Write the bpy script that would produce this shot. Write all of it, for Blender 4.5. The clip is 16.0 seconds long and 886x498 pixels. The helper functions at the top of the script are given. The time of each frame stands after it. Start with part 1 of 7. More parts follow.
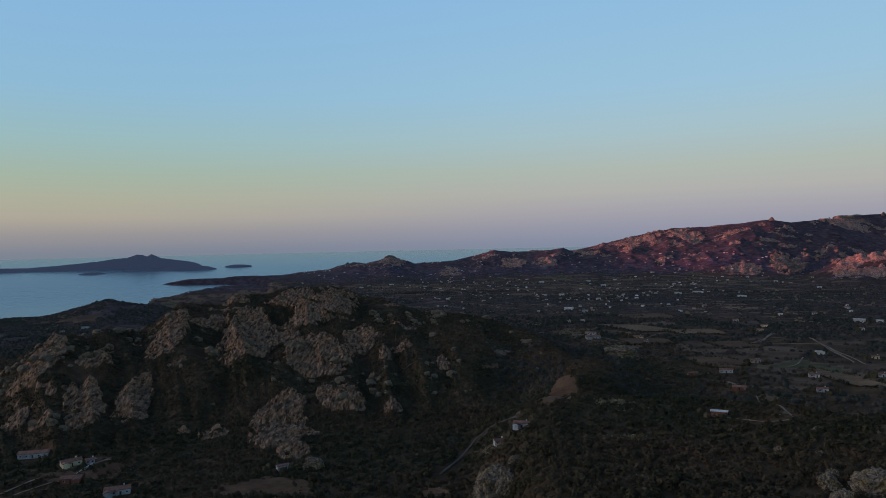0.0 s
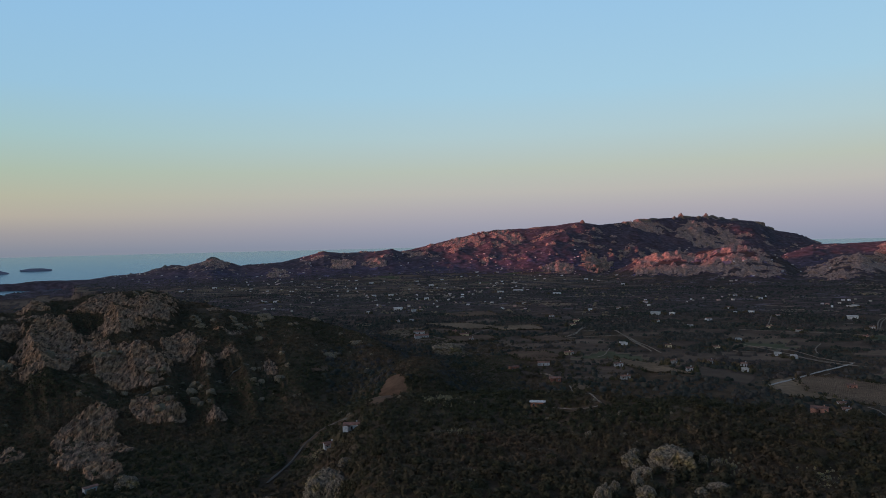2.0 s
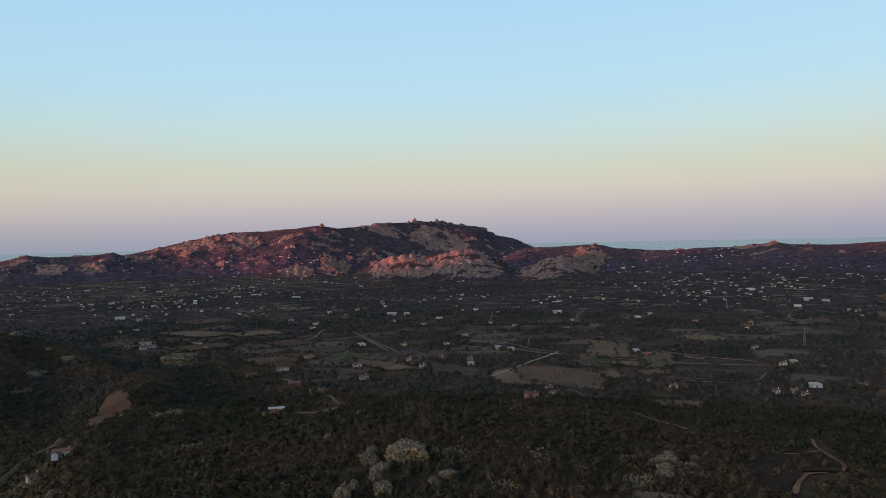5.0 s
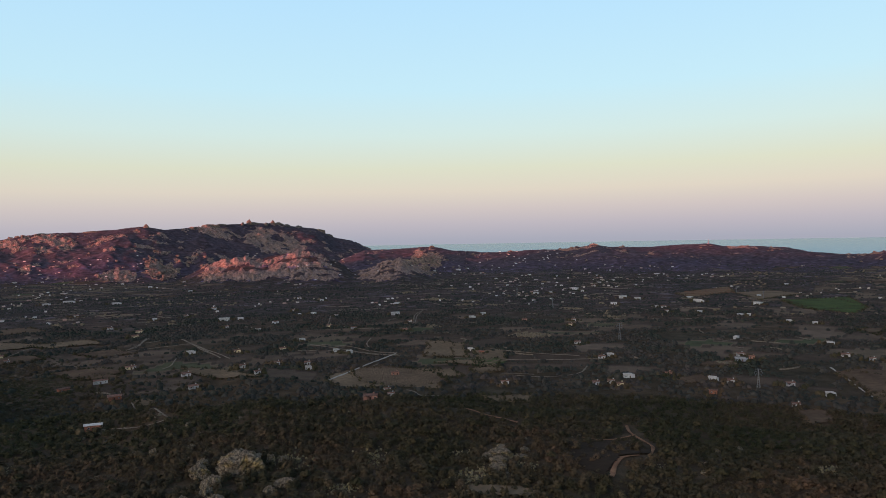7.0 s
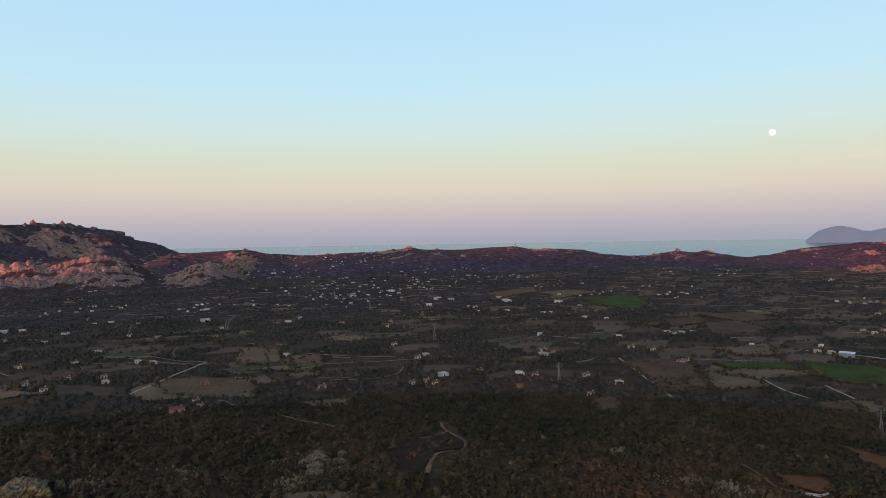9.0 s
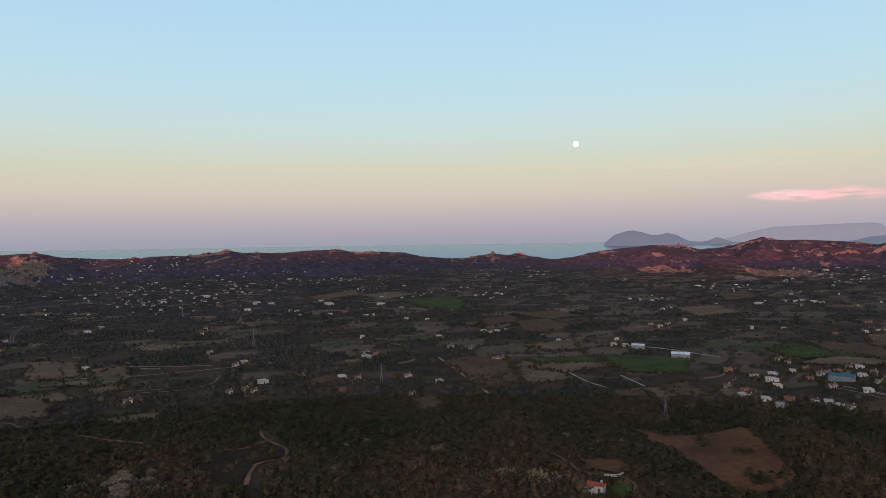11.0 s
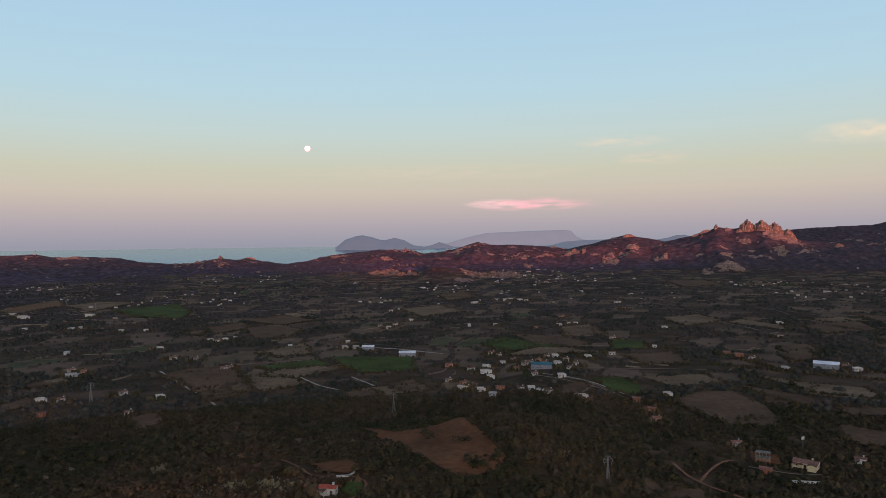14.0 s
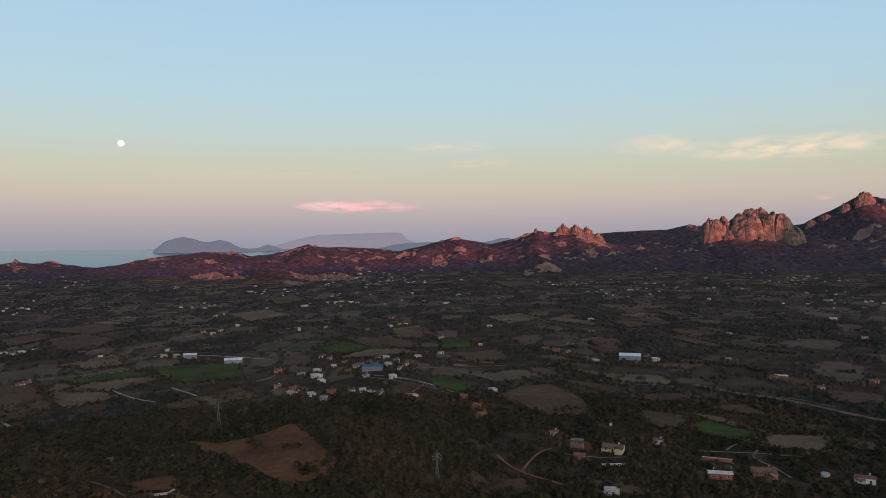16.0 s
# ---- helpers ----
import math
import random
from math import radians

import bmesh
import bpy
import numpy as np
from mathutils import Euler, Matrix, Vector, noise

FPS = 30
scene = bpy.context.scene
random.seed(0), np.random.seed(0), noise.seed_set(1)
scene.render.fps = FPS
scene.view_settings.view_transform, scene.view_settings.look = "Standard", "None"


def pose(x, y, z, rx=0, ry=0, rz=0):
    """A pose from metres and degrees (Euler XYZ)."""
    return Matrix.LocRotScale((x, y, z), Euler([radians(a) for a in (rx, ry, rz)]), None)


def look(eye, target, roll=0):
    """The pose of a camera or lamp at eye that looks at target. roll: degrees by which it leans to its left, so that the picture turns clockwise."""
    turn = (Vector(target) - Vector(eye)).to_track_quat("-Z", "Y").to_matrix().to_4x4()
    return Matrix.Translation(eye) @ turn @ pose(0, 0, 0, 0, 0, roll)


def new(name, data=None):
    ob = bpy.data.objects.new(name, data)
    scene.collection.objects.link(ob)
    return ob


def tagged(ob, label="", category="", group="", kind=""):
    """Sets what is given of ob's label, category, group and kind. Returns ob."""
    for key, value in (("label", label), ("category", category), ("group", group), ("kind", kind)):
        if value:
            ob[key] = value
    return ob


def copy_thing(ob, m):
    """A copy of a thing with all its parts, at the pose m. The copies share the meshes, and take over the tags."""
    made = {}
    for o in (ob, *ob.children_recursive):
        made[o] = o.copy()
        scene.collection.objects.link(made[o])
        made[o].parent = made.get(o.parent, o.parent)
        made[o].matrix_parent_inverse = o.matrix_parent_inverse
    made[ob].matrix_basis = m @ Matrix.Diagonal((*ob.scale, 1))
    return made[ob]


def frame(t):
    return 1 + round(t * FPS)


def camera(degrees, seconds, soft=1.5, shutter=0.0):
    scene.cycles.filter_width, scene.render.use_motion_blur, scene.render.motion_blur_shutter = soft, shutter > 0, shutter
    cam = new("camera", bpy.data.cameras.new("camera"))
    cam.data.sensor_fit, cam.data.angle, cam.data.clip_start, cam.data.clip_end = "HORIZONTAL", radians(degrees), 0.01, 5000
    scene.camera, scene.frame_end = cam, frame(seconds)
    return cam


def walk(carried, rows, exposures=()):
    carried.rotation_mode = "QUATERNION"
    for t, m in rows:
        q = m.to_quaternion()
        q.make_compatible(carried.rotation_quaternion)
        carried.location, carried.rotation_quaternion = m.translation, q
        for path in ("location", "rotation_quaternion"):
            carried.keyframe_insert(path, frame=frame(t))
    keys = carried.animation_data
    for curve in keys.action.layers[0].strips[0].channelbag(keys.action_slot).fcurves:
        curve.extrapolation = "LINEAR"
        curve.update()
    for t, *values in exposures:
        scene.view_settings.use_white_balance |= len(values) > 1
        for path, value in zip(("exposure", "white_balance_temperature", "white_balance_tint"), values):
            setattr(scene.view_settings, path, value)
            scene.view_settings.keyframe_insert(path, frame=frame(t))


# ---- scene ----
EYE = 200.0
cam = camera(64.64, 16.0, soft=0.5)
PATH = [
    (0, pose(0, 0, EYE, 89.722, 1.217, -0.000)),
    (0.5, pose(0, 0, EYE, 89.660, 1.259, -3.517)),
    (1, pose(0, 0, EYE, 89.591, 1.284, -6.990)),
    (1.5, pose(0, 0, EYE, 89.547, 1.303, -10.288)),
    (2, pose(0, 0, EYE, 89.506, 1.304, -13.881)),
    (2.5, pose(0, 0, EYE, 89.465, 1.277, -17.278)),
    (3, pose(0, 0, EYE, 89.430, 1.257, -20.689)),
    (3.5, pose(0, 0, EYE, 89.395, 1.235, -24.195)),
    (4, pose(0, 0, EYE, 89.367, 1.204, -28.047)),
    (6.5, pose(0, 0, EYE, 89.286, 1.049, -44.586)),
    (7, pose(0, 0, EYE, 89.275, 1.016, -48.126)),
    (7.5, pose(0, 0, EYE, 89.265, 0.984, -51.744)),
    (8, pose(0, 0, EYE, 89.271, 0.958, -55.372)),
    (8.5, pose(0, 0, EYE, 89.267, 0.931, -59.337)),
    (9, pose(0, 0, EYE, 89.259, 0.920, -63.001)),
    (11.5, pose(0, 0, EYE, 89.300, 0.772, -80.974)),
    (12, pose(0, 0, EYE, 89.313, 0.733, -84.533)),
    (12.5, pose(0, 0, EYE, 89.320, 0.699, -88.385)),
    (13, pose(0, 0, EYE, 89.338, 0.677, -91.968)),
    (13.5, pose(0, 0, EYE, 89.355, 0.654, -95.540)),
    (14, pose(0, 0, EYE, 89.373, 0.641, -99.131)),
    (14.5, pose(0, 0, EYE, 89.377, 0.595, -102.807)),
    (15, pose(0, 0, EYE, 89.386, 0.557, -106.323)),
    (15.5, pose(0, 0, EYE, 89.395, 0.533, -109.587)),
    (16, pose(0, 0, EYE, 89.433, 0.520, -112.882)),
]
EXPOSURES = [(0.0, 0.38, 5650, 10), (1.5, 0.48, 5750, 10), (4.0, 0.70, 6050, 11), (7.0, 1.0, 6400, 11), (9.0, 0.95, 6430, 12), (12.5, 0.72, 6500, 14), (16.0, 0.67, 6500, 15)]
walk(cam, PATH, EXPOSURES)

# ---- sky and sun: just before sunset, the sun low in the west behind the viewer ----
SUN_AZ, SUN_EL = -93.0, 1.7


def bearing(az, el=0.0):
    a, e = radians(az), radians(el)
    return Vector((math.sin(a) * math.cos(e), math.cos(a) * math.cos(e), math.sin(e)))


def srgb(r, g, b):
    def lin(c):
        return c / 12.92 if c <= 0.04045 else ((c + 0.055) / 1.055) ** 2.4
    return (lin(r), lin(g), lin(b), 1.0)


world = bpy.data.worlds.new("evening_sky")
scene.world = world
world.use_nodes = True
wn, wl = world.node_tree.nodes, world.node_tree.links
wn.clear()
w_out = wn.new("ShaderNodeOutputWorld")
w_bg = wn.new("ShaderNodeBackground")
w_tex = wn.new("ShaderNodeTexCoord")
w_sep = wn.new("ShaderNodeSeparateXYZ")
w_ramp = wn.new("ShaderNodeValToRGB")
w_map = wn.new("ShaderNodeMapRange")
w_map.inputs["From Min"].default_value, w_map.inputs["From Max"].default_value = -0.05, 1.0
wl.new(w_tex.outputs["Generated"], w_sep.inputs[0])
wl.new(w_sep.outputs["Z"], w_map.inputs["Value"])
wl.new(w_map.outputs[0], w_ramp.inputs[0])
SKY = [(-3.0, (0.54, 0.58, 0.65)), (0.0, (0.65, 0.665, 0.72)), (1.3, (0.715, 0.705, 0.745)), (2.6, (0.785, 0.752, 0.755)), (4.0, (0.845, 0.81, 0.76)),
       (5.8, (0.84, 0.85, 0.77)), (8.5, (0.81, 0.89, 0.875)), (12.0, (0.76, 0.90, 0.95)), (20.0, (0.705, 0.87, 0.975)), (38.0, (0.47, 0.61, 0.78)), (90.0, (0.27, 0.38, 0.58))]
els = w_ramp.color_ramp.elements
while len(els) < len(SKY):
    els.new(0.5)
for e, (el, col) in zip(els, SKY):
    e.position = (math.sin(radians(el)) + 0.05) / 1.05
    e.color = srgb(*col)
# the physical sky adds the warm afterglow round the sun
w_sky = wn.new("ShaderNodeTexSky")
w_sky.sky_type, w_sky.sun_disc = "NISHITA", False
w_sky.sun_elevation, w_sky.sun_rotation = radians(SUN_EL), radians(SUN_AZ)
w_sky.altitude, w_sky.dust_density = 200, 1.0
w_add = wn.new("ShaderNodeMix")
w_add.data_type, w_add.blend_type = "RGBA", "ADD"
w_add.inputs["Factor"].default_value = 0.03
# towards the sunset the low sky turns from mauve to a yellowish green
SKY_WEST = [(-3.0, (0.50, 0.54, 0.58)), (0.0, (0.60, 0.62, 0.65)), (1.3, (0.71, 0.68, 0.66)), (2.6, (0.82, 0.765, 0.67)), (4.0, (0.82, 0.80, 0.675)),
            (5.8, (0.78, 0.83, 0.72)), (8.5, (0.74, 0.86, 0.83)), (12.0, (0.70, 0.86, 0.93)), (20.0, (0.66, 0.84, 0.97)), (38.0, (0.47, 0.61, 0.78)), (90.0, (0.27, 0.38, 0.58))]
w_ramp2 = wn.new("ShaderNodeValToRGB")
els = w_ramp2.color_ramp.elements
while len(els) < len(SKY_WEST):
    els.new(0.5)
for e, (el, col) in zip(els, SKY_WEST):
    e.position = (math.sin(radians(el)) + 0.05) / 1.05
    e.color = srgb(*col)
wl.new(w_map.outputs[0], w_ramp2.inputs[0])
w_side = wn.new("ShaderNodeVectorMath")
w_side.operation = "DOT_PRODUCT"
w_side.inputs[1].default_value = bearing(SUN_AZ - 11)
wl.new(w_tex.outputs["Generated"], w_side.inputs[0])
w_turn = wn.new("ShaderNodeMapRange")
w_turn.interpolation_type = "SMOOTHSTEP"
w_turn.inputs["From Min"].default_value, w_turn.inputs["From Max"].default_value = -0.6, 0.3
wl.new(w_side.outputs["Value"], w_turn.inputs["Value"])
w_band = wn.new("ShaderNodeMix")
w_band.data_type = "RGBA"
wl.new(w_turn.outputs[0], w_band.inputs["Factor"])
wl.new(w_ramp.outputs["Color"], w_band.inputs["A"])
wl.new(w_ramp2.outputs["Color"], w_band.inputs["B"])
wl.new(w_band.outputs["Result"], w_add.inputs["A"])
wl.new(w_sky.outputs["Color"], w_add.inputs["B"])
# the glow over the place where the sun goes down
w_dot = wn.new("ShaderNodeVectorMath")
w_dot.operation = "DOT_PRODUCT"
w_dot.inputs[1].default_value = bearing(SUN_AZ, 6.0)
wl.new(w_tex.outputs["Generated"], w_dot.inputs[0])
w_glow = wn.new("ShaderNodeMapRange")
w_glow.interpolation_type = "SMOOTHERSTEP"
w_glow.inputs["From Min"].default_value, w_glow.inputs["From Max"].default_value = 0.72, 1.0
wl.new(w_dot.outputs["Value"], w_glow.inputs["Value"])
w_warm = wn.new("ShaderNodeMix")
w_warm.data_type, w_warm.blend_type = "RGBA", "ADD"
w_warm.inputs["B"].default_value = (4.6, 3.75, 3.2, 1)
wl.new(w_glow.outputs[0], w_warm.inputs["Factor"])
wl.new(w_add.outputs["Result"], w_warm.inputs["A"])
wl.new(w_warm.outputs["Result"], w_bg.inputs["Color"])
w_bg.inputs["Strength"].default_value = 0.5
wl.new(w_bg.outputs[0], w_out.inputs[0])

sun_data = bpy.data.lights.new("sun", "SUN")
sun_data.energy, sun_data.angle, sun_data.color = 4.4, radians(0.6), (1.0, 0.225, 0.195)
sun = new("sun", sun_data)
sun.matrix_world = look(bearing(SUN_AZ, SUN_EL) * 1000, (0, 0, 0))


# ---- numeric noise ----
def lattice(ix, iy, seed):
    h = (ix.astype(np.int64) * 374761393 + iy.astype(np.int64) * 668265263 + seed * 144665) & 0xFFFFFFFF
    h = ((h ^ (h >> 13)) * 1274126177) & 0xFFFFFFFF
    h = ((h ^ (h >> 16)) * 2246822519) & 0xFFFFFFFF
    return ((h ^ (h >> 15)) & 0xFFFF) / 65535.0


def vnoise(x, y, seed=0):
    """Smooth value noise, -1 to 1."""
    ix, iy = np.floor(x), np.floor(y)
    fx, fy = x - ix, y - iy
    fx, fy = fx * fx * fx * (fx * (fx * 6 - 15) + 10), fy * fy * fy * (fy * (fy * 6 - 15) + 10)
    a, b = lattice(ix, iy, seed), lattice(ix + 1, iy, seed)
    c, d = lattice(ix, iy + 1, seed), lattice(ix + 1, iy + 1, seed)
    return 2 * (a + (b - a) * fx + (c - a) * fy + (a - b - c + d) * fx * fy) - 1


def fbm(x, y, size, octaves=4, seed=0, ridged=False):
    total, amp, norm = 0.0, 1.0, 0.0
    for o in range(octaves):
        n = vnoise(x / size * 2 ** o + 17.3 * o, y / size * 2 ** o - 9.1 * o, seed + o)
        if ridged:
            n = 1 - 2 * np.abs(n)
        total, norm, amp = total + amp * n, norm + amp, amp * 0.5
    return total / norm


def sstep(a, b, v):
    t = np.clip((v - a) / (b - a), 0, 1)
    return t * t * (3 - 2 * t)


def cells(x, y, size, seed=0):
    """Distances to the nearest and second nearest of scattered sites, and the nearest one's random number."""
    gx, gy = np.floor(x / size), np.floor(y / size)
    d1, d2, rnd = np.full(x.shape, 1e9), np.full(x.shape, 1e9), np.zeros(x.shape)
    for dx in (-1, 0, 1):
        for dy in (-1, 0, 1):
            cx, cy = gx + dx, gy + dy
            px, py = (cx + lattice(cx, cy, seed)) * size, (cy + lattice(cx, cy, seed + 7)) * size
            d = np.hypot(x - px, y - py)
            nearer = d < d1
            d2 = np.where(nearer, d1, np.minimum(d2, d))
            rnd = np.where(nearer, lattice(cx, cy, seed + 13), rnd)
            d1 = np.where(nearer, d, d1)
    return d1, d2, rnd


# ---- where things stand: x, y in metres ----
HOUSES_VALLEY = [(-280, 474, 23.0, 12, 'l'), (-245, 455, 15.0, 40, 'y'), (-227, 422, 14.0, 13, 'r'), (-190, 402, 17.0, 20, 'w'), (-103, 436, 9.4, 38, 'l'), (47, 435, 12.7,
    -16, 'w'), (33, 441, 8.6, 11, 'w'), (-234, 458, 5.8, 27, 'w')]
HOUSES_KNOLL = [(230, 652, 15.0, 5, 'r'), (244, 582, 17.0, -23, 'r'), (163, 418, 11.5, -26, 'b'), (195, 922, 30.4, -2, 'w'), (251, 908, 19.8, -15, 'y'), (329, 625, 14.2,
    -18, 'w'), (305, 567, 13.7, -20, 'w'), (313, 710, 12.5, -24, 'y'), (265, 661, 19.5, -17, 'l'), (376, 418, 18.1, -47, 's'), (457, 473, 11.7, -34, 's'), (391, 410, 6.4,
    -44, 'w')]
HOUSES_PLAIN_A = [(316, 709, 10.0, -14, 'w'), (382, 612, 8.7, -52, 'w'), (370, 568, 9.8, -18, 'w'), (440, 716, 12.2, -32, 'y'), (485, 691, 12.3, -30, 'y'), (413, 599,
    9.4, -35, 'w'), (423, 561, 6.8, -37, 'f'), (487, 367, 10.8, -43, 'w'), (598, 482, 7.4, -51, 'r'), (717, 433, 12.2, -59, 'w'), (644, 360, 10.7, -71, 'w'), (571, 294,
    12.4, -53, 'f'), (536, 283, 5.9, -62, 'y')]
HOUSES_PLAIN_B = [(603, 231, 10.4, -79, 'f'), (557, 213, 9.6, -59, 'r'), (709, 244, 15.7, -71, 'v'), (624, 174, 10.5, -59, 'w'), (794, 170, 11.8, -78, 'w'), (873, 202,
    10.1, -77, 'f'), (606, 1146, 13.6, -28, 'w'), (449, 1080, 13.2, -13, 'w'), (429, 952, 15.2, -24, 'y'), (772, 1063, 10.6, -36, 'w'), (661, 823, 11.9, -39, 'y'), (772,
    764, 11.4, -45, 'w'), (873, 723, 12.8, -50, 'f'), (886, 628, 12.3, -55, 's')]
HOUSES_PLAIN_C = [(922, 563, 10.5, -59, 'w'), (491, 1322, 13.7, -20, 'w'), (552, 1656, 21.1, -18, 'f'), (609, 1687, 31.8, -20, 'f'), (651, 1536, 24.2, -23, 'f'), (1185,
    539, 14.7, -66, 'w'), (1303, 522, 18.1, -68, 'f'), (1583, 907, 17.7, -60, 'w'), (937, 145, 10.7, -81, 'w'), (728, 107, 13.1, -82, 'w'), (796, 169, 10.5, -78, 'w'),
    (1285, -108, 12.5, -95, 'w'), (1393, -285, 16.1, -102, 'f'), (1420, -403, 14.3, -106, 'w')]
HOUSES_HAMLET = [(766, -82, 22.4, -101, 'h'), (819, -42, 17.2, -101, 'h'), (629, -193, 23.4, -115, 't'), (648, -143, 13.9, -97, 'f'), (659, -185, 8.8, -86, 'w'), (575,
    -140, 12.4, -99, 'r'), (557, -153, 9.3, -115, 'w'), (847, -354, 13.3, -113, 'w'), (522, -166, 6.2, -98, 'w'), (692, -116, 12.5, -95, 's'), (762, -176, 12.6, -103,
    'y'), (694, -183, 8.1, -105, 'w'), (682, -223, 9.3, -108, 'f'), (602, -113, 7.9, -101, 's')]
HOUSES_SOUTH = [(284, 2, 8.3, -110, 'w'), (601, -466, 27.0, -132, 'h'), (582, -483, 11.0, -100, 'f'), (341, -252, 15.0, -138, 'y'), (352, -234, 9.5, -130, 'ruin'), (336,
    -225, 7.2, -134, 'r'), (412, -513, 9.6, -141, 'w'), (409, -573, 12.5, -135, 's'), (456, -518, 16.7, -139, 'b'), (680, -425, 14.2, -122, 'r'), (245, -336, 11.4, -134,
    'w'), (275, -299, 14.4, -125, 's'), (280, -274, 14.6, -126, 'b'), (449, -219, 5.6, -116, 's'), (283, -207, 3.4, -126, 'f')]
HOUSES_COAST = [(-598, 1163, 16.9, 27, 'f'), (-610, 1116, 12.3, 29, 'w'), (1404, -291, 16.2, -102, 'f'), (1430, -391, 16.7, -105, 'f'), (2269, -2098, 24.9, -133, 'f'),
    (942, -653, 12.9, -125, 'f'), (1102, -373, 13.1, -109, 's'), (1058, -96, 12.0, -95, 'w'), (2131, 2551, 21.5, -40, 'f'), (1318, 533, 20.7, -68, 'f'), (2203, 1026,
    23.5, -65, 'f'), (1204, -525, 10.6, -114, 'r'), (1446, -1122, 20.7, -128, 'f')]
# bare faces of the rocky hill: foot, head and breadth
HILL_FACES_A = [(-346, 572, -361, 658, 40), (-260, 755, -253, 802, 30), (-192, 656, -226, 829, 53), (-170, 707, -167, 760, 30), (-111, 633, -135, 730, 59), (-97, 568, -111, 633, 14), (-80, 564, -86, 604, 29), (-121, 479, -132, 603, 34), (-147, 534, -135, 587, 19), (-89, 703, -92, 800, 31), (-59, 677, -59, 710, 12), (-47, 707, -41, 732, 24), (0, 663, -5, 712, 14)]
HILL_FACES_B = [(-247, 530, -268, 630, 25), (-288, 531, -307, 577, 11), (-265, 504, -296, 587, 24), (-326, 520, -337, 552, 23), (-298, 509, -302, 526, 17), (-160, 774, -164, 840, 46), (-130, 816, -130, 867, 41), (-197, 524, -201, 534, 10), (-172, 512, -178, 537, 19), (-45, 560, -43, 586, 18), (-101, 460, -110, 493, 20), (-98, 514, -120, 549, 13), (-308, 611, -322, 648, 30), (-264, 645, -300, 790, 34), (-255, 860, -262, 885, 30), (-195, 845, -190, 930, 56), (-137, 850, -140, 930, 52)]
BROW_ROCKS = [(25, 351, 22.7, 17.0, -4), (109, 449, 18.6, 7.5, -14), (97, 371, 13.0, 5.0, -15), (195, 774, 38.6, 12.9, -14), (235, 183, 13.2, 8.7, -52), (222, 184, 13.9, 4.6, -30), (179, 218, 9.1,
    4.1, -39), (218, 240, 13.1, 4.2, -42), (339, 78, 12.9, 3.9, -77), (289, 133, 6.7, 2.6, -65), (153, 324, 3.5, 4.0, -25)]
# great slabs on the brow: place, breadth, height, turn
BROW_SLABS = [(165, 268, 19, 10.5, -32), (151, 277, 9.5, 6.5, -20), (147, 261, 8.0, 6.5, 10), (140, 252, 7.0, 6.0, 30), (136, 238, 8.5, 7.0, -30), (120, 243, 7.0, 7.5, 5), (181, 269, 4.0, 4.5, 0), (186, 266, 5.0, 3.0, 40),
              (129, 250, 5.5, 5.5, 50), (168, 240, 8.0, 3.5, -30), (158, 236, 6.0, 4.5, 15), (158, 287, 6.0, 4.5, -25), (152, 322, 3.4, 4.6, -25), (-83, 434, 13, 8.0, 0), (36, 372, 8.0, 5.0, 20), (17, 366, 9.0, 6.0, -10), (29, 344, 10.0, 8.0, 15),
              (243, 187, 9.0, 3.4, -40), (252, 193, 11.0, 4.2, -55), (236, 183, 8.0, 2.8, -30), (262, 200, 7.0, 2.8, -50), (255, 184, 6.0, 2.4, -20), (268, 191, 5.0, 2.2, 0), (247, 197, 5.5, 2.6, 30)]
# rocky ground on the far slopes: place, half breadth and half depth
MOUNTAIN_ROCKS_A = [(1411, 2394, 59, 260), (1460, 2261, 84, 260), (1369, 1806, 106, 180), (1657, 1760, 95, 260), (1914, 1873, 67, 260), (1041, 2427, 55, 81), (1203, 2467, 53, 142), (936, 3126, 53, 130), (1040, 3030, 78, 164), (829, 3127, 52, 159), (1779, 3074, 117, 74), (2044, 2957, 138, 174), (1853, 2472, 106, 260), (2214, 2073, 67, 122), (27, 2743, 41, 144), (285, 2865, 46, 128), (406, 2811, 46, 88), (664, 3143, 39, 122), (-220, 3058, 56, 154)]
MOUNTAIN_ROCKS_B = [(2415, -514, 55, 110), (2391, -594, 75, 130), (2180, -420, 40, 60), (1176, 2012, 60, 130), (1239, 1938, 95, 150), (1262, 2090, 70, 120), (2097, 1931, 34, 138), (2502, -499, 50, 77), (2440, -611, 77, 77), (2633, -202, 51, 77), (2552, -266, 54, 77), (2638, -1090, 37, 69), (2790, -1260, 30, 34), (2611, -1295, 28, 31), (2290, -1404, 48, 55), (2608, -1657, 25, 45), (2648, -760, 18, 52), (2835, -1008, 44, 27), (2245, -1286, 17, 77), (2605, -1809, 72, 59), (2967, 428, 34, 34), (3061, 343, 30, 52), (2425, -1698, 19, 57)]
BROW_ROCKS_EAST = [(297, 42, 10.7, 7.3, -82), (291, 52, 7.2, 4.3, -80), (295, 26, 16.7, 3.3, -85), (330, -115, 7.3, 2.3, -109), (190, 265, 13.2, 4.7, -36), (253, 189,
    10.2, 5.1, -53), (245, 209, 10.4, 3.6, -49), (246, 175, 9.7, 4.4, -55), (79, 291, 7.3, 3.4, -15), (62, 287, 7.1, 3.3, -12), (25, 445, 13.0, 5.0, -3)]
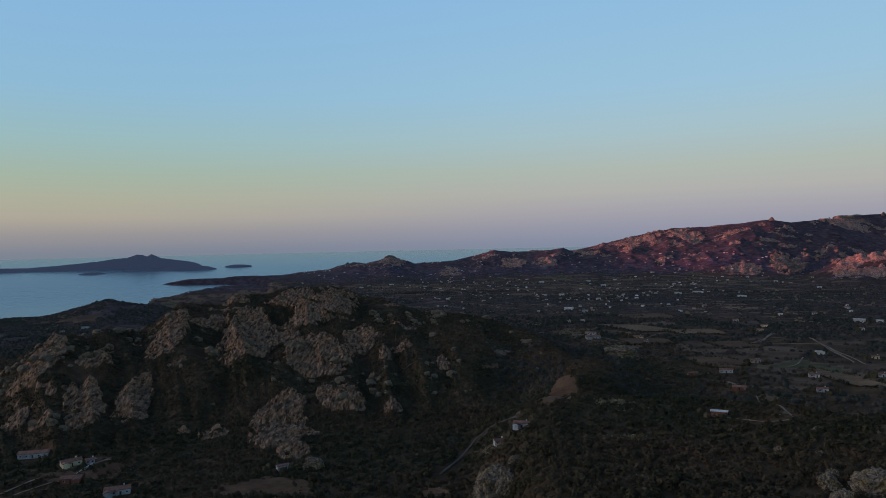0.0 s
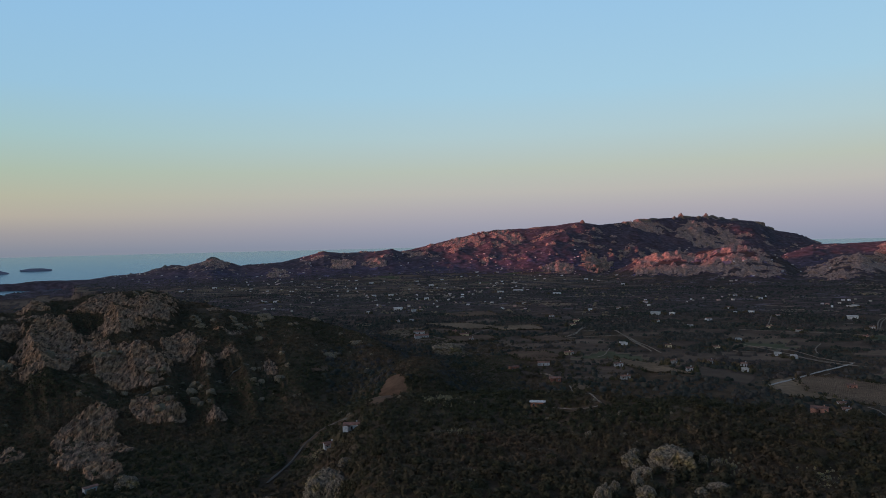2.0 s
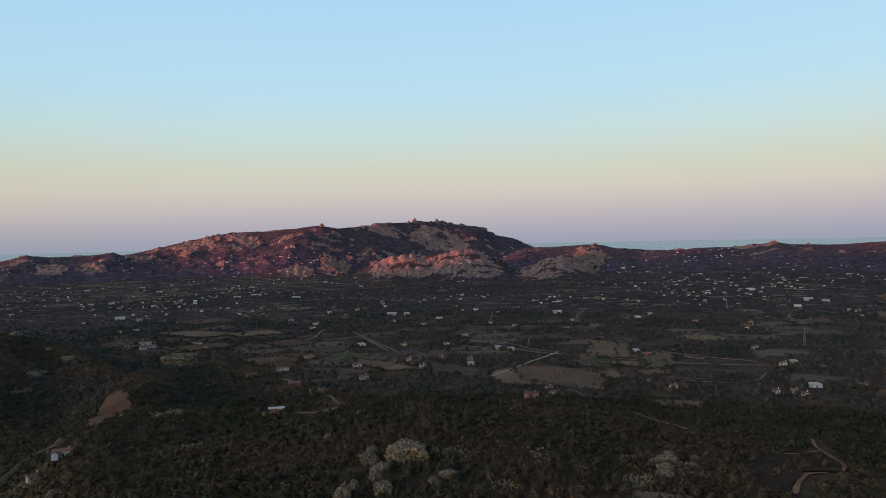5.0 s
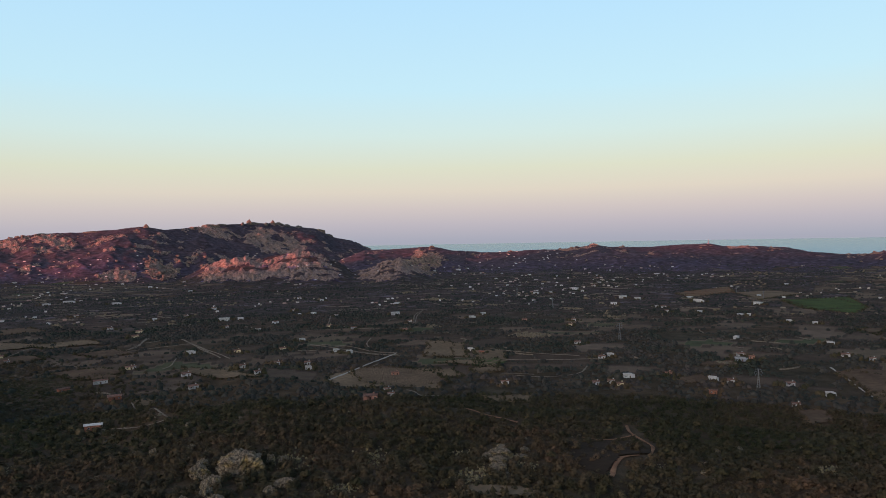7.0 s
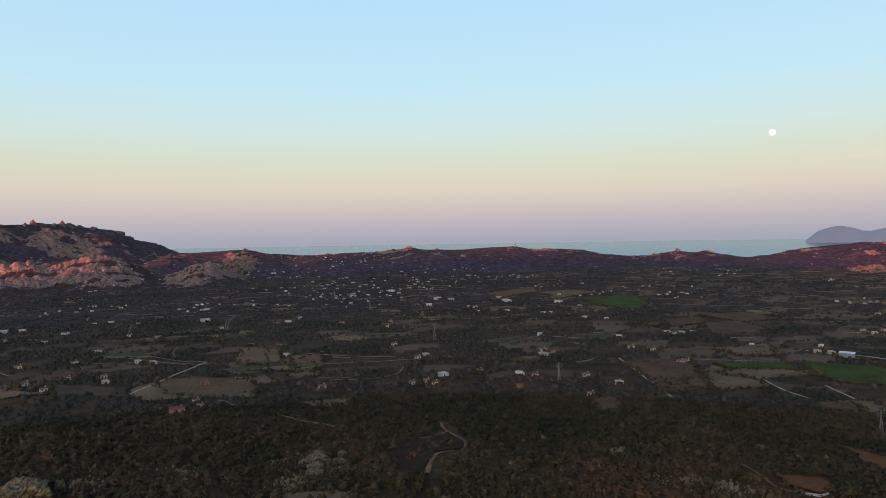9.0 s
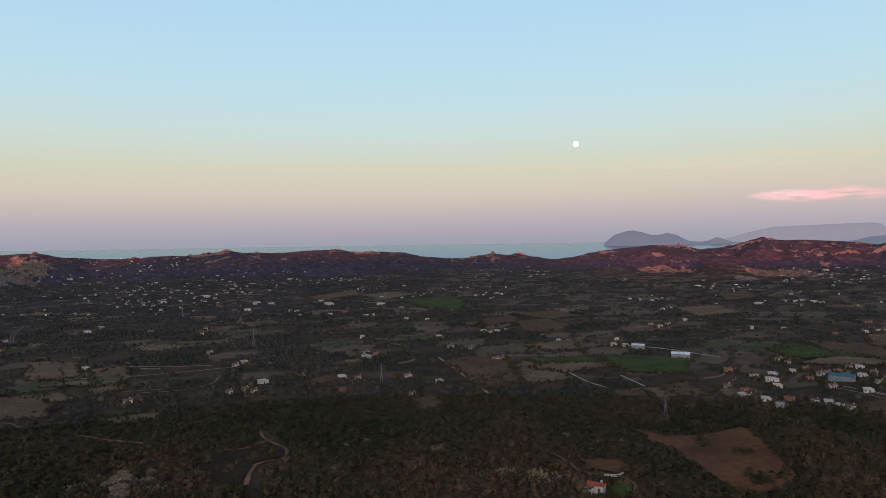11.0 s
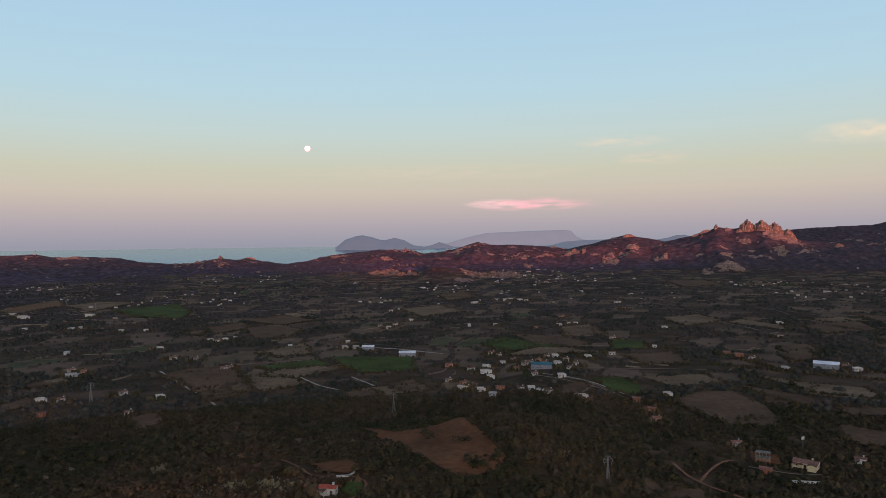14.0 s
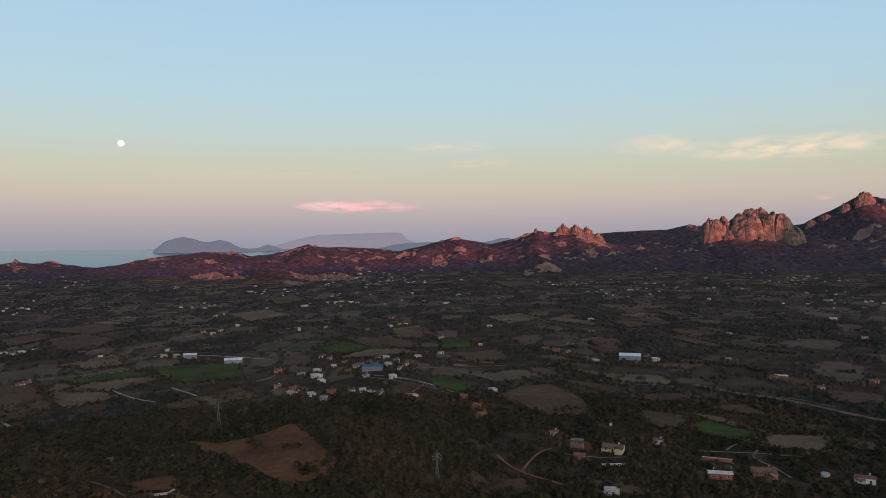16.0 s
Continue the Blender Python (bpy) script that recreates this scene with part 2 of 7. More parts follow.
ROADS_A = [('pale', 4, [(537, 551), (522, 575), (528, 640), (527, 698)]), ('pale', 3, [(455, 505), (467,
    491), (473, 463)]), ('pale', 4, [(454, 866), (429, 778), (403, 689)]), ('earth', 4, [(357, 185), (345, 177), (332, 163), (322, 153), (303, 145)]), ('earth', 3.5,
    [(314, 188), (321, 176), (341, 172)]), ('earth', 6, [(260, 142), (275, 148), (288, 152), (297, 148)])]
ROADS_B = [('white', 5, [(695, 40), (636, 16), (604, -6)]), ('white', 5, [(660, -18), (617, -36), (576, -52)]),
    ('white', 5, [(612, -181), (585, -200), (563, -218), (526, -230)]), ('asphalt', 8, [(880, -28), (833, -73), (798, -115), (771, -142)]), ('gravel', 10, [(467, -429), (434, -434), (390,
    -453), (319, -458)])]
ROADS_C = [('pale', 4, [(347, -222), (333, -236), (327, -251)]), ('asphalt', 4.5, [(47, 468), (44, 483), (34, 502), (22, 492), (14, 471), (7, 450), (0, 432), (-5, 419)]), ('pale', 4,
    [(249, 890), (283, 936), (304, 955)]), ('pale', 4, [(339, 810), (390, 864), (435, 923)]), ('pale', 4, [(319, -297), (304, -321), (287, -342)]), ('earth', 3, [(339, 24), (320, 15), (304, 8), (302, -6), (294, -13), (282, -12), (276, -6)]), ('pale', 4, [(-257, 401), (-252, 425), (-245, 438), (-239, 453), (-234, 467)]), ('pale',
    3.5, [(-231, 430), (-208, 426), (-201, 447), (-222, 464), (-231, 457)])]
ROADS_D = [('pale', 3.5, [(306, -328), (297, -316), (280, -313), (265, -308)]), ('pale', 3.5, [(520, 397), (527, 383), (533, 368)]), ('pale', 4, [(327, -351), (319,
    -323), (314, -312)]), ('asphalt', 5, [(1156, -245), (1033, -272), (927, -311), (825, -335)]), ('asphalt', 6, [(1072, -552), (942, -564), (797, -566)])]

PLOTS_A = [('red', [(324, 11), (328, -8), (310,
    -14), (304, -6), (310, 6)]), ]
PLOTS_B = [('green', [(774, 1), (755, -84), (679, -81), (677, -32), (712, -11)]), ('green', [(831, -179), (879, -218), (774, -278), (757, -218)]), ('green', [(580, -224),
    (588, -253), (558, -257), (525, -242), (536, -222)]), ('green', [(837, -347), (809, -380), (757, -355), (757, -316)]), ('green', [(1406, 407), (1515, 345), (1374,
    257), (1223, 249), (1272, 331)]), ('dry', [(708, 153), (720, 91), (618, 69), (595, 103)]), ('dry', [(680, 73), (727, 42), (712, -16), (663, 33)])]
PLOTS_C = [('dry', [(604, -19), (614, -73), (590, -84), (574, -45)]), ('dry', [(411, 519), (461, 524), (502, 456), (435, 396), (420, 434), (383, 465)]), ('dry', [(632,
    592), (640, 562), (554, 487), (547, 519)]), ('dry', [(605, 498), (625, 470), (569, 428), (530, 429)]), ('dry', [(436, 354), (463, 323), (443, 309), (422, 331)]),
    ('red', [(1536, 651), (1700, 609), (1580, 554), (1411, 592)]), ]
PLOTS_D = [('brown', [(170, 560), (195, 545), (180, 500), (158, 505)]), ('brown', [(-228, 425), (-221, 462), (-203, 450), (-203, 424)]), ('brown', [(-137, 399), (-110,
    420), (-84, 413), (-73, 385), (-131, 391)]), ('red', [(-20, 385), (-11, 396), (2, 388), (2, 384)]), ('dry', [(204, 177), (213, 182), (226, 169), (228, 159), (223,
    155)]), ('dark', [(276, 173), (306, 183), (326, 166), (305, 146), (290, 154), (259, 143), (260, 153)]), ('green', [(284, -4), (292, -3), (294, -10), (286, -13), (278,
    -9)])]
PLOTS_E = [('red', [(370, -238), (362, -250), (346, -241), (351, -227)]), ('brown', [(305, -206), (297, -228), (273, -223), (285, -196)]), ('brown', [(304, -399), (282,
    -405), (273, -392), (286, -378)]), ('dry', [(613, -93), (621, -119), (587, -126), (580, -97)]), ('dry', [(593, -275), (595, -337), (558, -334), (546, -281)]), ('dry', [(725, -185), (750, -227), (715, -279), (695, -222)])]
PLOTS_F = [('dry', [(961, -322), (997, -382), (861, -336), (880, -302)]), ('dry', [(558, -396), (508, -434), (458, -403), (503, -369)])]
PYLONS = [(1091, 710, 29.4, -37), (773, 408, 33.9, -42), (1283, 929, 25.6, -34), (594, 190, 27.7, -52), (520, -45, 25.0, -75), (318, -130, 20.0, -92), (1421, 443, 26.4, -53), (1564, 544, 26.7, -51)]

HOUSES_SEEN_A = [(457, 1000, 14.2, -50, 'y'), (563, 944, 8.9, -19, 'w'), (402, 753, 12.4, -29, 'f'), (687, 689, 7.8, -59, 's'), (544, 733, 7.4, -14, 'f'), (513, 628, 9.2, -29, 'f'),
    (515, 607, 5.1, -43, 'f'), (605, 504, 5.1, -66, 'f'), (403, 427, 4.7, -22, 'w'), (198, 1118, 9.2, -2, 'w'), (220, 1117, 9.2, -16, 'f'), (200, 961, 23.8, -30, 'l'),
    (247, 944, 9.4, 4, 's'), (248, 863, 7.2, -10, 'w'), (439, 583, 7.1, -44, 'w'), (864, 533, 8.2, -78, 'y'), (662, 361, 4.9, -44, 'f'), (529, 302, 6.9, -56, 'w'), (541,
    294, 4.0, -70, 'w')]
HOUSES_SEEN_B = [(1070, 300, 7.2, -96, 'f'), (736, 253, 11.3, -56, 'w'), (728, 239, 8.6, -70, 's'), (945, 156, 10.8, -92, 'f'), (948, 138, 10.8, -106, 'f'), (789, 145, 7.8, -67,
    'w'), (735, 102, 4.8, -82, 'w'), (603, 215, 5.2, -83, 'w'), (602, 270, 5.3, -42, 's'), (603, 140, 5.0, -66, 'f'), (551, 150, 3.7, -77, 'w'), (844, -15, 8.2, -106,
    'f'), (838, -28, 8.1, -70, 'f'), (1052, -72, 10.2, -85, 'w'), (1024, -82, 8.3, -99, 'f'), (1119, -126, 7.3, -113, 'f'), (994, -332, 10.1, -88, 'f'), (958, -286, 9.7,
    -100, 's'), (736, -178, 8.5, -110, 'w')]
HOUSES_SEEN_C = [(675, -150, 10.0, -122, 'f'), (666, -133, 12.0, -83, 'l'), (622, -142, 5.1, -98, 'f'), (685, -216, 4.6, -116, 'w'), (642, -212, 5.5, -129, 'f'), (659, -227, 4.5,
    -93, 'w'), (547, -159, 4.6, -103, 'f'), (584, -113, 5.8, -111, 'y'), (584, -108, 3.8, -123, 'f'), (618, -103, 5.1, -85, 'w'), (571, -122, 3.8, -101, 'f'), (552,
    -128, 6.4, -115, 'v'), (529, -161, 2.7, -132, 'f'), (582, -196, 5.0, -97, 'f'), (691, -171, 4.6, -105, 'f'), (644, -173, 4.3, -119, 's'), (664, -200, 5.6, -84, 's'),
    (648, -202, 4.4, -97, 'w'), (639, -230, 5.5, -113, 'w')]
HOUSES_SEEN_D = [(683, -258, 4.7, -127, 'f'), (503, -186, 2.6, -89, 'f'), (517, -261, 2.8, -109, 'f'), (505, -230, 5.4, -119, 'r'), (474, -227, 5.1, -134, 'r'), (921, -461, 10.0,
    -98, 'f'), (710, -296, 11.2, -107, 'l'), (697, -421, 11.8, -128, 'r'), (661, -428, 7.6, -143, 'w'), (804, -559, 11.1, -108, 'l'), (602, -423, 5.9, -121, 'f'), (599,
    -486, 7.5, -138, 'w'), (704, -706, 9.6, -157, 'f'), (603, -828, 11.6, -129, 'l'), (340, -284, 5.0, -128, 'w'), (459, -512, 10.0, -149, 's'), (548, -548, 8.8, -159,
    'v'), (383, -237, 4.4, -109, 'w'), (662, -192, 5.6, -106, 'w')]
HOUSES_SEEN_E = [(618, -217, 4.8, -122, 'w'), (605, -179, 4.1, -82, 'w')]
COTTAGES_A = [(751, 2520, 12.7, 'f'), (822, 2488, 12.7, 'f'), (659, 2405, 10.1, 'f'), (958, 2020, 14.4, 'f'), (973, 2244, 9.9, 'f'), (1067, 2026, 11.1, 'f'), (948, 1767, 9.7,
    'f'), (699, 1215, 11.3, 'w'), (611, 1031, 17.4, 'l'), (574, 877, 6.8, 's'), (943, 1277, 10.2, 'w'), (936, 1189, 9.8, 'f'), (759, 988, 10.0, 'f'), (733, 993, 8.0,
    'f'), (662, 769, 6.5, 'r'), (765, 933, 7.8, 'w'), (836, 862, 15.5, 'f'), (979, 1004, 13.6, 'f'), (921, 738, 9.5, 'f'), (1946, 1790, 12.8, 'f'), (2036, 1748, 17.3,
    'f'), (2093, 1750, 13.2, 'f'), (1762, 1357, 10.8, 'f'), (1524, 1134, 10.7, 'f'), (1527, 1095, 9.1, 'f'), (1960, 1484, 11.9, 'f'), (1972, 1375, 11.6, 'f'), (1257,
    884, 7.4, 's'), (-254, 2164, 14.1, 'f'), (-238, 2223, 14.4, 'f')]
COTTAGES_B = [(-170, 2284, 14.8, 'f'), (8, 1591, 10.3, 'f'), (-14, 1600, 10.3, 'f'), (314, 2244, 25.6, 'l'), (242, 1688, 11.0, 'f'), (282, 1678, 16.5, 'f'), (464, 2249, 14.8,
    'f'), (460, 2019, 23.4, 'l'), (560, 2292, 11.4, 'f'), (339, 1539, 12.7, 'f'), (234, 1315, 17.2, 'l'), (255, 1269, 12.5, 'f'), (173, 1279, 8.3, 'f'), (548, 1142,
    10.2, 'f'), (636, 1022, 9.7, 'f'), (1433, 850, 9.4, 'f'), (1475, 896, 16.7, 'l'), (1366, 894, 10.5, 'f'), (1338, 915, 13.1, 'f'), (1948, 1250, 11.2, 'f'), (2055,
    1164, 9.5, 'f'), (1709, 960, 11.1, 'f'), (1188, 638, 13.0, 'l'), (1323, 690, 19.3, 'l'), (1312, 652, 14.2, 'f'), (2129, 1051, 9.6, 'f'), (1373, 569, 12.0, 'f'),
    (1189, 554, 7.4, 'f'), (1135, 454, 7.9, 'f'), (1114, 502, 9.9, 'w')]
COTTAGES_C = [(1105, 379, 9.4, 'f'), (1117, 370, 7.6, 'f'), (1075, 267, 5.4, 'f'), (1485, 472, 10.1, 'f'), (1304, 416, 15.5, 'l'), (1866, 528, 12.5, 'f'), (962, 126, 6.3, 'f'),
    (886, -20, 4.3, 'f'), (1840, -239, 15.0, 'f'), (2096, -288, 10.2, 'f'), (1445, -346, 8.4, 'f'), (1432, -361, 11.9, 'f'), (1632, -452, 6.8, 'f'), (1870, -556, 9.4,
    'f'), (2509, -723, 16.8, 'f'), (1009, -353, 6.9, 'f'), (1012, -364, 5.2, 'f'), (1616, -597, 11.1, 'f'), (1008, -239, 6.7, 'f'), (870, 50, 5.6, 'f'), (1334, -569,
    11.7, 'r'), (765, -371, 5.5, 'f'), (1444, -376, 9.6, 'f'), (1138, -1086, 10.1, 'f'), (1723, -1633, 11.5, 'f'), (1618, -1956, 16.4, 'f'), (762, -975, 12.0, 'f')]
PLOTS_SEEN_A = [('brown', [(1070, 127), (1117, 82), (1020, 38), (944, 62), (959, 102)]), ('brown', [(1177, 144), (1246, 82), (1174, 21), (1106, 73)]), ('dry', [(834, 79), (888,
    37), (847, 21), (788, 59)]), ('green', [(735, 79), (760, 14), (724, -1), (710, 59)]), ('brown', [(619, -49), (638, -72), (602, -82), (583, -57)]), ('brown', [(591,
    -8), (607, -31), (576, -41), (570, -12)]), ('dry', [(1580, 555), (1674, 500), (1628, 430), (1400, 443)]), ('brown', [(1620, -247), (1678, -318), (1542, -326), (1457,
    -243)]), ('green', [(830, -181), (858, -231), (739, -252), (750, -196)])]
PLOTS_SEEN_B = [('brown', [(904, -237), (867, -296), (808, -309), (748, -244)]), ('dry', [(1318, -130), (1368, -208), (1260, -238), (1182, -153)]), ('red', [(420, -17), (398, -35), (393, -51), (404, -74), (315, -79), (297, -70), (293, -50), (317, -43), (373, -30)]), ('brown', [(544, -181), (564, -208), (545, -208), (520, -188), (513, -171)]),
    ('brown', [(940, -314), (971, -378), (890, -363), (867, -313)]), ('dry', [(1060, -525), (1081, -602), (987, -591), (940, -503)]), ('brown', [(710, -310), (724, -373), (650, -351), (657, -305)]), ('dry', [(827, 89), (857, 65), (856, 28), (805, 24), (791, 55)])]
PLOTS_SEEN_C = [('brown', [(679, 115), (706, 89), (625, 71), (602, 84), (622, 105)]), ('dry', [(687, 78), (684, 48), (637, 24), (609, 58), (635, 70)]), ('brown', [(910, -668),
    (944, -785), (832, -723), (819, -630)]), ('brown', [(1944, -983), (1971, -1118), (1746, -1046), (1672, -896)]), ('brown', [(416, -509), (376, -541), (351, -504), (375,
    -483)]), ('brown', [(986, -870), (1034, -846), (932, -809), (901, -830)]), ('brown', [(780, -668), (785, -744), (710, -721), (707, -642)])]
PLOTS_SEEN_D = [('brown', [(735, -505), (737, -549), (686, -527), (676, -480)]), ('dry', [(518, 435), (545, 421),
    (530, 400), (508, 413)]), ('dry', [(523, 484), (538, 444), (541, 397), (558, 461)]), ('dry', [(489, 460), (510, 450), (491, 419), (472, 430)]), ('green', [(556,
    463), (578, 446), (562, 423), (536, 436)]), ('dry', [(617, 580), (640, 546), (566, 475), (554, 512)]), ('brown', [(445, 522), (480, 513), (488, 452), (462, 408),
    (423, 424), (412, 470)]), ('dry', [(444, 343), (462, 329), (442, 310), (433, 324)])]
PLOTS_SEEN_E = [('brown', [(591, 259), (623, 246), (597, 230), (579, 243)]), ('brown', [(674, 272), (703, 248), (678, 236), (657, 259)]), ('dry', [(1475, 644), (1726, 620), (1609,
    565), (1403, 575)]), ('green', [(1422, 410), (1563, 328), (1380, 263), (1245, 305)]), ('brown', [(700, 158), (738, 141), (730, 98), (654, 78), (631, 117)]),
    ('brown', [(611, 117), (636, 93), (604, 77), (579, 96)]), ('brown', [(537, 148), (555, 133), (526, 118), (506, 128)]), ('brown', [(1089, 186), (1139, 138), (1086,
    119), (1017, 161)]), ('brown', [(1039, 212), (1071, 183), (994, 176)])]
PLOTS_SEEN_F = [('dry', [(226, 1063), (290, 1038), (335, 961), (271, 972)]), ('brown', [(222, 907), (282, 900), (283, 855), (223, 851)]), ('brown', [(256, 754), (300, 744), (299,
    692), (257, 702)]), ('dry', [(347, 666), (365, 625), (361, 552), (344, 579), (337, 634)]), ('brown', [(298, 1213), (380, 1209), (375, 1131), (309, 1142)]), ('dry',
    [(308, 983), (374, 969), (372, 922), (310, 938)]), ('brown', [(318, 866), (362, 858), (365, 808), (326, 808)]), ('brown', [(35, 668), (51, 685), (51, 670), (35,
    656)]), ]
PLOTS_SEEN_G = [('brown', [(258, 731), (286, 707), (288, 671), (263, 691)]), ('brown', [(-259, 437), (-226, 442), (-212, 467), (-202, 457), (-214, 426), (-238, 418)]), ('brown',
    [(-133, 409), (-110, 422), (-88, 416), (-85, 386), (-130, 390)]), ('dry', [(-20, 392), (-8, 399), (2, 391), (-1, 382), (-16, 383)])]
ROADS_SEEN_A = [('white', 7.0, [(400, 501), (460, 524), (541, 559)]), ('pale', 5.0, [(510, 638), (524, 596), (530, 557), (539, 540)]), ('pale', 4.0, [(608, 673), (576, 645), (556,
    619)]), ('pale', 4.0, [(559, 532), (599, 564), (631, 583)]), ('pale', 4.0, [(770, 750), (841, 815), (913, 870)]), ('pale', 4.0, [(519, 381), (534, 348), (562, 338),
    (597, 350)]), ('pale', 3.5, [(484, 526), (461, 513), (459, 491), (460, 481)]), ('pale', 4.0, [(416, 417), (415, 407), (408, 391), (424, 375)]), ('pale', 4.0, [(448,
    847), (421, 759), (405, 696)]), ('pale', 4.0, [(391, 858), (420, 907), (432, 909)]), ('pale', 5.0, [(454, 871), (431, 781), (416, 713), (406, 674)])]
ROADS_SEEN_B = [('pale', 4.0, [(341, 844), (373, 843), (400, 874), (432, 925)]), ('pale', 4.0, [(758, 939), (699, 871), (653, 820)]), ('pale', 5.0, [(534, 680), (546, 640), (535,
    582), (545, 560)]), ('pale', 4.0, [(764, 748), (847, 826), (908, 867)]), ('pale', 4.0, [(330, 675), (345, 687), (372, 728)]), ('earth', 5.0, [(320, 270), (315, 253),
    (315, 240), (314, 228)]), ('pale', 4.0, [(173, 958), (188, 958), (209, 913), (225, 860)]), ('white', 8.0, [(850, -5), (828, -50), (806, -86), (771, -123)]), ('pale',
    5.0, [(582, -196), (570, -210), (556, -217), (522, -224)]), ('pale', 4.0, [(522, -192), (540, -205), (555, -215)]), ('pale', 4.0, [(750, 99), (757, 62), (763, 14)])]
ROADS_SEEN_C = [('pale', 4.0, [(678, 45), (686, 32), (724, -10), (715, -15)]), ('white', 5.0, [(723, 167), (668, 138), (581, 96), (569, 91)]), ('pale', 5.0, [(609, -176), (570,
    -195), (549, -213), (517, -225)]), ('pale', 4.0, [(514, -183), (536, -200), (549, -213)]), ('pale', 4.0, [(1094, -564), (963, -577), (786, -558)]), ('earth', 4.0,
    [(362, -186), (340, -183), (330, -184), (321, -186), (302, -194)]), ('earth', 4.0, [(330, -184), (347, -200), (357, -213), (358, -220)]), ('pale', 4.0, [(429, -435),
    (412, -448), (388, -463), (362, -466)]), ('pale', 4.0, [(307, -286), (301, -293), (294, -298)])]

PLOTS_SEEN_H = [('brown', [(505, -261), (527, -297), (519, -318), (468, -315), (432, -300), (417, -281), (429, -260), (456, -256)]), ('brown', [(411, -330), (387, -346),
    (365, -330), (366, -308), (398, -315)]), ('green', [(367, -335), (370, -350), (333, -360), (325, -334), (350, -321)]), ('dry', [(327, -362), (309, -393), (286, -364),
    (311, -334)]), ('brown', [(551, -341), (489, -366), (457, -354), (479, -323)]), ('brown', [(456, -361), (441, -405), (422, -401), (432, -355)]), ('dry', [(391, -358),
    (372, -366), (333, -368), (335, -363), (372, -352)]), ('brown', [(333, -156), (321, -180), (303, -177), (306, -150), (315, -142)]), ('dry', [(568, -381), (601, -376),
    (533, -406), (515, -385)]), ('brown', [(337, -403), (327, -416), (317, -403), (328, -393)]), ('brown', [(402, -379), (376, -389), (358, -400), (399, -413)]), ('dry',
    [(978, -733), (991, -795), (936, -799), (923, -740)]), ('dry', [(968, -587), (845, -604), (926, -641), (997, -626)]), ('brown', [(684, -474), (713, -530), (651,
    -494), (635, -454)]), ('brown', [(471, -513), (469, -544), (430, -537), (431, -506)]), ('brown', [(719, -615), (726, -657), (628, -633), (623, -596)]), ('brown',
    [(60, 471), (84, 564), (94, 576), (104, 566), (102, 530), (82, 474), (65, 447)])]
ROADS_SEEN_D = [('pale', 4.0, [(-248, 399), (-242, 414), (-234, 431), (-231, 452), (-225, 467)]), ('pale', 3.0, [(247, 557), (200, 417), (190, 384), (177, 386), (168, 405)])]
PLOTS_SEEN_I = [('brown', [(-222, 437), (-223, 458), (-208, 463), (-200, 448), (-206, 430)]), ('dry', [(251, 561), (263, 559), (257, 536), (244, 539)])]
HEDGE_LINES = [[(576, -362), (502, -377), (458, -421), (393, -437), (344, -437)], [(539, -330), (444, -343)], [(358, -372), (338, -371), (314, -398)], [(311, -332), (298,
    -342), (279, -354)], [(344, -309), (321, -321), (325, -342)], [(426, -391), (383, -426)], [(649, -366), (581, -432), (533, -476)], [(464, -321), (427, -310), (411,
    -317)], [(383, -347), (349, -320)], [(762, -376), (703, -411), (616, -419)], [(590, -484), (516, -534), (420, -534)], [(710, -634), (603, -624), (551, -647)], [(898,
    -704), (743, -701), (667, -745)], [(418, -332), (395, -347), (401, -368)]]
TANKS = [(286.3, -204.7, 1.3, 1.8), (260.4, -327.0, 2.2, 1.8)]
SIGN = (367.7, -269.7, 110)
CARS = [(290.6, -280.7, -39), (290.0, -284.1, -39), (289.7, -287.3, -40), (287.8, -289.1, -40)]
WALLS = [(306.8, -286.9, 295.7, -298.3, 2.2, 'r'), (321.0, -228.5, 316.3, -241.6, 1.4, 'c'), (301.9, 1.8, 301.9, -6.4, 0.7, 'c'), (301.9, -6.4, 305.8, -9.0, 0.7, 'c'), (-230.9, 434.5, -231.4, 456.7, 1.0, 'c')]

# ---- the lie of the land: crests by bearing (degrees) and height angle ----
def sea_level(r):
    """The sea lies flat and lifts far out, where the whole distance to the horizon is drawn in."""
    u = np.clip((r - 1800) / 3000, 0, 1)
    return EYE - EYE / (1 + 6.0 * u ** 3)


CREST_NORTH = [(-15, -2.4), (-11.6, -1.9), (-9.4, -1.74), (-8.3, -1.45), (-7.3, -1.22), (-6.2, -1.34), (-4.4, -0.83), (-2.3, -1.43), (0.7, -1.26), (3, -0.76),
               (4.2, -0.46), (5.6, -0.67), (8.1, -0.58), (9.7, -0.43), (10.3, -0.63), (12.1, -0.6), (16, -1.5), (20, -3)]
CREST_MOUNTAIN = [(6, -1.6), (9, -0.9), (12.1, -0.3), (14.3, 0.19), (16.5, 0.67), (18.2, 0.94), (21.4, 1.06), (23.8, 1.3), (25.1, 1.42), (26.5, 1.15),
                  (28.4, 1.3), (29.9, 1.5), (31.6, 1.55), (33.5, 1.6), (35.2, 1.46), (37.9, 1.1), (39.2, 0.4), (41, 0.0), (41.7, -0.4), (44, -1.2), (48, -2.4)]
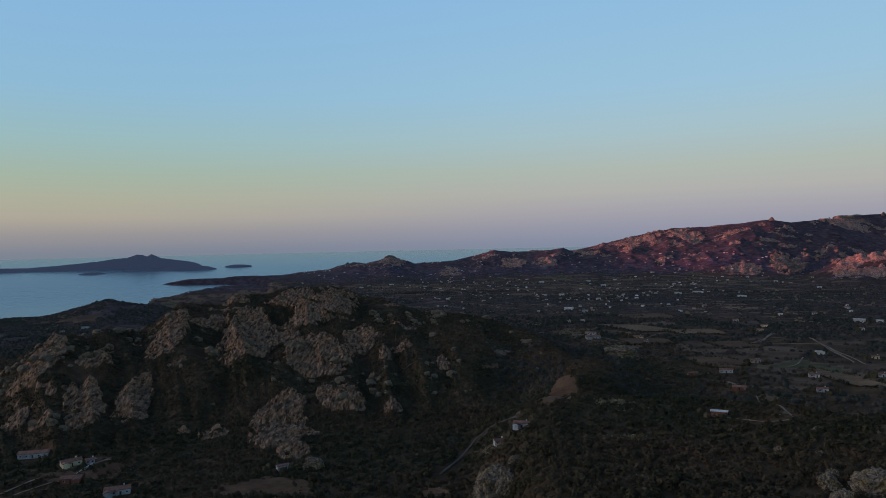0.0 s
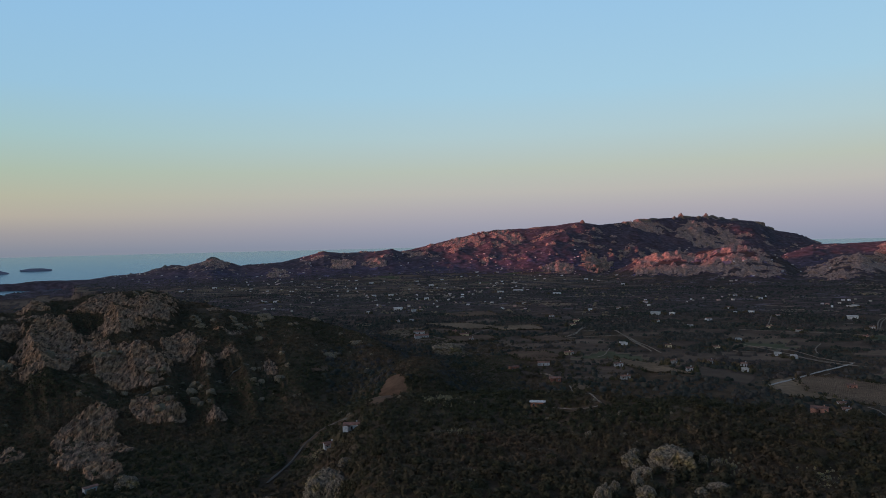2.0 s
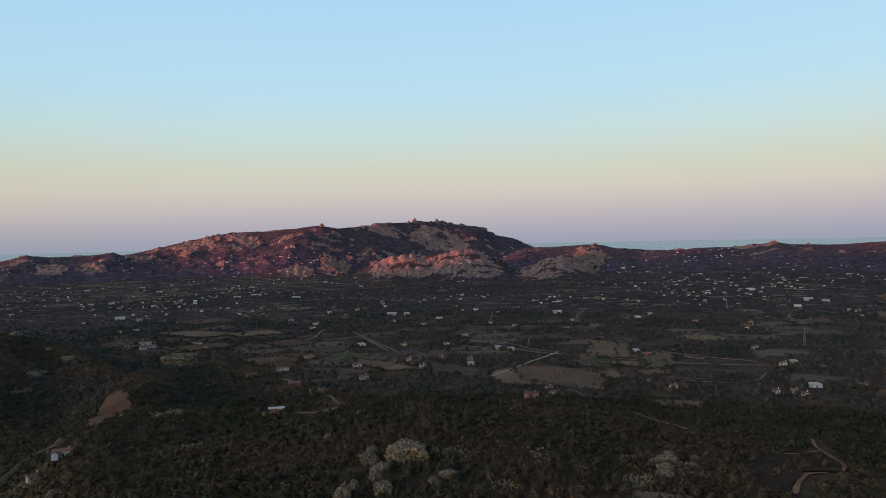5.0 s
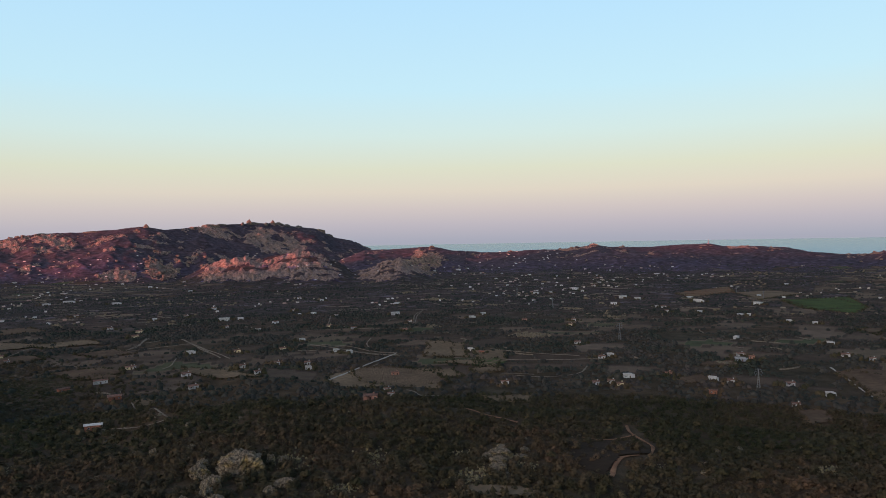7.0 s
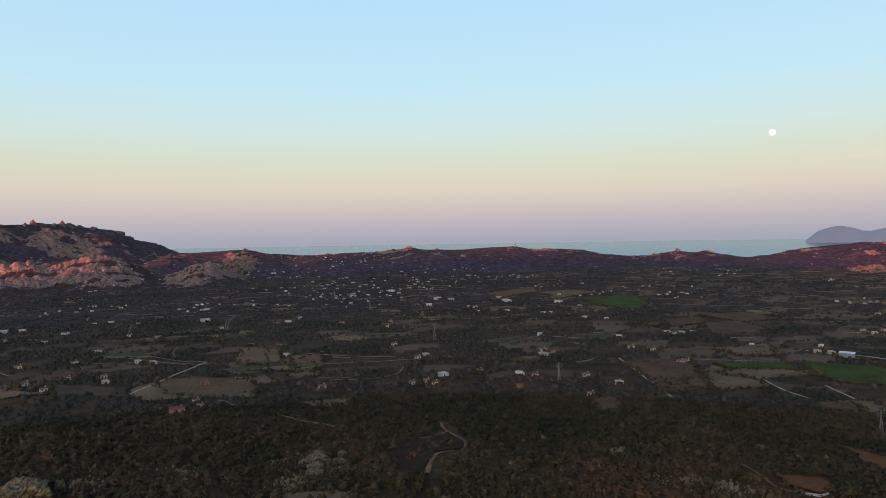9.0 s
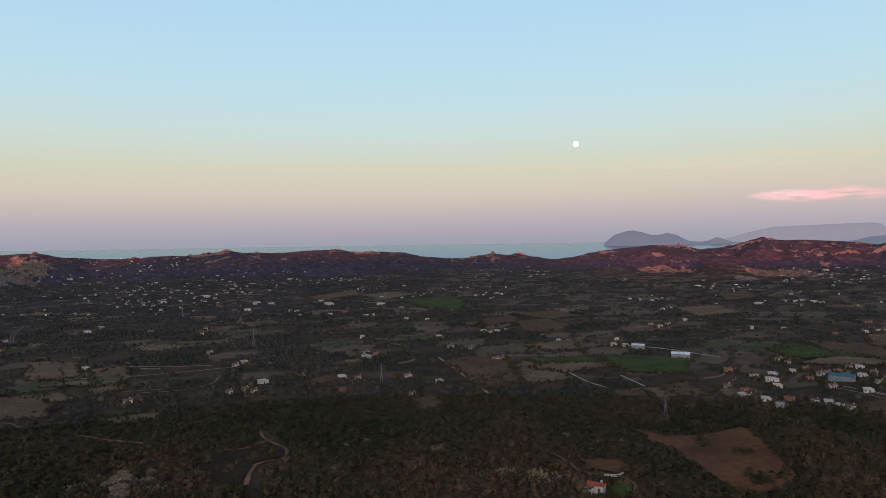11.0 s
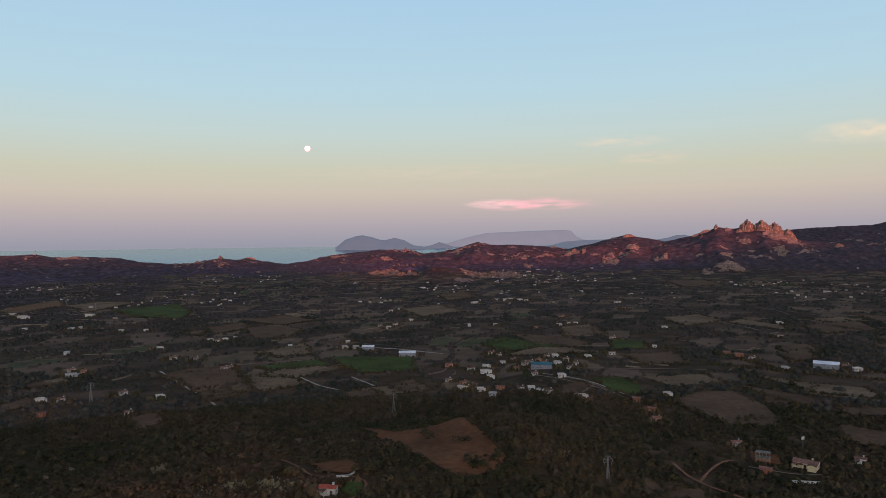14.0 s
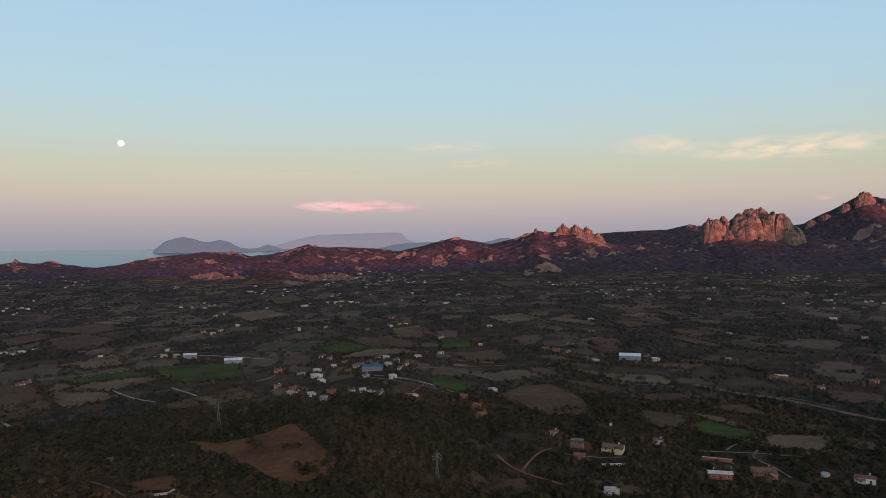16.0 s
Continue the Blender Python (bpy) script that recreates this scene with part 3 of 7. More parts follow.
CREST_EAST = [(38, -2.2), (41.7, -0.7), (44.2, -0.65), (47.2, -0.52), (48.9, -0.83), (51.2, -1.06), (53.5, -1.05), (55.7, -0.9), (58, -0.95), (60.3, -0.57),
              (61.5, -0.8), (64.6, -0.82), (67.4, -0.65), (69, -0.63), (70.4, -0.9), (71.9, -0.86), (73.9, -0.95), (75.6, -1.28), (77.4, -1.49),
              (79.2, -1.55), (81.5, -1.1), (82.4, -1.29), (83.6, -1.22), (86.3, -1.67), (88.2, -1.46), (89.8, -1.07), (92.3, -0.82), (94, -0.61),
              (96.5, -0.73), (97.6, -0.97), (99.2, -0.85), (101, -1.2), (104, -2.2), (108, -3)]
CREST_SOUTH = [(95, -2.4), (98, -1.3), (99.5, -0.8), (101.7, -0.15), (103.1, -0.33), (104.8, -0.34), (107.4, -0.5), (109.3, -0.72), (111.2, -0.3), (112.9, 0.16),
               (113.9, 0.32), (115.3, 0.08), (116.7, -0.2), (118.2, 0.1), (119.6, 0.5), (120.5, 0.85), (121.4, 0.7), (122.1, 0.75), (123.7, 0.75),
               (125, 0.4), (126.1, -0.2), (128, -0.45), (131, -0.5), (132.8, 0.0), (133.5, 0.2), (134.1, 0.6), (135.1, 0.9), (137.1, 1.3),
               (138.6, 0.9), (139.6, 0.4), (141, 0.1), (144, -0.3), (150, -0.4), (156, -2)]
CREST_BACK = [(118, -1.0), (122, 0.1), (125.4, 0.64), (127.2, 0.8), (130.6, 0.89), (132.3, 1.3), (134, 1.1), (138, 0.9), (140.1, 1.15), (140.8, 1.62),
              (142.2, 2.31), (143.3, 2.95), (143.9, 3.2), (145.2, 2.8), (148, 2.5), (152, 2.6), (160, 1.0)]
CREST_ROCKY = [(-48, -12), (-40, -11), (-34, -10), (-32.35, -9.24), (-31.14, -7.45), (-29.92, -6.39), (-29.03, -5.9), (-27.95, -5.79), (-27.05, -6.22), (-25.92, -5.61), (-24.22, -6.02),
               (-23.25, -6.09), (-21.44, -4.5), (-20.42, -3.99), (-19.6, -4.07), (-17.31, -4.27), (-16.66, -3.6), (-14.3, -3.55), (-12.98, -3.25), (-10.76, -3.1), (-8.97, -3.1),
               (-7.61, -3.45), (-6.72, -4.05), (-4.89, -4.35), (-2.14, -5.35), (0.62, -5.6), (2.93, -5.85), (5.21, -6.65), (7.48, -7.5), (10.1, -9.3), (13, -11.5), (17, -12.4)]
# unseen western range, added to throw the evening shade: height along it, south to north
SHADE_RIDGE = [(-5000, 330), (-3400, 443), (-2560, 447), (-2450, 319), (-2250, 317), (-1750, 324), (-1400, 266), (-1000, 260), (-600, 230), (-250, 234), (100, 262), (400, 290), (800, 300), (1150, 294), (1350, 313), (1600, 323), (1760, 247), (1850, 226), (2000, 223), (2260, 200), (2450, 204), (2700, 217), (2950, 243), (3200, 221), (3700, 205), (5200, 180)]
# the edge of the brow under the viewer, by bearing and height angle
CREST_BROW = [(0, -12.0), (20, -12.0), (26, -12.0), (30, -12.4), (34, -12.35), (38, -12.8), (43, -12.85), (47, -13.05), (52, -13.5), (56, -13.55), (60, -13.95), (66, -14.05), (70, -14.2), (74, -14.3), (78, -14.1),
              (82, -14.0), (86, -14.4), (91, -14.5), (95, -14.5), (98, -14.2), (101, -13.75), (104.5, -13.25), (109, -12.95), (113, -13.4), (118, -14.5), (122, -15)]


def mountain_distance(az):
    return 3520 + 62 * np.clip(az - 28, -2, 15) - 22 * np.clip(az - 36, 0, 8)


def ridge(az, r, crest, rc, front, back, base, wobble=0.0, sharp=1.3):
    """A range of hills: crest line at distance rc, falling to base in front and behind."""
    ca, ce = np.array(crest).T
    top = EYE + rc * np.tan(np.radians(np.interp(az, ca, ce, left=-20, right=-20)))
    d = r - rc + wobble
    p = np.where(d < 0, np.clip(1 + d / front, 0, 1), np.clip(1 - d / back, 0, 1))
    p = p ** sharp * (1 - (1 - p) * 0.15)
    return np.where((p > 0) & (top > base), base + (top - base) * p, -90.0)


def bosses(x, y, p, az):
    """Bare granite faces that stand out of the rocky hill: their height over the slope, and where they are."""
    add, mask = 0 * x, 0 * x
    warp = fbm(x, y, 26, 3, 81) + 0.5 * fbm(x, y, 7, 2, 82)
    for x0, y0, x1, y1, w in HILL_FACES_A + HILL_FACES_B:
        long = math.hypot(x1 - x0, y1 - y0)
        ex, ey = (x1 - x0) / long, (y1 - y0) / long
        v = ((x - x0) * ex + (y - y0) * ey) / long
        u = (x - x0) * ey - (y - y0) * ex
        broad = 0.52 * w * np.interp(v, [-0.2, 0.1, 0.6, 1.15], [0.75, 1.0, 0.9, 0.45])
        e = np.hypot(u / broad, np.clip(np.abs(v - 0.5) * 2, 0, 9) ** 1.8) + 0.42 * warp + 0.15 * fbm(x, y, 4.5, 2, 88)
        m = sstep(1.08, 0.88, e)
        add = np.maximum(add, m * (min(0.10 * w, 5.0) * (0.6 + 0.6 * np.clip(v, 0, 1)) + 0.8))
        mask = np.maximum(mask, m)
    loose = sstep(0.40, 0.46, fbm(x, y, 40, 4, 83) + 0.3 * fbm(x, y, 9, 2, 84) - 0.10 + 0.1 * p) * sstep(3, -5, az) * sstep(0.15, 0.4, p)
    mask = np.maximum(mask, 0.9 * loose)
    # slabs that lean across the slope, split by joints, with finer cracks between
    q, s = x * 0.90 - y * 0.44 + 1.2 * warp, (x * 0.44 + y * 0.90) / 7.5
    d1, d2, rnd = cells(q, s + 0.6 * warp, 7.0, 85)
    e1, e2, rn2 = cells(q - 0.5 * warp, s * 1.7, 3.4, 86)
    joints = 1.7 * (rnd - 0.3) - 2.2 * np.clip(1 - (d2 - d1) / 1.5, 0, 1) + 0.8 * (rn2 - 0.4) - 1.2 * np.clip(1 - (e2 - e1) / 0.9, 0, 1)
    flutes = 1.2 * fbm(q, 0.25 * s, 17, 3, 87, ridged=True)
    return add + mask * (joints + flutes), mask


def far_rocks_at(x, y, z):
    """Rock relief of the far mountains and where it shows: known rocky places and scattered patches on the heights."""
    warp = fbm(x, y, 70, 3, 101) + 0.5 * fbm(x, y, 22, 2, 102)
    fine = fbm(x, y, 46, 3, 103)
    mask = sstep(0.30, 0.44, 0.45 * fbm(x, y, 190, 3, 63) + 0.8 * fine) * np.clip((z - 86) / 60, 0, 0.85)
    for cx, cy, hw, hd in MOUNTAIN_ROCKS_A + MOUNTAIN_ROCKS_B:
        R = math.hypot(cx, cy)
        dv, du = ((x - cx) * cx + (y - cy) * cy) / R, ((x - cx) * cy - (y - cy) * cx) / R
        e = np.hypot(du / (1.1 * hw), dv / (1.15 * hd)) + 0.35 * warp
        mask = np.maximum(mask, sstep(1.1, 0.8, e) * sstep(-0.42, -0.24, fine + 0.15 * warp))
    d1, d2, rnd = cells(x + 3 * warp, y * 0.8, 21, 105)
    e1, e2, rn2 = cells(x, y * 0.85 - 2 * warp, 9, 106)
    relief = 9.0 * (rnd - 0.2) - 7.0 * np.clip(1 - (d2 - d1) / 4.0, 0, 1) + 4.0 * (rn2 - 0.4) - 2.5 * np.clip(1 - (e2 - e1) / 2.0, 0, 1)
    return mask * relief, mask


def height(x, y):
    """Ground height and rockiness."""
    r, az = np.hypot(x, y), np.degrees(np.arctan2(x, y))
    az = np.where(az < -110, az + 360, az)
    n400, n90 = fbm(x, y, 420, 4, 3), fbm(x, y, 95, 4, 21)
    plain = 74 + 4.0 * n400 + 1.2 * n90 + 10 * sstep(2200, 3200, r)
    # towards the coast in the north-west the plain sinks under the sea
    shore = 30 * n90 + np.interp(az, [-24, -23.2, -22.8, -21.4, -19.8, -18.7, -16, -14], [2440, 2480, 2680, 2790, 2880, 2950, 3010, 3050]) + 1400 * sstep(-14, -10, az)
    plain = plain - 60 * sstep(-6, -16, az) * sstep(1500, 2350, r)
    plain = np.where((az < -6) & (az > -105), np.maximum(plain, sea_level(r) + 7 + 4 * n90), plain)
    plain = np.where((az < -8) & (az > -105), plain - 120 * sstep(shore - 40, shore + 40, r), plain)
    # far sea behind the hills
    plain = np.where((r > np.where(az < -8.5, 3120, 3450)) & (az < 98) & (az > -105), -40, plain)
    z = plain
    crag = fbm(x, y, 60, 3, 55, ridged=True)
    wob = 130 * fbm(x, y, 600, 3, 40)
    far_n = 14 * n400 + 9 * n90 + 6 * crag
    ravines = fbm(az * 62 + 0.05 * r, r * 0.45, 300, 3, 47, ridged=True)
    mountain_r = mountain_distance(az)
    for crest, rc, front, back in ((CREST_NORTH, 3250, 900, 400), (CREST_EAST, 3200, 700, 300), (CREST_SOUTH, 3300, 750, 500),
                                   (CREST_MOUNTAIN, mountain_r, 1000, 400), (CREST_BACK, 4300, 900, 400)):
        edge = np.clip(np.abs(r - rc) / 240, 0, 1)
        h = ridge(az, r, crest, rc, front, back, 72, wob * edge)
        h = h + (far_n + 20 * ravines) * edge * np.clip((h - 76) / 40, 0, 1) + 2.5 * crag * (1 - edge)
        z = np.maximum(z, h)
    # peninsula, headland and shore hills in the north-west
    pen = sea_level(r) + 22 - 30 * np.abs((az + 15) / 8) ** 3 - 28 * np.abs((r - 3090) / 75) ** 2 + 7 * n90
    z = np.maximum(z, np.where((az < -6) & (az > -25), pen, -60))
    head = ridge(az, r, [(-50, -7), (-40, -5.9), (-32.4, -4.85), (-29, -4.3), (-25.7, -3.38), (-24.2, -3.75), (-21.8, -4.15), (-19, -5), (-15, -6.5)], 1550, 480, 260, 60, 0.3 * wob * np.clip(np.abs(r - 1550) / 100, 0, 1))
    z = np.maximum(z, head + 2 * n90)
    # broken shelf of pale rocks below the mountain
    shelf = ridge(az, r, [(25.5, -3.6), (27.5, -2.7), (29.5, -1.7), (31, -1.3), (32.3, -1.1), (33.6, -1.3), (35, -1.0), (36.2, -0.8), (37.3, -0.85), (38.5, -1.1), (39.8, -1.8), (40.7, -2.5), (42.2, -2.3), (43.6, -1.6), (44.6, -1.5), (46, -2.4), (48, -3.4)], 2450, 480, 500, 72)
    z = np.maximum(z, shelf + 5 * crag * np.clip((shelf - 74) / 25, 0, 1))
    shelf2 = ridge(az, r, [(92, -3.6), (94.5, -3.0), (96.8, -2.9), (98.2, -2.1), (100.2, -2.3), (103, -3.1), (105, -3.7)], 2500, 340, 420, 72)
    z = np.maximum(z, shelf2 + 5 * crag * np.clip((shelf2 - 74) / 25, 0, 1))
    # rocky hill across the valley
    rc = 860 + 130 * np.exp(-((az + 10) / 8) ** 2) - 170 * sstep(4, 12, az) - 110 * sstep(-22, -30, az)
    valley = 62 + 1.5 * n90
    near = sstep(13, 4, az) * sstep(1250, 900, r)
    z = z * (1 - near) + np.minimum(z, valley) * near
    d = r - rc
    ca, ce = np.array(CREST_ROCKY).T
    top = EYE + rc * np.tan(np.radians(np.interp(az, ca, ce, left=-20, right=-20)))
    front = (rc - 545) * (1.0 + 0.12 * n90)
    p = np.where(d < 0, np.clip(1 + d / front, 0, 1), np.clip(1 - d / 420, 0, 1))
    p = np.where(d < 0, p ** 0.92, p ** 1.4)
    gully = fbm(az * 34 + 0.18 * r, r * 0.35, 95, 3, 77, ridged=True) * 10 * np.clip(p * (1 - p) * 4, 0, 1) * sstep(8, -2, az)
    hill = np.where((p > 0) & (top > 60), 60 + (top - 60) * p, -90) + gully + (5 * crag * sstep(2, -4, az) + 2 * n90) * np.clip(p * 2, 0, 1) * np.clip(np.abs(d) / 90, 0.25, 1)
    hill_rock = 0 * r
    zone = (r > 425) & (r < 1100) & (az > -45) & (az < 14)
    if zone.any():
        add, mask = bosses(x[zone], y[zone], p[zone], az[zone])
        hill_rock[zone] = mask
    z = np.maximum(z, np.where((az > -50) & (az < 18), hill, -90))
    if zone.any():
        z[zone] = z[zone] + add
    # knoll with the orchard slope and the brow that the viewer hovers over
    kn = 60 + 44 * np.exp(-((r - 610) / 120) ** 2 - ((az - 11.5) / 5.2) ** 2)
    z = np.maximum(z, np.where(kn > 67, kn + 2 * n90 - 6, -90))
    rim = 470 + 14 * n90 + 70 * sstep(34, 20, az) - 60 * sstep(98, 112, az)
    ba, be = np.array(CREST_BROW).T
    brim = EYE + (rim - 40) * np.tan(np.radians(np.interp(az, ba, be))) + 1.5
    brow_top = 99 + (brim - 99) * sstep(300, 410, r) + 2.5 * n90 * sstep(430, 330, r) + n90 + 2.0 * n400 * sstep(430, 300, r)
    brow = brow_top - 30 * sstep(rim - 70, rim + 70, r)
    side = sstep(1, 9, az) * sstep(118, 103, az)
    z = np.where((r < 800) & (az > -20), np.maximum(z, z + (np.maximum(brow, z) - z) * side), z)
    # unseen hills added in the west behind the viewer, shaped to throw the evening shade
    sx, sy = math.sin(radians(SUN_AZ)), math.cos(radians(SUN_AZ))
    along, across = x * sx + y * sy, x * sy - y * sx
    wa, wz = np.array(SHADE_RIDGE).T
    west = np.interp(across, wa, wz) + 9 * fbm(across, 0 * across, 210, 3, 91)
    west = 70 + (west - 70) * np.exp(-((along - 2600) / 300) ** 2)
    z = np.maximum(z, np.where((az < -36.5) | (az > 165), west, -90))
    # level ground right under the viewer
    under = sstep(235, 130, r)
    z = z * (1 - under) + 96 * under
    rocky = hill_rock
    zone = (r > 1850) & (z > 60) & (r < 4400)
    if zone.any():
        add, mask = far_rocks_at(x[zone], y[zone], z[zone])
        z[zone] = z[zone] + add
        rocky[zone] = mask
    return z, rocky


def ground_z(x, y):
    z, _ = height(np.array([float(x)]), np.array([float(y)]))
    return float(z[0])


def smooth(mesh):
    mesh.polygons.foreach_set("use_smooth", np.ones(len(mesh.polygons), bool))


def grid_mesh(name, X, Y, Z, wrap=False):
    """A quad sheet over a rectangular array of points."""
    n, m = X.shape
    mesh = bpy.data.meshes.new(name)
    mesh.vertices.add(n * m)
    mesh.vertices.foreach_set("co", np.stack([X, Y, Z], -1).astype(np.float32).ravel())
    cols = m if wrap else m - 1
    i, j = np.meshgrid(np.arange(n - 1), np.arange(cols), indexing="ij")
    k = (j + 1) % m
    quads = np.stack([i * m + j, (i + 1) * m + j, (i + 1) * m + k, i * m + k], -1).reshape(-1, 4)
    mesh.loops.add(quads.size)
    mesh.loops.foreach_set("vertex_index", quads.ravel().astype(np.int32))
    mesh.polygons.add(len(quads))
    mesh.polygons.foreach_set("loop_start", np.arange(0, quads.size, 4, dtype=np.int32))
    mesh.update(calc_edges=True)
    smooth(mesh)
    return mesh
# ---- materials ----
def material(name, rough=0.8, metal=0.0):
    m = bpy.data.materials.new(name)
    m.use_nodes = True
    bsdf = m.node_tree.nodes["Principled BSDF"]
    bsdf.inputs["Roughness"].default_value, bsdf.inputs["Metallic"].default_value = rough, metal
    if rough > 0.75:
        bsdf.inputs["Specular IOR Level"].default_value = 0.05
    return m, m.node_tree.nodes, m.node_tree.links, bsdf


def ramp(nodes, stops):
    n = nodes.new("ShaderNodeValToRGB")
    e = n.color_ramp.elements
    while len(e) < len(stops):
        e.new(0.5)
    for q, (p, c) in zip(e, stops):
        q.position, q.color = p, (*c, 1.0)
    return n


def tex_noise(nodes, links, scale, detail=4.0, space="Object", rough=0.55):
    co = nodes.new("ShaderNodeTexCoord")
    n = nodes.new("ShaderNodeTexNoise")
    n.inputs["Scale"].default_value, n.inputs["Detail"].default_value, n.inputs["Roughness"].default_value = scale, detail, rough
    links.new(co.outputs[space], n.inputs["Vector"])
    return n


def mix(nodes, links, fac, a, b, mode="MIX"):
    n = nodes.new("ShaderNodeMix")
    n.data_type, n.blend_type = "RGBA", mode
    for socket, v in (("Factor", fac), ("A", a), ("B", b)):
        if isinstance(v, (int, float)):
            n.inputs[socket].default_value = v
        elif isinstance(v, tuple):
            n.inputs[socket].default_value = (*v, 1.0) if len(v) == 3 else v
        else:
            links.new(v, n.inputs[socket])
    return n.outputs["Result"]


def bump(nodes, links, height_out, bsdf, strength, distance):
    b = nodes.new("ShaderNodeBump")
    b.inputs["Strength"].default_value, b.inputs["Distance"].default_value = strength, distance
    links.new(height_out, b.inputs["Height"])
    links.new(b.outputs[0], bsdf.inputs["Normal"])


def mottled(name, dark, light, scale, rough=0.85, bump_m=0.0, fine=6.0, metal=0.0, per_object=0.0):
    """Two tones mixed by noise at two scales, with a little relief."""
    m, nodes, links, bsdf = material(name, rough, metal)
    a, b = tex_noise(nodes, links, scale), tex_noise(nodes, links, scale * fine, 3)
    c1 = ramp(nodes, [(0.32, dark), (0.68, light)])
    links.new(a.outputs["Fac"], c1.inputs[0])
    c2 = ramp(nodes, [(0.3, (0.72, 0.72, 0.72)), (0.7, (1.12, 1.12, 1.12))])
    links.new(b.outputs["Fac"], c2.inputs[0])
    col = mix(nodes, links, 1.0, c1.outputs[0], c2.outputs[0], "MULTIPLY")
    if per_object:
        info = nodes.new("ShaderNodeObjectInfo")
        c3 = ramp(nodes, [(0.0, (1 - per_object,) * 3), (1.0, (1 + per_object,) * 3)])
        links.new(info.outputs["Random"], c3.inputs[0])
        col = mix(nodes, links, 1.0, col, c3.outputs[0], "MULTIPLY")
    links.new(col, bsdf.inputs["Base Color"])
    if bump_m:
        bump(nodes, links, b.outputs["Fac"], bsdf, 0.6, bump_m)
    return m


def ground_material():
    """Scrub, dry grass, fields and bare granite, told apart by the cover layer of the land, which also tints distance
    blue for haze.
    """
    m, nodes, links, bsdf = material("ground_cover", 0.95)
    cover = nodes.new("ShaderNodeAttribute")
    cover.attribute_name = "cover"
    sep = nodes.new("ShaderNodeSeparateColor")
    links.new(cover.outputs["Color"], sep.inputs[0])
    big, mid, fine = tex_noise(nodes, links, 0.006, 5), tex_noise(nodes, links, 0.05, 5), tex_noise(nodes, links, 0.35, 3)
    scrub = ramp(nodes, [(0.34, (0.030, 0.0205, 0.0118)), (0.5, (0.048, 0.033, 0.0190)), (0.68, (0.078, 0.054, 0.033))])
    links.new(mid.outputs["Fac"], scrub.inputs[0])
    tint = ramp(nodes, [(0.35, (0.85, 0.88, 0.85)), (0.65, (1.2, 1.05, 0.95))])
    links.new(big.outputs["Fac"], tint.inputs[0])
    col = mix(nodes, links, 1.0, scrub.outputs[0], tint.outputs[0], "MULTIPLY")
    # bare dusty spots among the scrub
    spots = tex_noise(nodes, links, 0.022, 6, rough=0.7)
    bare = ramp(nodes, [(0.57, (0, 0, 0)), (0.63, (1, 1, 1))])
    links.new(spots.outputs["Fac"], bare.inputs[0])
    open_plain = nodes.new("ShaderNodeMath")
    open_plain.operation = "MULTIPLY"
    links.new(bare.outputs[0], open_plain.inputs[0])
    some = nodes.new("ShaderNodeMath")
    some.operation = "MAXIMUM"
    some.inputs[1].default_value = 0.15
    links.new(cover.outputs["Alpha"], some.inputs[0])
    links.new(some.outputs[0], open_plain.inputs[1])
    col = mix(nodes, links, open_plain.outputs[0], col, (0.115, 0.085, 0.062))
    # the farther plain is tinted blue: distance haze put into the ground colour
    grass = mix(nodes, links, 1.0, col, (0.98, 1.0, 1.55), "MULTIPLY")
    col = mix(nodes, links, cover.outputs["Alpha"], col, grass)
    # far slopes and coast hill get a stronger blue, haze painted as colour
    slope_haze = mix(nodes, links, 1.0, col, (1.10, 1.20, 2.45), "MULTIPLY")
    col = mix(nodes, links, sep.outputs["Blue"], col, slope_haze)
    field = ramp(nodes, [(0.0, (0.042, 0.027, 0.018)), (0.25, (0.072, 0.046, 0.030)), (0.5, (0.125, 0.083, 0.055)), (0.72, (0.088, 0.068, 0.038)), (0.86, (0.032, 0.050, 0.018)), (1.0, (0.020, 0.055, 0.018))])
    links.new(sep.outputs["Green"], field.inputs[0])
    streak = ramp(nodes, [(0.3, (0.7, 0.7, 0.7)), (0.7, (1.2, 1.2, 1.2))])
    links.new(mid.outputs["Fac"], streak.inputs[0])
    fcol = mix(nodes, links, 1.0, field.outputs[0], streak.outputs[0], "MULTIPLY")
    has = nodes.new("ShaderNodeMath")
    has.operation = "GREATER_THAN"
    has.inputs[1].default_value = 0.04
    links.new(sep.outputs["Green"], has.inputs[0])
    col = mix(nodes, links, has.outputs[0], col, fcol)
    rock = ramp(nodes, [(0.34, (0.036, 0.026, 0.019)), (0.47, (0.135, 0.100, 0.072)), (0.64, (0.300, 0.222, 0.158))])
    co = nodes.new("ShaderNodeTexCoord")
    lean = nodes.new("ShaderNodeMapping")
    lean.inputs["Rotation"].default_value = (0, 0, radians(30))
    lean.inputs["Scale"].default_value = (1.0, 0.24, 0.6)
    links.new(co.outputs["Object"], lean.inputs["Vector"])
    seams = nodes.new("ShaderNodeTexNoise")
    seams.inputs["Scale"].default_value, seams.inputs["Detail"].default_value, seams.inputs["Roughness"].default_value = 0.42, 5, 0.65
    links.new(lean.outputs[0], seams.inputs["Vector"])
    links.new(seams.outputs["Fac"], rock.inputs[0])
    ochre = ramp(nodes, [(0.46, (1.0, 0.97, 0.93)), (0.6, (1.08, 0.95, 0.78))])
    links.new(mid.outputs["Fac"], ochre.inputs[0])
    rocks = mix(nodes, links, 1.0, rock.outputs[0], ochre.outputs[0], "MULTIPLY")
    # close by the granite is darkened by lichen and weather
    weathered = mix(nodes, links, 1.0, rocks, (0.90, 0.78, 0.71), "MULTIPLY")
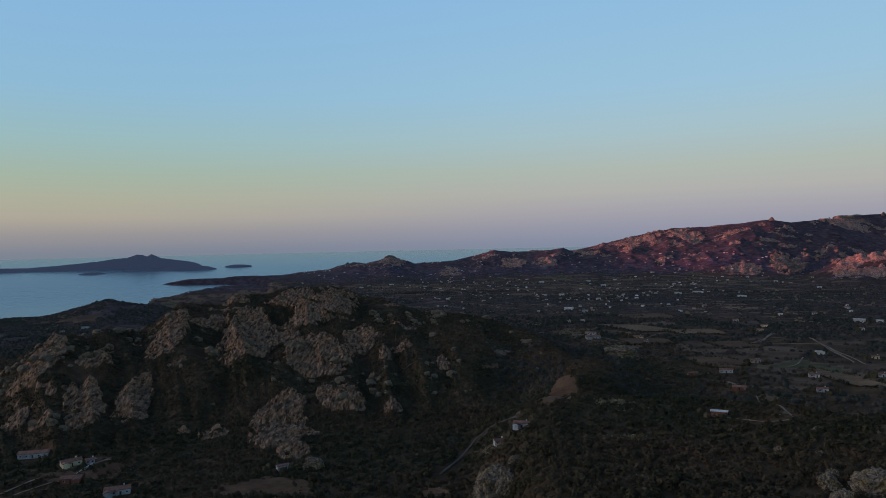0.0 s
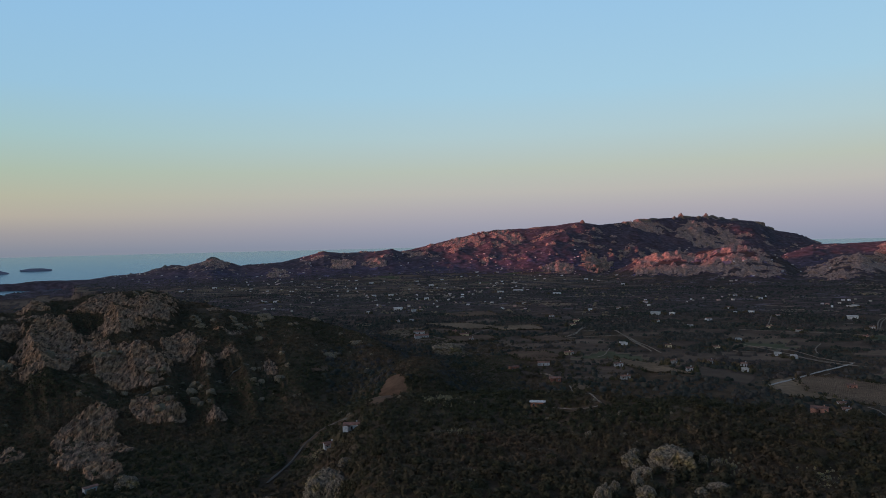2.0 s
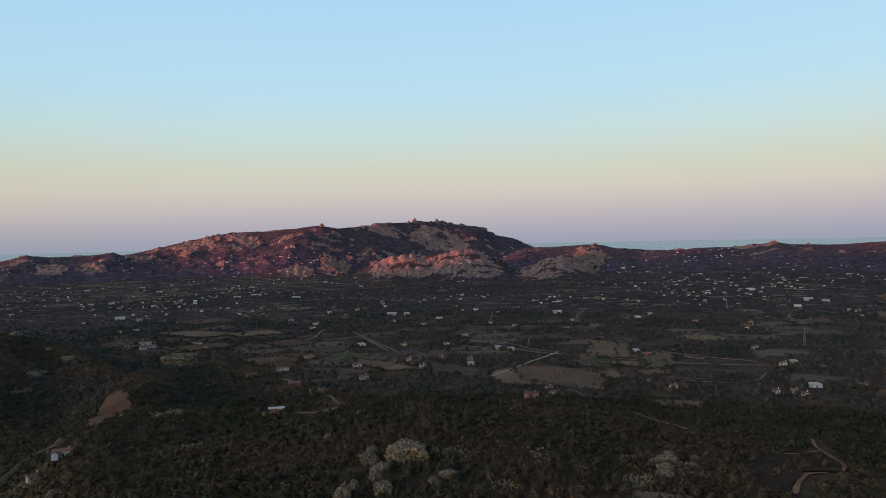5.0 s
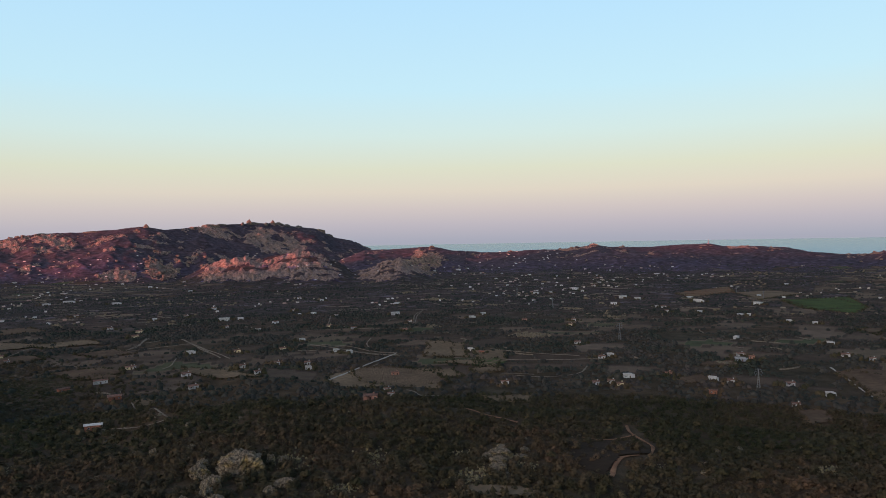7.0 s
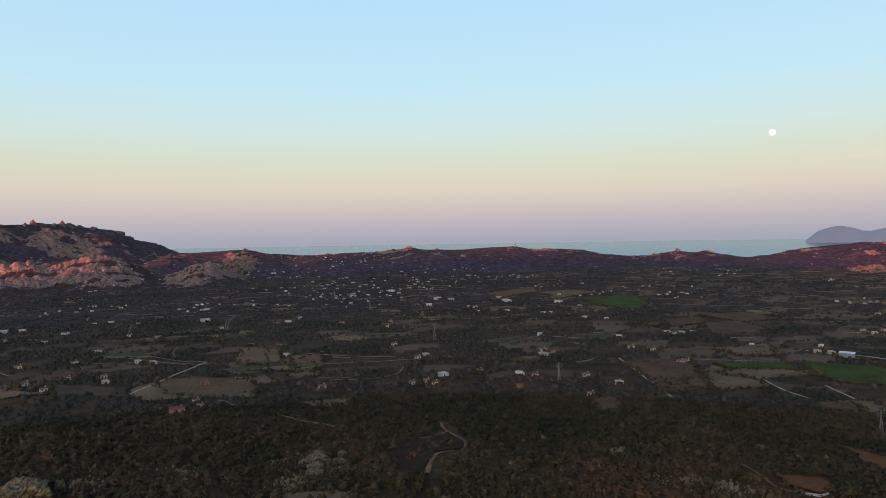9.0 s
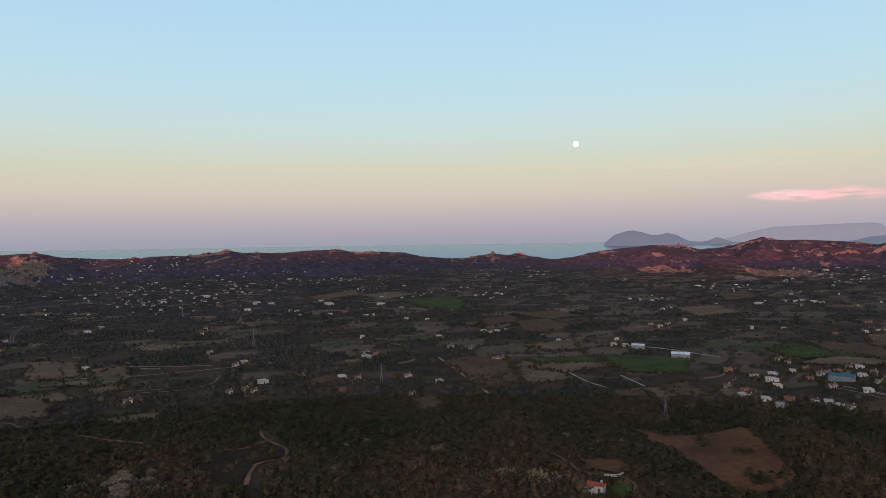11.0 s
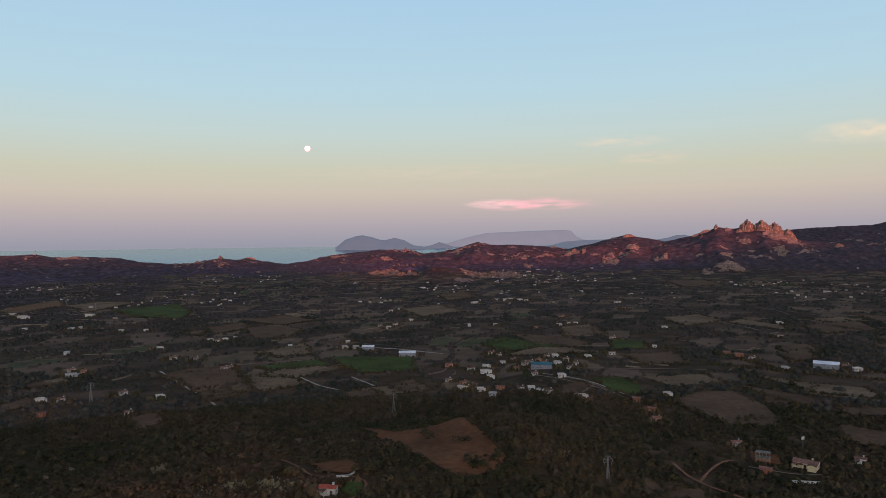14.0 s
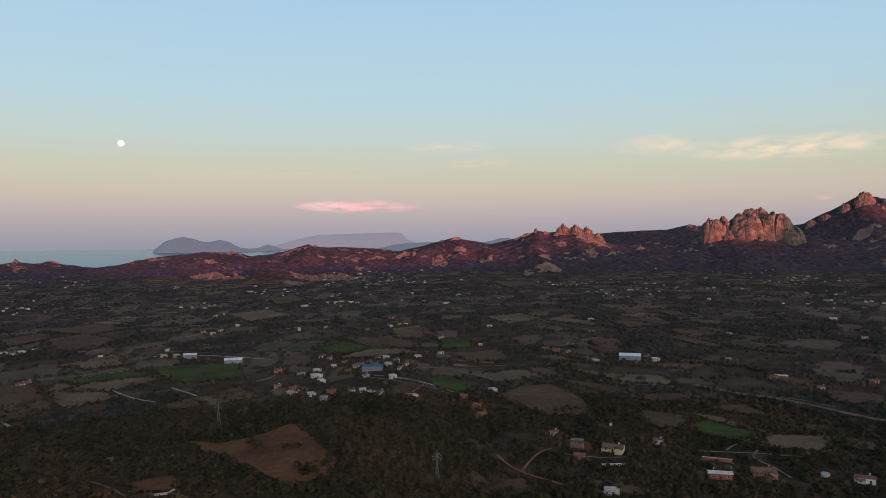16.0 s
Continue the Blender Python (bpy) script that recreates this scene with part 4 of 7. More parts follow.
    # far rock is lightened and blued: sunlight and haze put into its colour
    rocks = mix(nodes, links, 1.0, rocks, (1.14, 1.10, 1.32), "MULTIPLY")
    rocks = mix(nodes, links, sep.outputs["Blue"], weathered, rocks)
    ragged = nodes.new("ShaderNodeMath")
    ragged.operation = "MULTIPLY_ADD"
    ragged.inputs[1].default_value = 1.5
    links.new(mid.outputs["Fac"], ragged.inputs[0])
    links.new(sep.outputs["Red"], ragged.inputs[2])
    edge = ramp(nodes, [(0.0, (0, 0, 0)), (1.0, (1, 1, 1))])
    span = nodes.new("ShaderNodeMapRange")
    span.inputs["From Min"].default_value, span.inputs["From Max"].default_value = 1.18, 1.36
    links.new(ragged.outputs[0], span.inputs["Value"])
    links.new(span.outputs[0], edge.inputs[0])
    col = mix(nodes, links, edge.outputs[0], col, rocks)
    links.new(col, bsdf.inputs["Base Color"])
    bump(nodes, links, fine.outputs["Fac"], bsdf, 0.8, 1.2)
    return m


def sea_material():
    m, nodes, links, bsdf = material("sea_water", 0.25)
    bsdf.inputs["Base Color"].default_value = (0.096, 0.153, 0.172, 1)
    bsdf.inputs["Specular IOR Level"].default_value = 0.5
    bsdf.inputs["IOR"].default_value = 1.33
    n = tex_noise(nodes, links, 0.02, 6)
    bump(nodes, links, n.outputs["Fac"], bsdf, 0.14, 6.0)
    return m


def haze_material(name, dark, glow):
    """Land so far off that the air in front of it shines: the haze is painted in as emission."""
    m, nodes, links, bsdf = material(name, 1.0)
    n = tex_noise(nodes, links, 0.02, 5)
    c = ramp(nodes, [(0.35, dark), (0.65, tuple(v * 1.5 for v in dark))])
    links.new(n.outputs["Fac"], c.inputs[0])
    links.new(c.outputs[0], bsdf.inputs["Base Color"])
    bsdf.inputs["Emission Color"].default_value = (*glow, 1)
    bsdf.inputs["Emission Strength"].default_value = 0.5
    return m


GROUND, SEA = ground_material(), sea_material()

# ---- ground: one sheet all round, fine ahead and coarse behind ----
az_cols = np.concatenate([np.arange(-38, 150, 0.18), np.arange(150, 322, 2.0)])
near_r = np.array([0.0, 40, 90, 150, 200, 235])
dep = np.radians(np.arange(26.0, 3.05, -0.19))
ring_r = np.concatenate([near_r, 128.0 / np.tan(dep), np.arange(2425, 4420, 42.0), np.arange(4420, 4860, 60.0)])
AZ, RR = np.meshgrid(np.radians(az_cols), ring_r)
GX, GY = RR * np.sin(AZ), RR * np.cos(AZ)
GZ, ROCK = height(GX, GY)
gaz = np.degrees(AZ)


def land_use(x, y, r, az):
    """Tone of the farmland: 0 is scrub, then ploughed, dry, stubble and green plots."""
    wx, wy = x + 25 * fbm(x, y, 160, 2, 5), y + 25 * fbm(x, y, 160, 2, 6)
    d1, d2, rnd = cells(wx * 0.8 - wy * 0.5, (wx * 0.5 + wy * 0.8) * 1.4, 62, 31)
    farmed = sstep(-0.25, 0.15, fbm(x, y, 700, 3, 12) + 0.55 * sstep(60, 90, az) - 0.12 * sstep(40, 10, az) - 0.3 * sstep(2000, 2700, r) - 0.08 * sstep(116, 126, az)) 
    use = np.where((rnd < 0.62 * farmed) & (d2 - d1 > 6) & (r > 640), 0.12 + 0.7 * ((rnd * 7.7) % 1.0), 0.0)
    use = np.where((use > 0.6) & (((rnd * 31.7) % 1.0) > 0.35), use - 0.4, use)
    return use, d2 - d1


# under the finely modelled rocky hill the sheet is laid a little lower
PATCH = (gaz > -37.4) & (gaz < 4.9) & (RR > 446) & (RR < 1048)


def sheet_end(az):
    """How far the finely modelled slopes reach: just past the skyline."""
    return np.where(az < 50, np.maximum(np.interp(az, [-12, 8, 14, 26], [3290, 3290, 3430, 3430]), np.where(az > 24, np.interp(az, [47.6, 50], [1, 0.82]) * (mountain_distance(az) + 40), 0)), 3345)


FAR_PATCH = (gaz > -11.7) & (gaz < 149.5) & (RR > np.where(gaz < 50, 1930, 2130)) & (RR < sheet_end(gaz) - 15)
GZ = GZ - 9.0 * PATCH - 16.0 * FAR_PATCH
USE, _ = land_use(GX, GY, RR, gaz)
USE = np.where((GZ > 84) | (RR > 2900) | (gaz < -30) | (gaz > 150), 0.0, USE)
ground_mesh = grid_mesh("ground", GX, GY, GZ, wrap=True)
layer = ground_mesh.attributes.new("cover", "FLOAT_COLOR", "POINT")
# blue channel: painted haze growing with distance; alpha: haze and bare spots of the plain
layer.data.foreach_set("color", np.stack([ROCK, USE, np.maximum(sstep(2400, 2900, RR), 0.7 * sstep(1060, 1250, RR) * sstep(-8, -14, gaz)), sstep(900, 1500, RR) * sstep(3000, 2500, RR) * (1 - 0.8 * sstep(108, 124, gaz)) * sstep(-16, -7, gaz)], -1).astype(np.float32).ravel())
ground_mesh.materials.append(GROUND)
tagged(new("ground", ground_mesh), "dusky scrubland, dry fields and granite hills in evening shade", "ground", kind="structure")

# the rocky hill across the valley, modelled finely
HA, HR = np.meshgrid(np.radians(np.arange(-37.6, 5.2, 0.105)), np.arange(440, 1053, 2.1))
HX, HY = HR * np.sin(HA), HR * np.cos(HA)
HZ, HROCK = height(HX, HY)
rim = np.minimum(np.minimum(np.degrees(HA) + 37.6, 5.2 - np.degrees(HA)) * 4, np.minimum(HR - 440, 1053 - HR) / 4)
HZ = HZ - 1.5 * np.clip(1 - rim, 0, 1)
hill_mesh = grid_mesh("ground_rocky_hill", HX, HY, HZ)
layer = hill_mesh.attributes.new("cover", "FLOAT_COLOR", "POINT")
layer.data.foreach_set("color", np.stack([HROCK, 0 * HROCK, 0 * HROCK, 0 * HROCK], -1).astype(np.float32).ravel())
hill_mesh.materials.append(GROUND)
hill_mesh.polygons.foreach_set("use_smooth", np.zeros(len(hill_mesh.polygons), bool))
tagged(new("ground_rocky_hill", hill_mesh), "rocky hill with bare granite faces amid dark scrub", "hill", kind="structure")

# the far slopes, modelled finely up to the skyline
for name, label, a0, a1, step, r0, rows in (("ground_mountain", "granite mountain with scrub and bare rock in red evening light", -12.0, 50.2, 0.095, 1900, 235), ("ground_hills", "low range of scrubby granite hills", 50.0, 150.0, 0.13, 2100, 120)):
    MA, MF = np.meshgrid(np.arange(a0, a1, step), np.linspace(0, 1, rows))
    MR = r0 + MF * (sheet_end(MA) - r0)
    MX, MY = MR * np.sin(np.radians(MA)), MR * np.cos(np.radians(MA))
    MZ, MROCK = height(MX, MY)
    MZ = MZ + 0.4 - 3.0 * (MF <= 0)
    far_mesh = grid_mesh(name, MX, MY, MZ)
    muse, _ = land_use(MX, MY, MR, MA)
    muse = np.where((MZ > 86) | (MR > 2900), 0.0, muse)
    layer = far_mesh.attributes.new("cover", "FLOAT_COLOR", "POINT")
    # blue and alpha carry the painted distance haze; blue also marks rock
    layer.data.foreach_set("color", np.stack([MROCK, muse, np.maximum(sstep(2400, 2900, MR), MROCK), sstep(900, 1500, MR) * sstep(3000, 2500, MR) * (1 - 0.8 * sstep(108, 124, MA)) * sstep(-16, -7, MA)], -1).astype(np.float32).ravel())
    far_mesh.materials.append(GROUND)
    tagged(new(name, far_mesh), label, "hill", kind="structure")

# ---- sea ----
sa, sr = np.meshgrid(np.radians(np.arange(-100, 116, 1.5)), np.concatenate([np.arange(1700, 4900, 40.0)]))
sea_mesh = grid_mesh("sea", sr * np.sin(sa), sr * np.cos(sa), sea_level(sr))
sea_mesh.materials.append(SEA)
tagged(new("water", sea_mesh), "calm blue-grey evening sea reaching the horizon", "sea", kind="structure")
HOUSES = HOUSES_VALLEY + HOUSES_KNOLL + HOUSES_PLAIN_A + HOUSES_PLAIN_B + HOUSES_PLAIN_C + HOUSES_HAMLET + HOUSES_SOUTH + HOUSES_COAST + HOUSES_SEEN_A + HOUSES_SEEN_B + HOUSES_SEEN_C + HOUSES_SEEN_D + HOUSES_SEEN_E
NEAR_ROCKS = BROW_ROCKS + BROW_ROCKS_EAST + BROW_SLABS
ROADS = ROADS_A + ROADS_B + ROADS_C + ROADS_D + ROADS_SEEN_A + ROADS_SEEN_B + ROADS_SEEN_C + ROADS_SEEN_D
PLOTS = PLOTS_A + PLOTS_B + PLOTS_C + PLOTS_D + PLOTS_E + PLOTS_F + PLOTS_SEEN_A + PLOTS_SEEN_B + PLOTS_SEEN_C + PLOTS_SEEN_D + PLOTS_SEEN_E + PLOTS_SEEN_F + PLOTS_SEEN_G + PLOTS_SEEN_H + PLOTS_SEEN_I

# ---- more materials ----

def granite_material(name="granite", lift=1.0, lichen=(1.06, 0.96, 0.82), tone=(1, 1, 1)):
    """Weathered granite: warm grey with ochre lichen and dark joints."""
    m, nodes, links, bsdf = material(name, 0.92)
    a, b, c = tex_noise(nodes, links, 1.6, 6), tex_noise(nodes, links, 5.0, 5), tex_noise(nodes, links, 14.0, 4)
    col = ramp(nodes, [(p, tuple(c * lift * t for c, t in zip(q, tone))) for p, q in ((0.3, (0.056, 0.045, 0.037)), (0.48, (0.138, 0.110, 0.090)), (0.7, (0.250, 0.200, 0.164)))])
    links.new(b.outputs["Fac"], col.inputs[0])
    ochre = ramp(nodes, [(0.5, (0, 0, 0)), (0.62, (1, 1, 1))])
    links.new(a.outputs["Fac"], ochre.inputs[0])
    tinted = mix(nodes, links, ochre.outputs[0], col.outputs[0], mix(nodes, links, 1.0, col.outputs[0], lichen, "MULTIPLY"))
    vor = nodes.new("ShaderNodeTexVoronoi")
    vor.feature = "DISTANCE_TO_EDGE"
    vor.inputs["Scale"].default_value = 5.5
    co = nodes.new("ShaderNodeTexCoord")
    warp = mix(nodes, links, 0.10, co.outputs["Object"], a.outputs["Color"])
    links.new(warp, vor.inputs["Vector"])
    joint = ramp(nodes, [(0.0, (0.22, 0.22, 0.2)), (0.045, (1, 1, 1))])
    links.new(vor.outputs["Distance"], joint.inputs[0])
    links.new(mix(nodes, links, 1.0, tinted, joint.outputs[0], "MULTIPLY"), bsdf.inputs["Base Color"])
    mixh = nodes.new("ShaderNodeMath")
    mixh.operation = "ADD"
    links.new(joint.outputs[0], mixh.inputs[0])
    links.new(c.outputs["Fac"], mixh.inputs[1])
    bump(nodes, links, mixh.outputs[0], bsdf, 0.9, 0.06)
    return m


def leaf_material(name, stops):
    """Foliage: tones drift from bush to bush and over wide patches, each leaf a little apart."""
    m, nodes, links, bsdf = material(name, 0.9)
    geo = nodes.new("ShaderNodeNewGeometry")
    info = nodes.new("ShaderNodeObjectInfo")
    spread = tex_noise(nodes, links, 0.19, 2, "Object", 0.4)
    col = ramp(nodes, [(0.30 + 0.40 * p, c) for p, c in stops])
    links.new(spread.outputs["Fac"], col.inputs[0])
    leaf = ramp(nodes, [(0.0, (0.84, 0.84, 0.84)), (1.0, (1.16, 1.16, 1.16))])
    links.new(geo.outputs["Random Per Island"], leaf.inputs[0])
    n = tex_noise(nodes, links, 0.012, 4, "Object")
    tone = ramp(nodes, [(0.36, (0.66, 0.80, 0.64)), (0.5, (0.94, 0.98, 0.88)), (0.64, (1.26, 1.10, 1.02))])
    links.new(n.outputs["Fac"], tone.inputs[0])
    own = ramp(nodes, [(0.0, (0.85, 0.92, 0.85)), (1.0, (1.15, 1.08, 1.05))])
    links.new(info.outputs["Random"], own.inputs[0])
    c = mix(nodes, links, 1.0, mix(nodes, links, 1.0, col.outputs[0], tone.outputs[0], "MULTIPLY"), own.outputs[0], "MULTIPLY")
    links.new(mix(nodes, links, 1.0, c, leaf.outputs[0], "MULTIPLY"), bsdf.inputs["Base Color"])
    n2 = tex_noise(nodes, links, 1.5, 3, "Object")
    bump(nodes, links, n2.outputs["Fac"], bsdf, 0.35, 0.3)
    return m


GRANITE = granite_material("granite", 0.9, (1.12, 1.03, 0.66), (1.02, 1.0, 0.86))
LICHEN_STONE = granite_material("lichened_granite", 1.05, (1.1, 1.05, 0.62), (1.02, 1.04, 0.78))
PALE_GRANITE = granite_material("pale_granite", 0.88)
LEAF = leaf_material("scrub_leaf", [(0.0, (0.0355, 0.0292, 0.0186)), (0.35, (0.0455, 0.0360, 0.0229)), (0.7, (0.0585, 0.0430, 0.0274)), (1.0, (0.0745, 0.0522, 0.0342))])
# foliage in the distance: greyer and bluer, with the haze mixed into the leaf tones
LEAF_HAZED = leaf_material("hazed_grove_leaf", [(0.0, (0.022, 0.0222, 0.0215)), (0.5, (0.0335, 0.0320, 0.0300)), (1.0, (0.053, 0.0455, 0.041))])
BARK = mottled("bark", (0.05, 0.04, 0.03), (0.11, 0.09, 0.07), 1.5, 0.95, 0.05)
PLASTER = {"w": mottled("white_plaster", (0.25, 0.245, 0.235), (0.45, 0.44, 0.425), 0.25, 0.9, 0.02, per_object=0.22),
           "y": mottled("cream_plaster", (0.46, 0.38, 0.22), (0.60, 0.50, 0.31), 0.25, 0.9, 0.02, per_object=0.08),
           "s": mottled("salmon_plaster", (0.26, 0.13, 0.09), (0.36, 0.18, 0.125), 0.25, 0.9, 0.02, per_object=0.1),
           "r": mottled("red_plaster", (0.17, 0.070, 0.045), (0.26, 0.110, 0.070), 0.25, 0.9, 0.02, per_object=0.1),
           "g": mottled("grey_render", (0.13, 0.14, 0.16), (0.21, 0.225, 0.25), 0.3, 0.9, 0.02, per_object=0.1)}
TILE = mottled("clay_roof_tiles", (0.12, 0.066, 0.050), (0.21, 0.118, 0.090), 0.6, 0.9, 0.05, per_object=0.2)
RED_TILE = mottled("bright_clay_tiles", (0.22, 0.052, 0.036), (0.34, 0.088, 0.060), 0.6, 0.9, 0.05)
CONCRETE = mottled("pale_concrete", (0.34, 0.33, 0.31), (0.50, 0.485, 0.455), 0.3, 0.9, 0.02, per_object=0.12)
RAW_CONCRETE = mottled("raw_concrete", (0.13, 0.12, 0.105), (0.20, 0.185, 0.165), 0.5, 0.95, 0.02)
SHEET = mottled("white_metal_sheet", (0.46, 0.50, 0.55), (0.64, 0.68, 0.73), 0.15, 0.5)
TEAL = mottled("teal_roof_sheet", (0.014, 0.085, 0.11), (0.026, 0.13, 0.165), 0.15, 0.5)
DARKWOOD = mottled("dark_door_wood", (0.05, 0.03, 0.02), (0.10, 0.06, 0.04), 2.0, 0.8)
STEEL = mottled("galvanised_steel", (0.10, 0.10, 0.10), (0.16, 0.16, 0.16), 0.8, 0.6, metal=0.3)
PANE, _n, _l, _b = material("window_glass", 0.15)
_b.inputs["Base Color"].default_value = (0.03, 0.035, 0.045, 1)
ROADSKIN = {"white": mottled("pale_concrete_lane", (0.23, 0.20, 0.168), (0.35, 0.31, 0.262), 0.06, 0.95, 0.02),
            "asphalt": mottled("worn_asphalt", (0.062, 0.053, 0.043), (0.105, 0.090, 0.074), 0.12, 0.95, 0.04),
            "pale": mottled("pale_gravel_road", (0.130, 0.099, 0.072), (0.205, 0.161, 0.120), 0.06, 0.95, 0.03),
            "earth": mottled("orange_earth_track", (0.15, 0.072, 0.038), (0.25, 0.130, 0.070), 0.08, 0.95, 0.04),
            "gravel": mottled("dry_riverbed_gravel", (0.095, 0.074, 0.054), (0.16, 0.126, 0.095), 0.04, 0.95, 0.05)}
DRYSTONE = mottled("drystone_and_dry_grass", (0.080, 0.064, 0.049), (0.165, 0.136, 0.106), 0.35, 0.95, 0.06)
SOIL = {"red": mottled("red_earth", (0.095, 0.040, 0.018), (0.165, 0.070, 0.031), 0.03, 0.95, 0.1, 9),
        "brown": mottled("ploughed_earth", (0.070, 0.041, 0.024), (0.118, 0.071, 0.042), 0.025, 0.95, 0.1, 9),
        "dry": mottled("dry_grass", (0.108, 0.070, 0.040), (0.180, 0.120, 0.071), 0.025, 0.95, 0.1, 9),
        "dark": mottled("burnt_earth", (0.026, 0.0155, 0.009), (0.046, 0.028, 0.017), 0.03, 0.95, 0.1, 9),
        "green": mottled("green_crop", (0.034, 0.044, 0.012), (0.062, 0.080, 0.020), 0.03, 0.95, 0.1, 9)}


# ---- mesh helpers ----
def part(name, bm, mat, parent, label=""):
    mesh = bpy.data.meshes.new(name)
    bm.to_mesh(mesh)
    bm.free()
    mesh.materials.append(mat)
    ob = new(name, mesh)
    ob.parent = parent
    if label:
        tagged(ob, label)
    return ob


def box(bm, x0, y0, z0, x1, y1, z1):
    v = [bm.verts.new(p) for p in ((x0, y0, z0), (x1, y0, z0), (x1, y1, z0), (x0, y1, z0), (x0, y0, z1), (x1, y0, z1), (x1, y1, z1), (x0, y1, z1))]
    for f in ((0, 3, 2, 1), (4, 5, 6, 7), (0, 1, 5, 4), (1, 2, 6, 5), (2, 3, 7, 6), (3, 0, 4, 7)):
        bm.faces.new([v[i] for i in f])


def boxes(*dims):
    bm = bmesh.new()
    for d in dims:
        box(bm, *d)
    return bm


def bar(bm, a, b, w):
    """A square bar from a to b."""
    a, b = Vector(a), Vector(b)
    d = (b - a).normalized()
    u = d.cross(Vector((0.31, 0.77, 0.2))).normalized() * w / 2
    v = d.cross(u).normalized() * w / 2
    ring = [[bm.verts.new(p + s * u + t * v) for s, t in ((1, 1), (-1, 1), (-1, -1), (1, -1))] for p in (a, b)]
    for i in range(4):
        bm.faces.new((ring[0][i], ring[0][(i + 1) % 4], ring[1][(i + 1) % 4], ring[1][i]))
    bm.faces.new(ring[0][::-1])
    bm.faces.new(ring[1])


def empty(name, x, y, z, turn=0.0):
    ob = new(name)
    ob.matrix_world = pose(x, y, z, 0, 0, turn)
    return ob


def tri_mesh(name, verts, tris):
    mesh = bpy.data.meshes.new(name)
    mesh.vertices.add(len(verts))
    mesh.vertices.foreach_set("co", verts.astype(np.float32).ravel())
    mesh.loops.add(tris.size)
    mesh.loops.foreach_set("vertex_index", tris.astype(np.int32).ravel())
    mesh.polygons.add(len(tris))
    mesh.polygons.foreach_set("loop_start", np.arange(0, tris.size, 3, dtype=np.int32))
    mesh.update(calc_edges=True)
    mesh.polygons.foreach_set("use_smooth", np.zeros(len(tris), bool))
    return mesh


def scatter(name, templates, xs, ys, zs, sizes, heights, rng):
    """One mesh of many small pieces, each a turned and stretched template."""
    V, F, off = [], [], 0
    which = rng.integers(0, len(templates), len(xs))
    for k, (tv, tf) in enumerate(templates):
        sel = np.nonzero(which == k)[0]
        if not len(sel):
            continue
        a = rng.random(len(sel)) * 6.283
        ca, sa_ = np.cos(a)[:, None], np.sin(a)[:, None]
        s, h = sizes[sel][:, None], heights[sel][:, None]
        vx = (tv[None, :, 0] * ca - tv[None, :, 1] * sa_) * s + xs[sel][:, None]
        vy = (tv[None, :, 0] * sa_ + tv[None, :, 1] * ca) * s + ys[sel][:, None]
        vz = tv[None, :, 2] * h + zs[sel][:, None]
        V.append(np.stack([vx, vy, vz], -1).reshape(-1, 3))
        F.append((tf[None] + (np.arange(len(sel)) * len(tv))[:, None, None]).reshape(-1, 3) + off)
        off += len(sel) * len(tv)
    return tri_mesh(name, np.concatenate(V), np.concatenate(F))


def ico(sub):
    bm = bmesh.new()
    bmesh.ops.create_icosphere(bm, subdivisions=sub, radius=1.0)
    bm.verts.ensure_lookup_table()
    v = np.array([q.co[:] for q in bm.verts])
    f = np.array([[q.index for q in face.verts] for face in bm.faces])
    bm.free()
    return v, f


def spray_template(rng, sprays, leaf):
    """A loose bush for the middle distance: a low core under upright and leaning leaf sprays."""
    turn, sizes = rng.random() * 6.283, rng.uniform(0.30, 0.42, 5)
    core = [(rng.normal() * 0.05, rng.normal() * 0.05, 0.62)] + [(s * math.cos(turn + 1.2566 * i), s * math.sin(turn + 1.2566 * i), -0.1) for i, s in enumerate(sizes)]
    verts, tris = [np.array(core)], [np.array([(0, 1 + i, 1 + (i + 1) % 5) for i in range(5)])]
    n = 6
    for _ in range(sprays):
        a, up = rng.random() * 6.283, rng.uniform(0.0, 1.45)
        out = np.array([math.cos(a) * math.cos(up), math.sin(a) * math.cos(up), math.sin(up)])
        c = out * np.array([0.40, 0.40, 0.62]) * rng.uniform(0.75, 1.15) + np.array([0, 0, 0.12])
        side = np.cross(out, rng.normal(size=3))
        side = side / np.linalg.norm(side)
        rise = np.cross(out, side) + 0.35 * rng.normal() * out
        w = leaf * rng.uniform(0.6, 1.5)
        verts.append(np.array([c - side * w - rise * 0.5 * w, c + side * w - rise * 0.5 * w, c + rise * 1.1 * w]))
        tris.append(np.array([[n, n + 1, n + 2]]))
        n += 3
    return np.concatenate(verts), np.concatenate(tris)


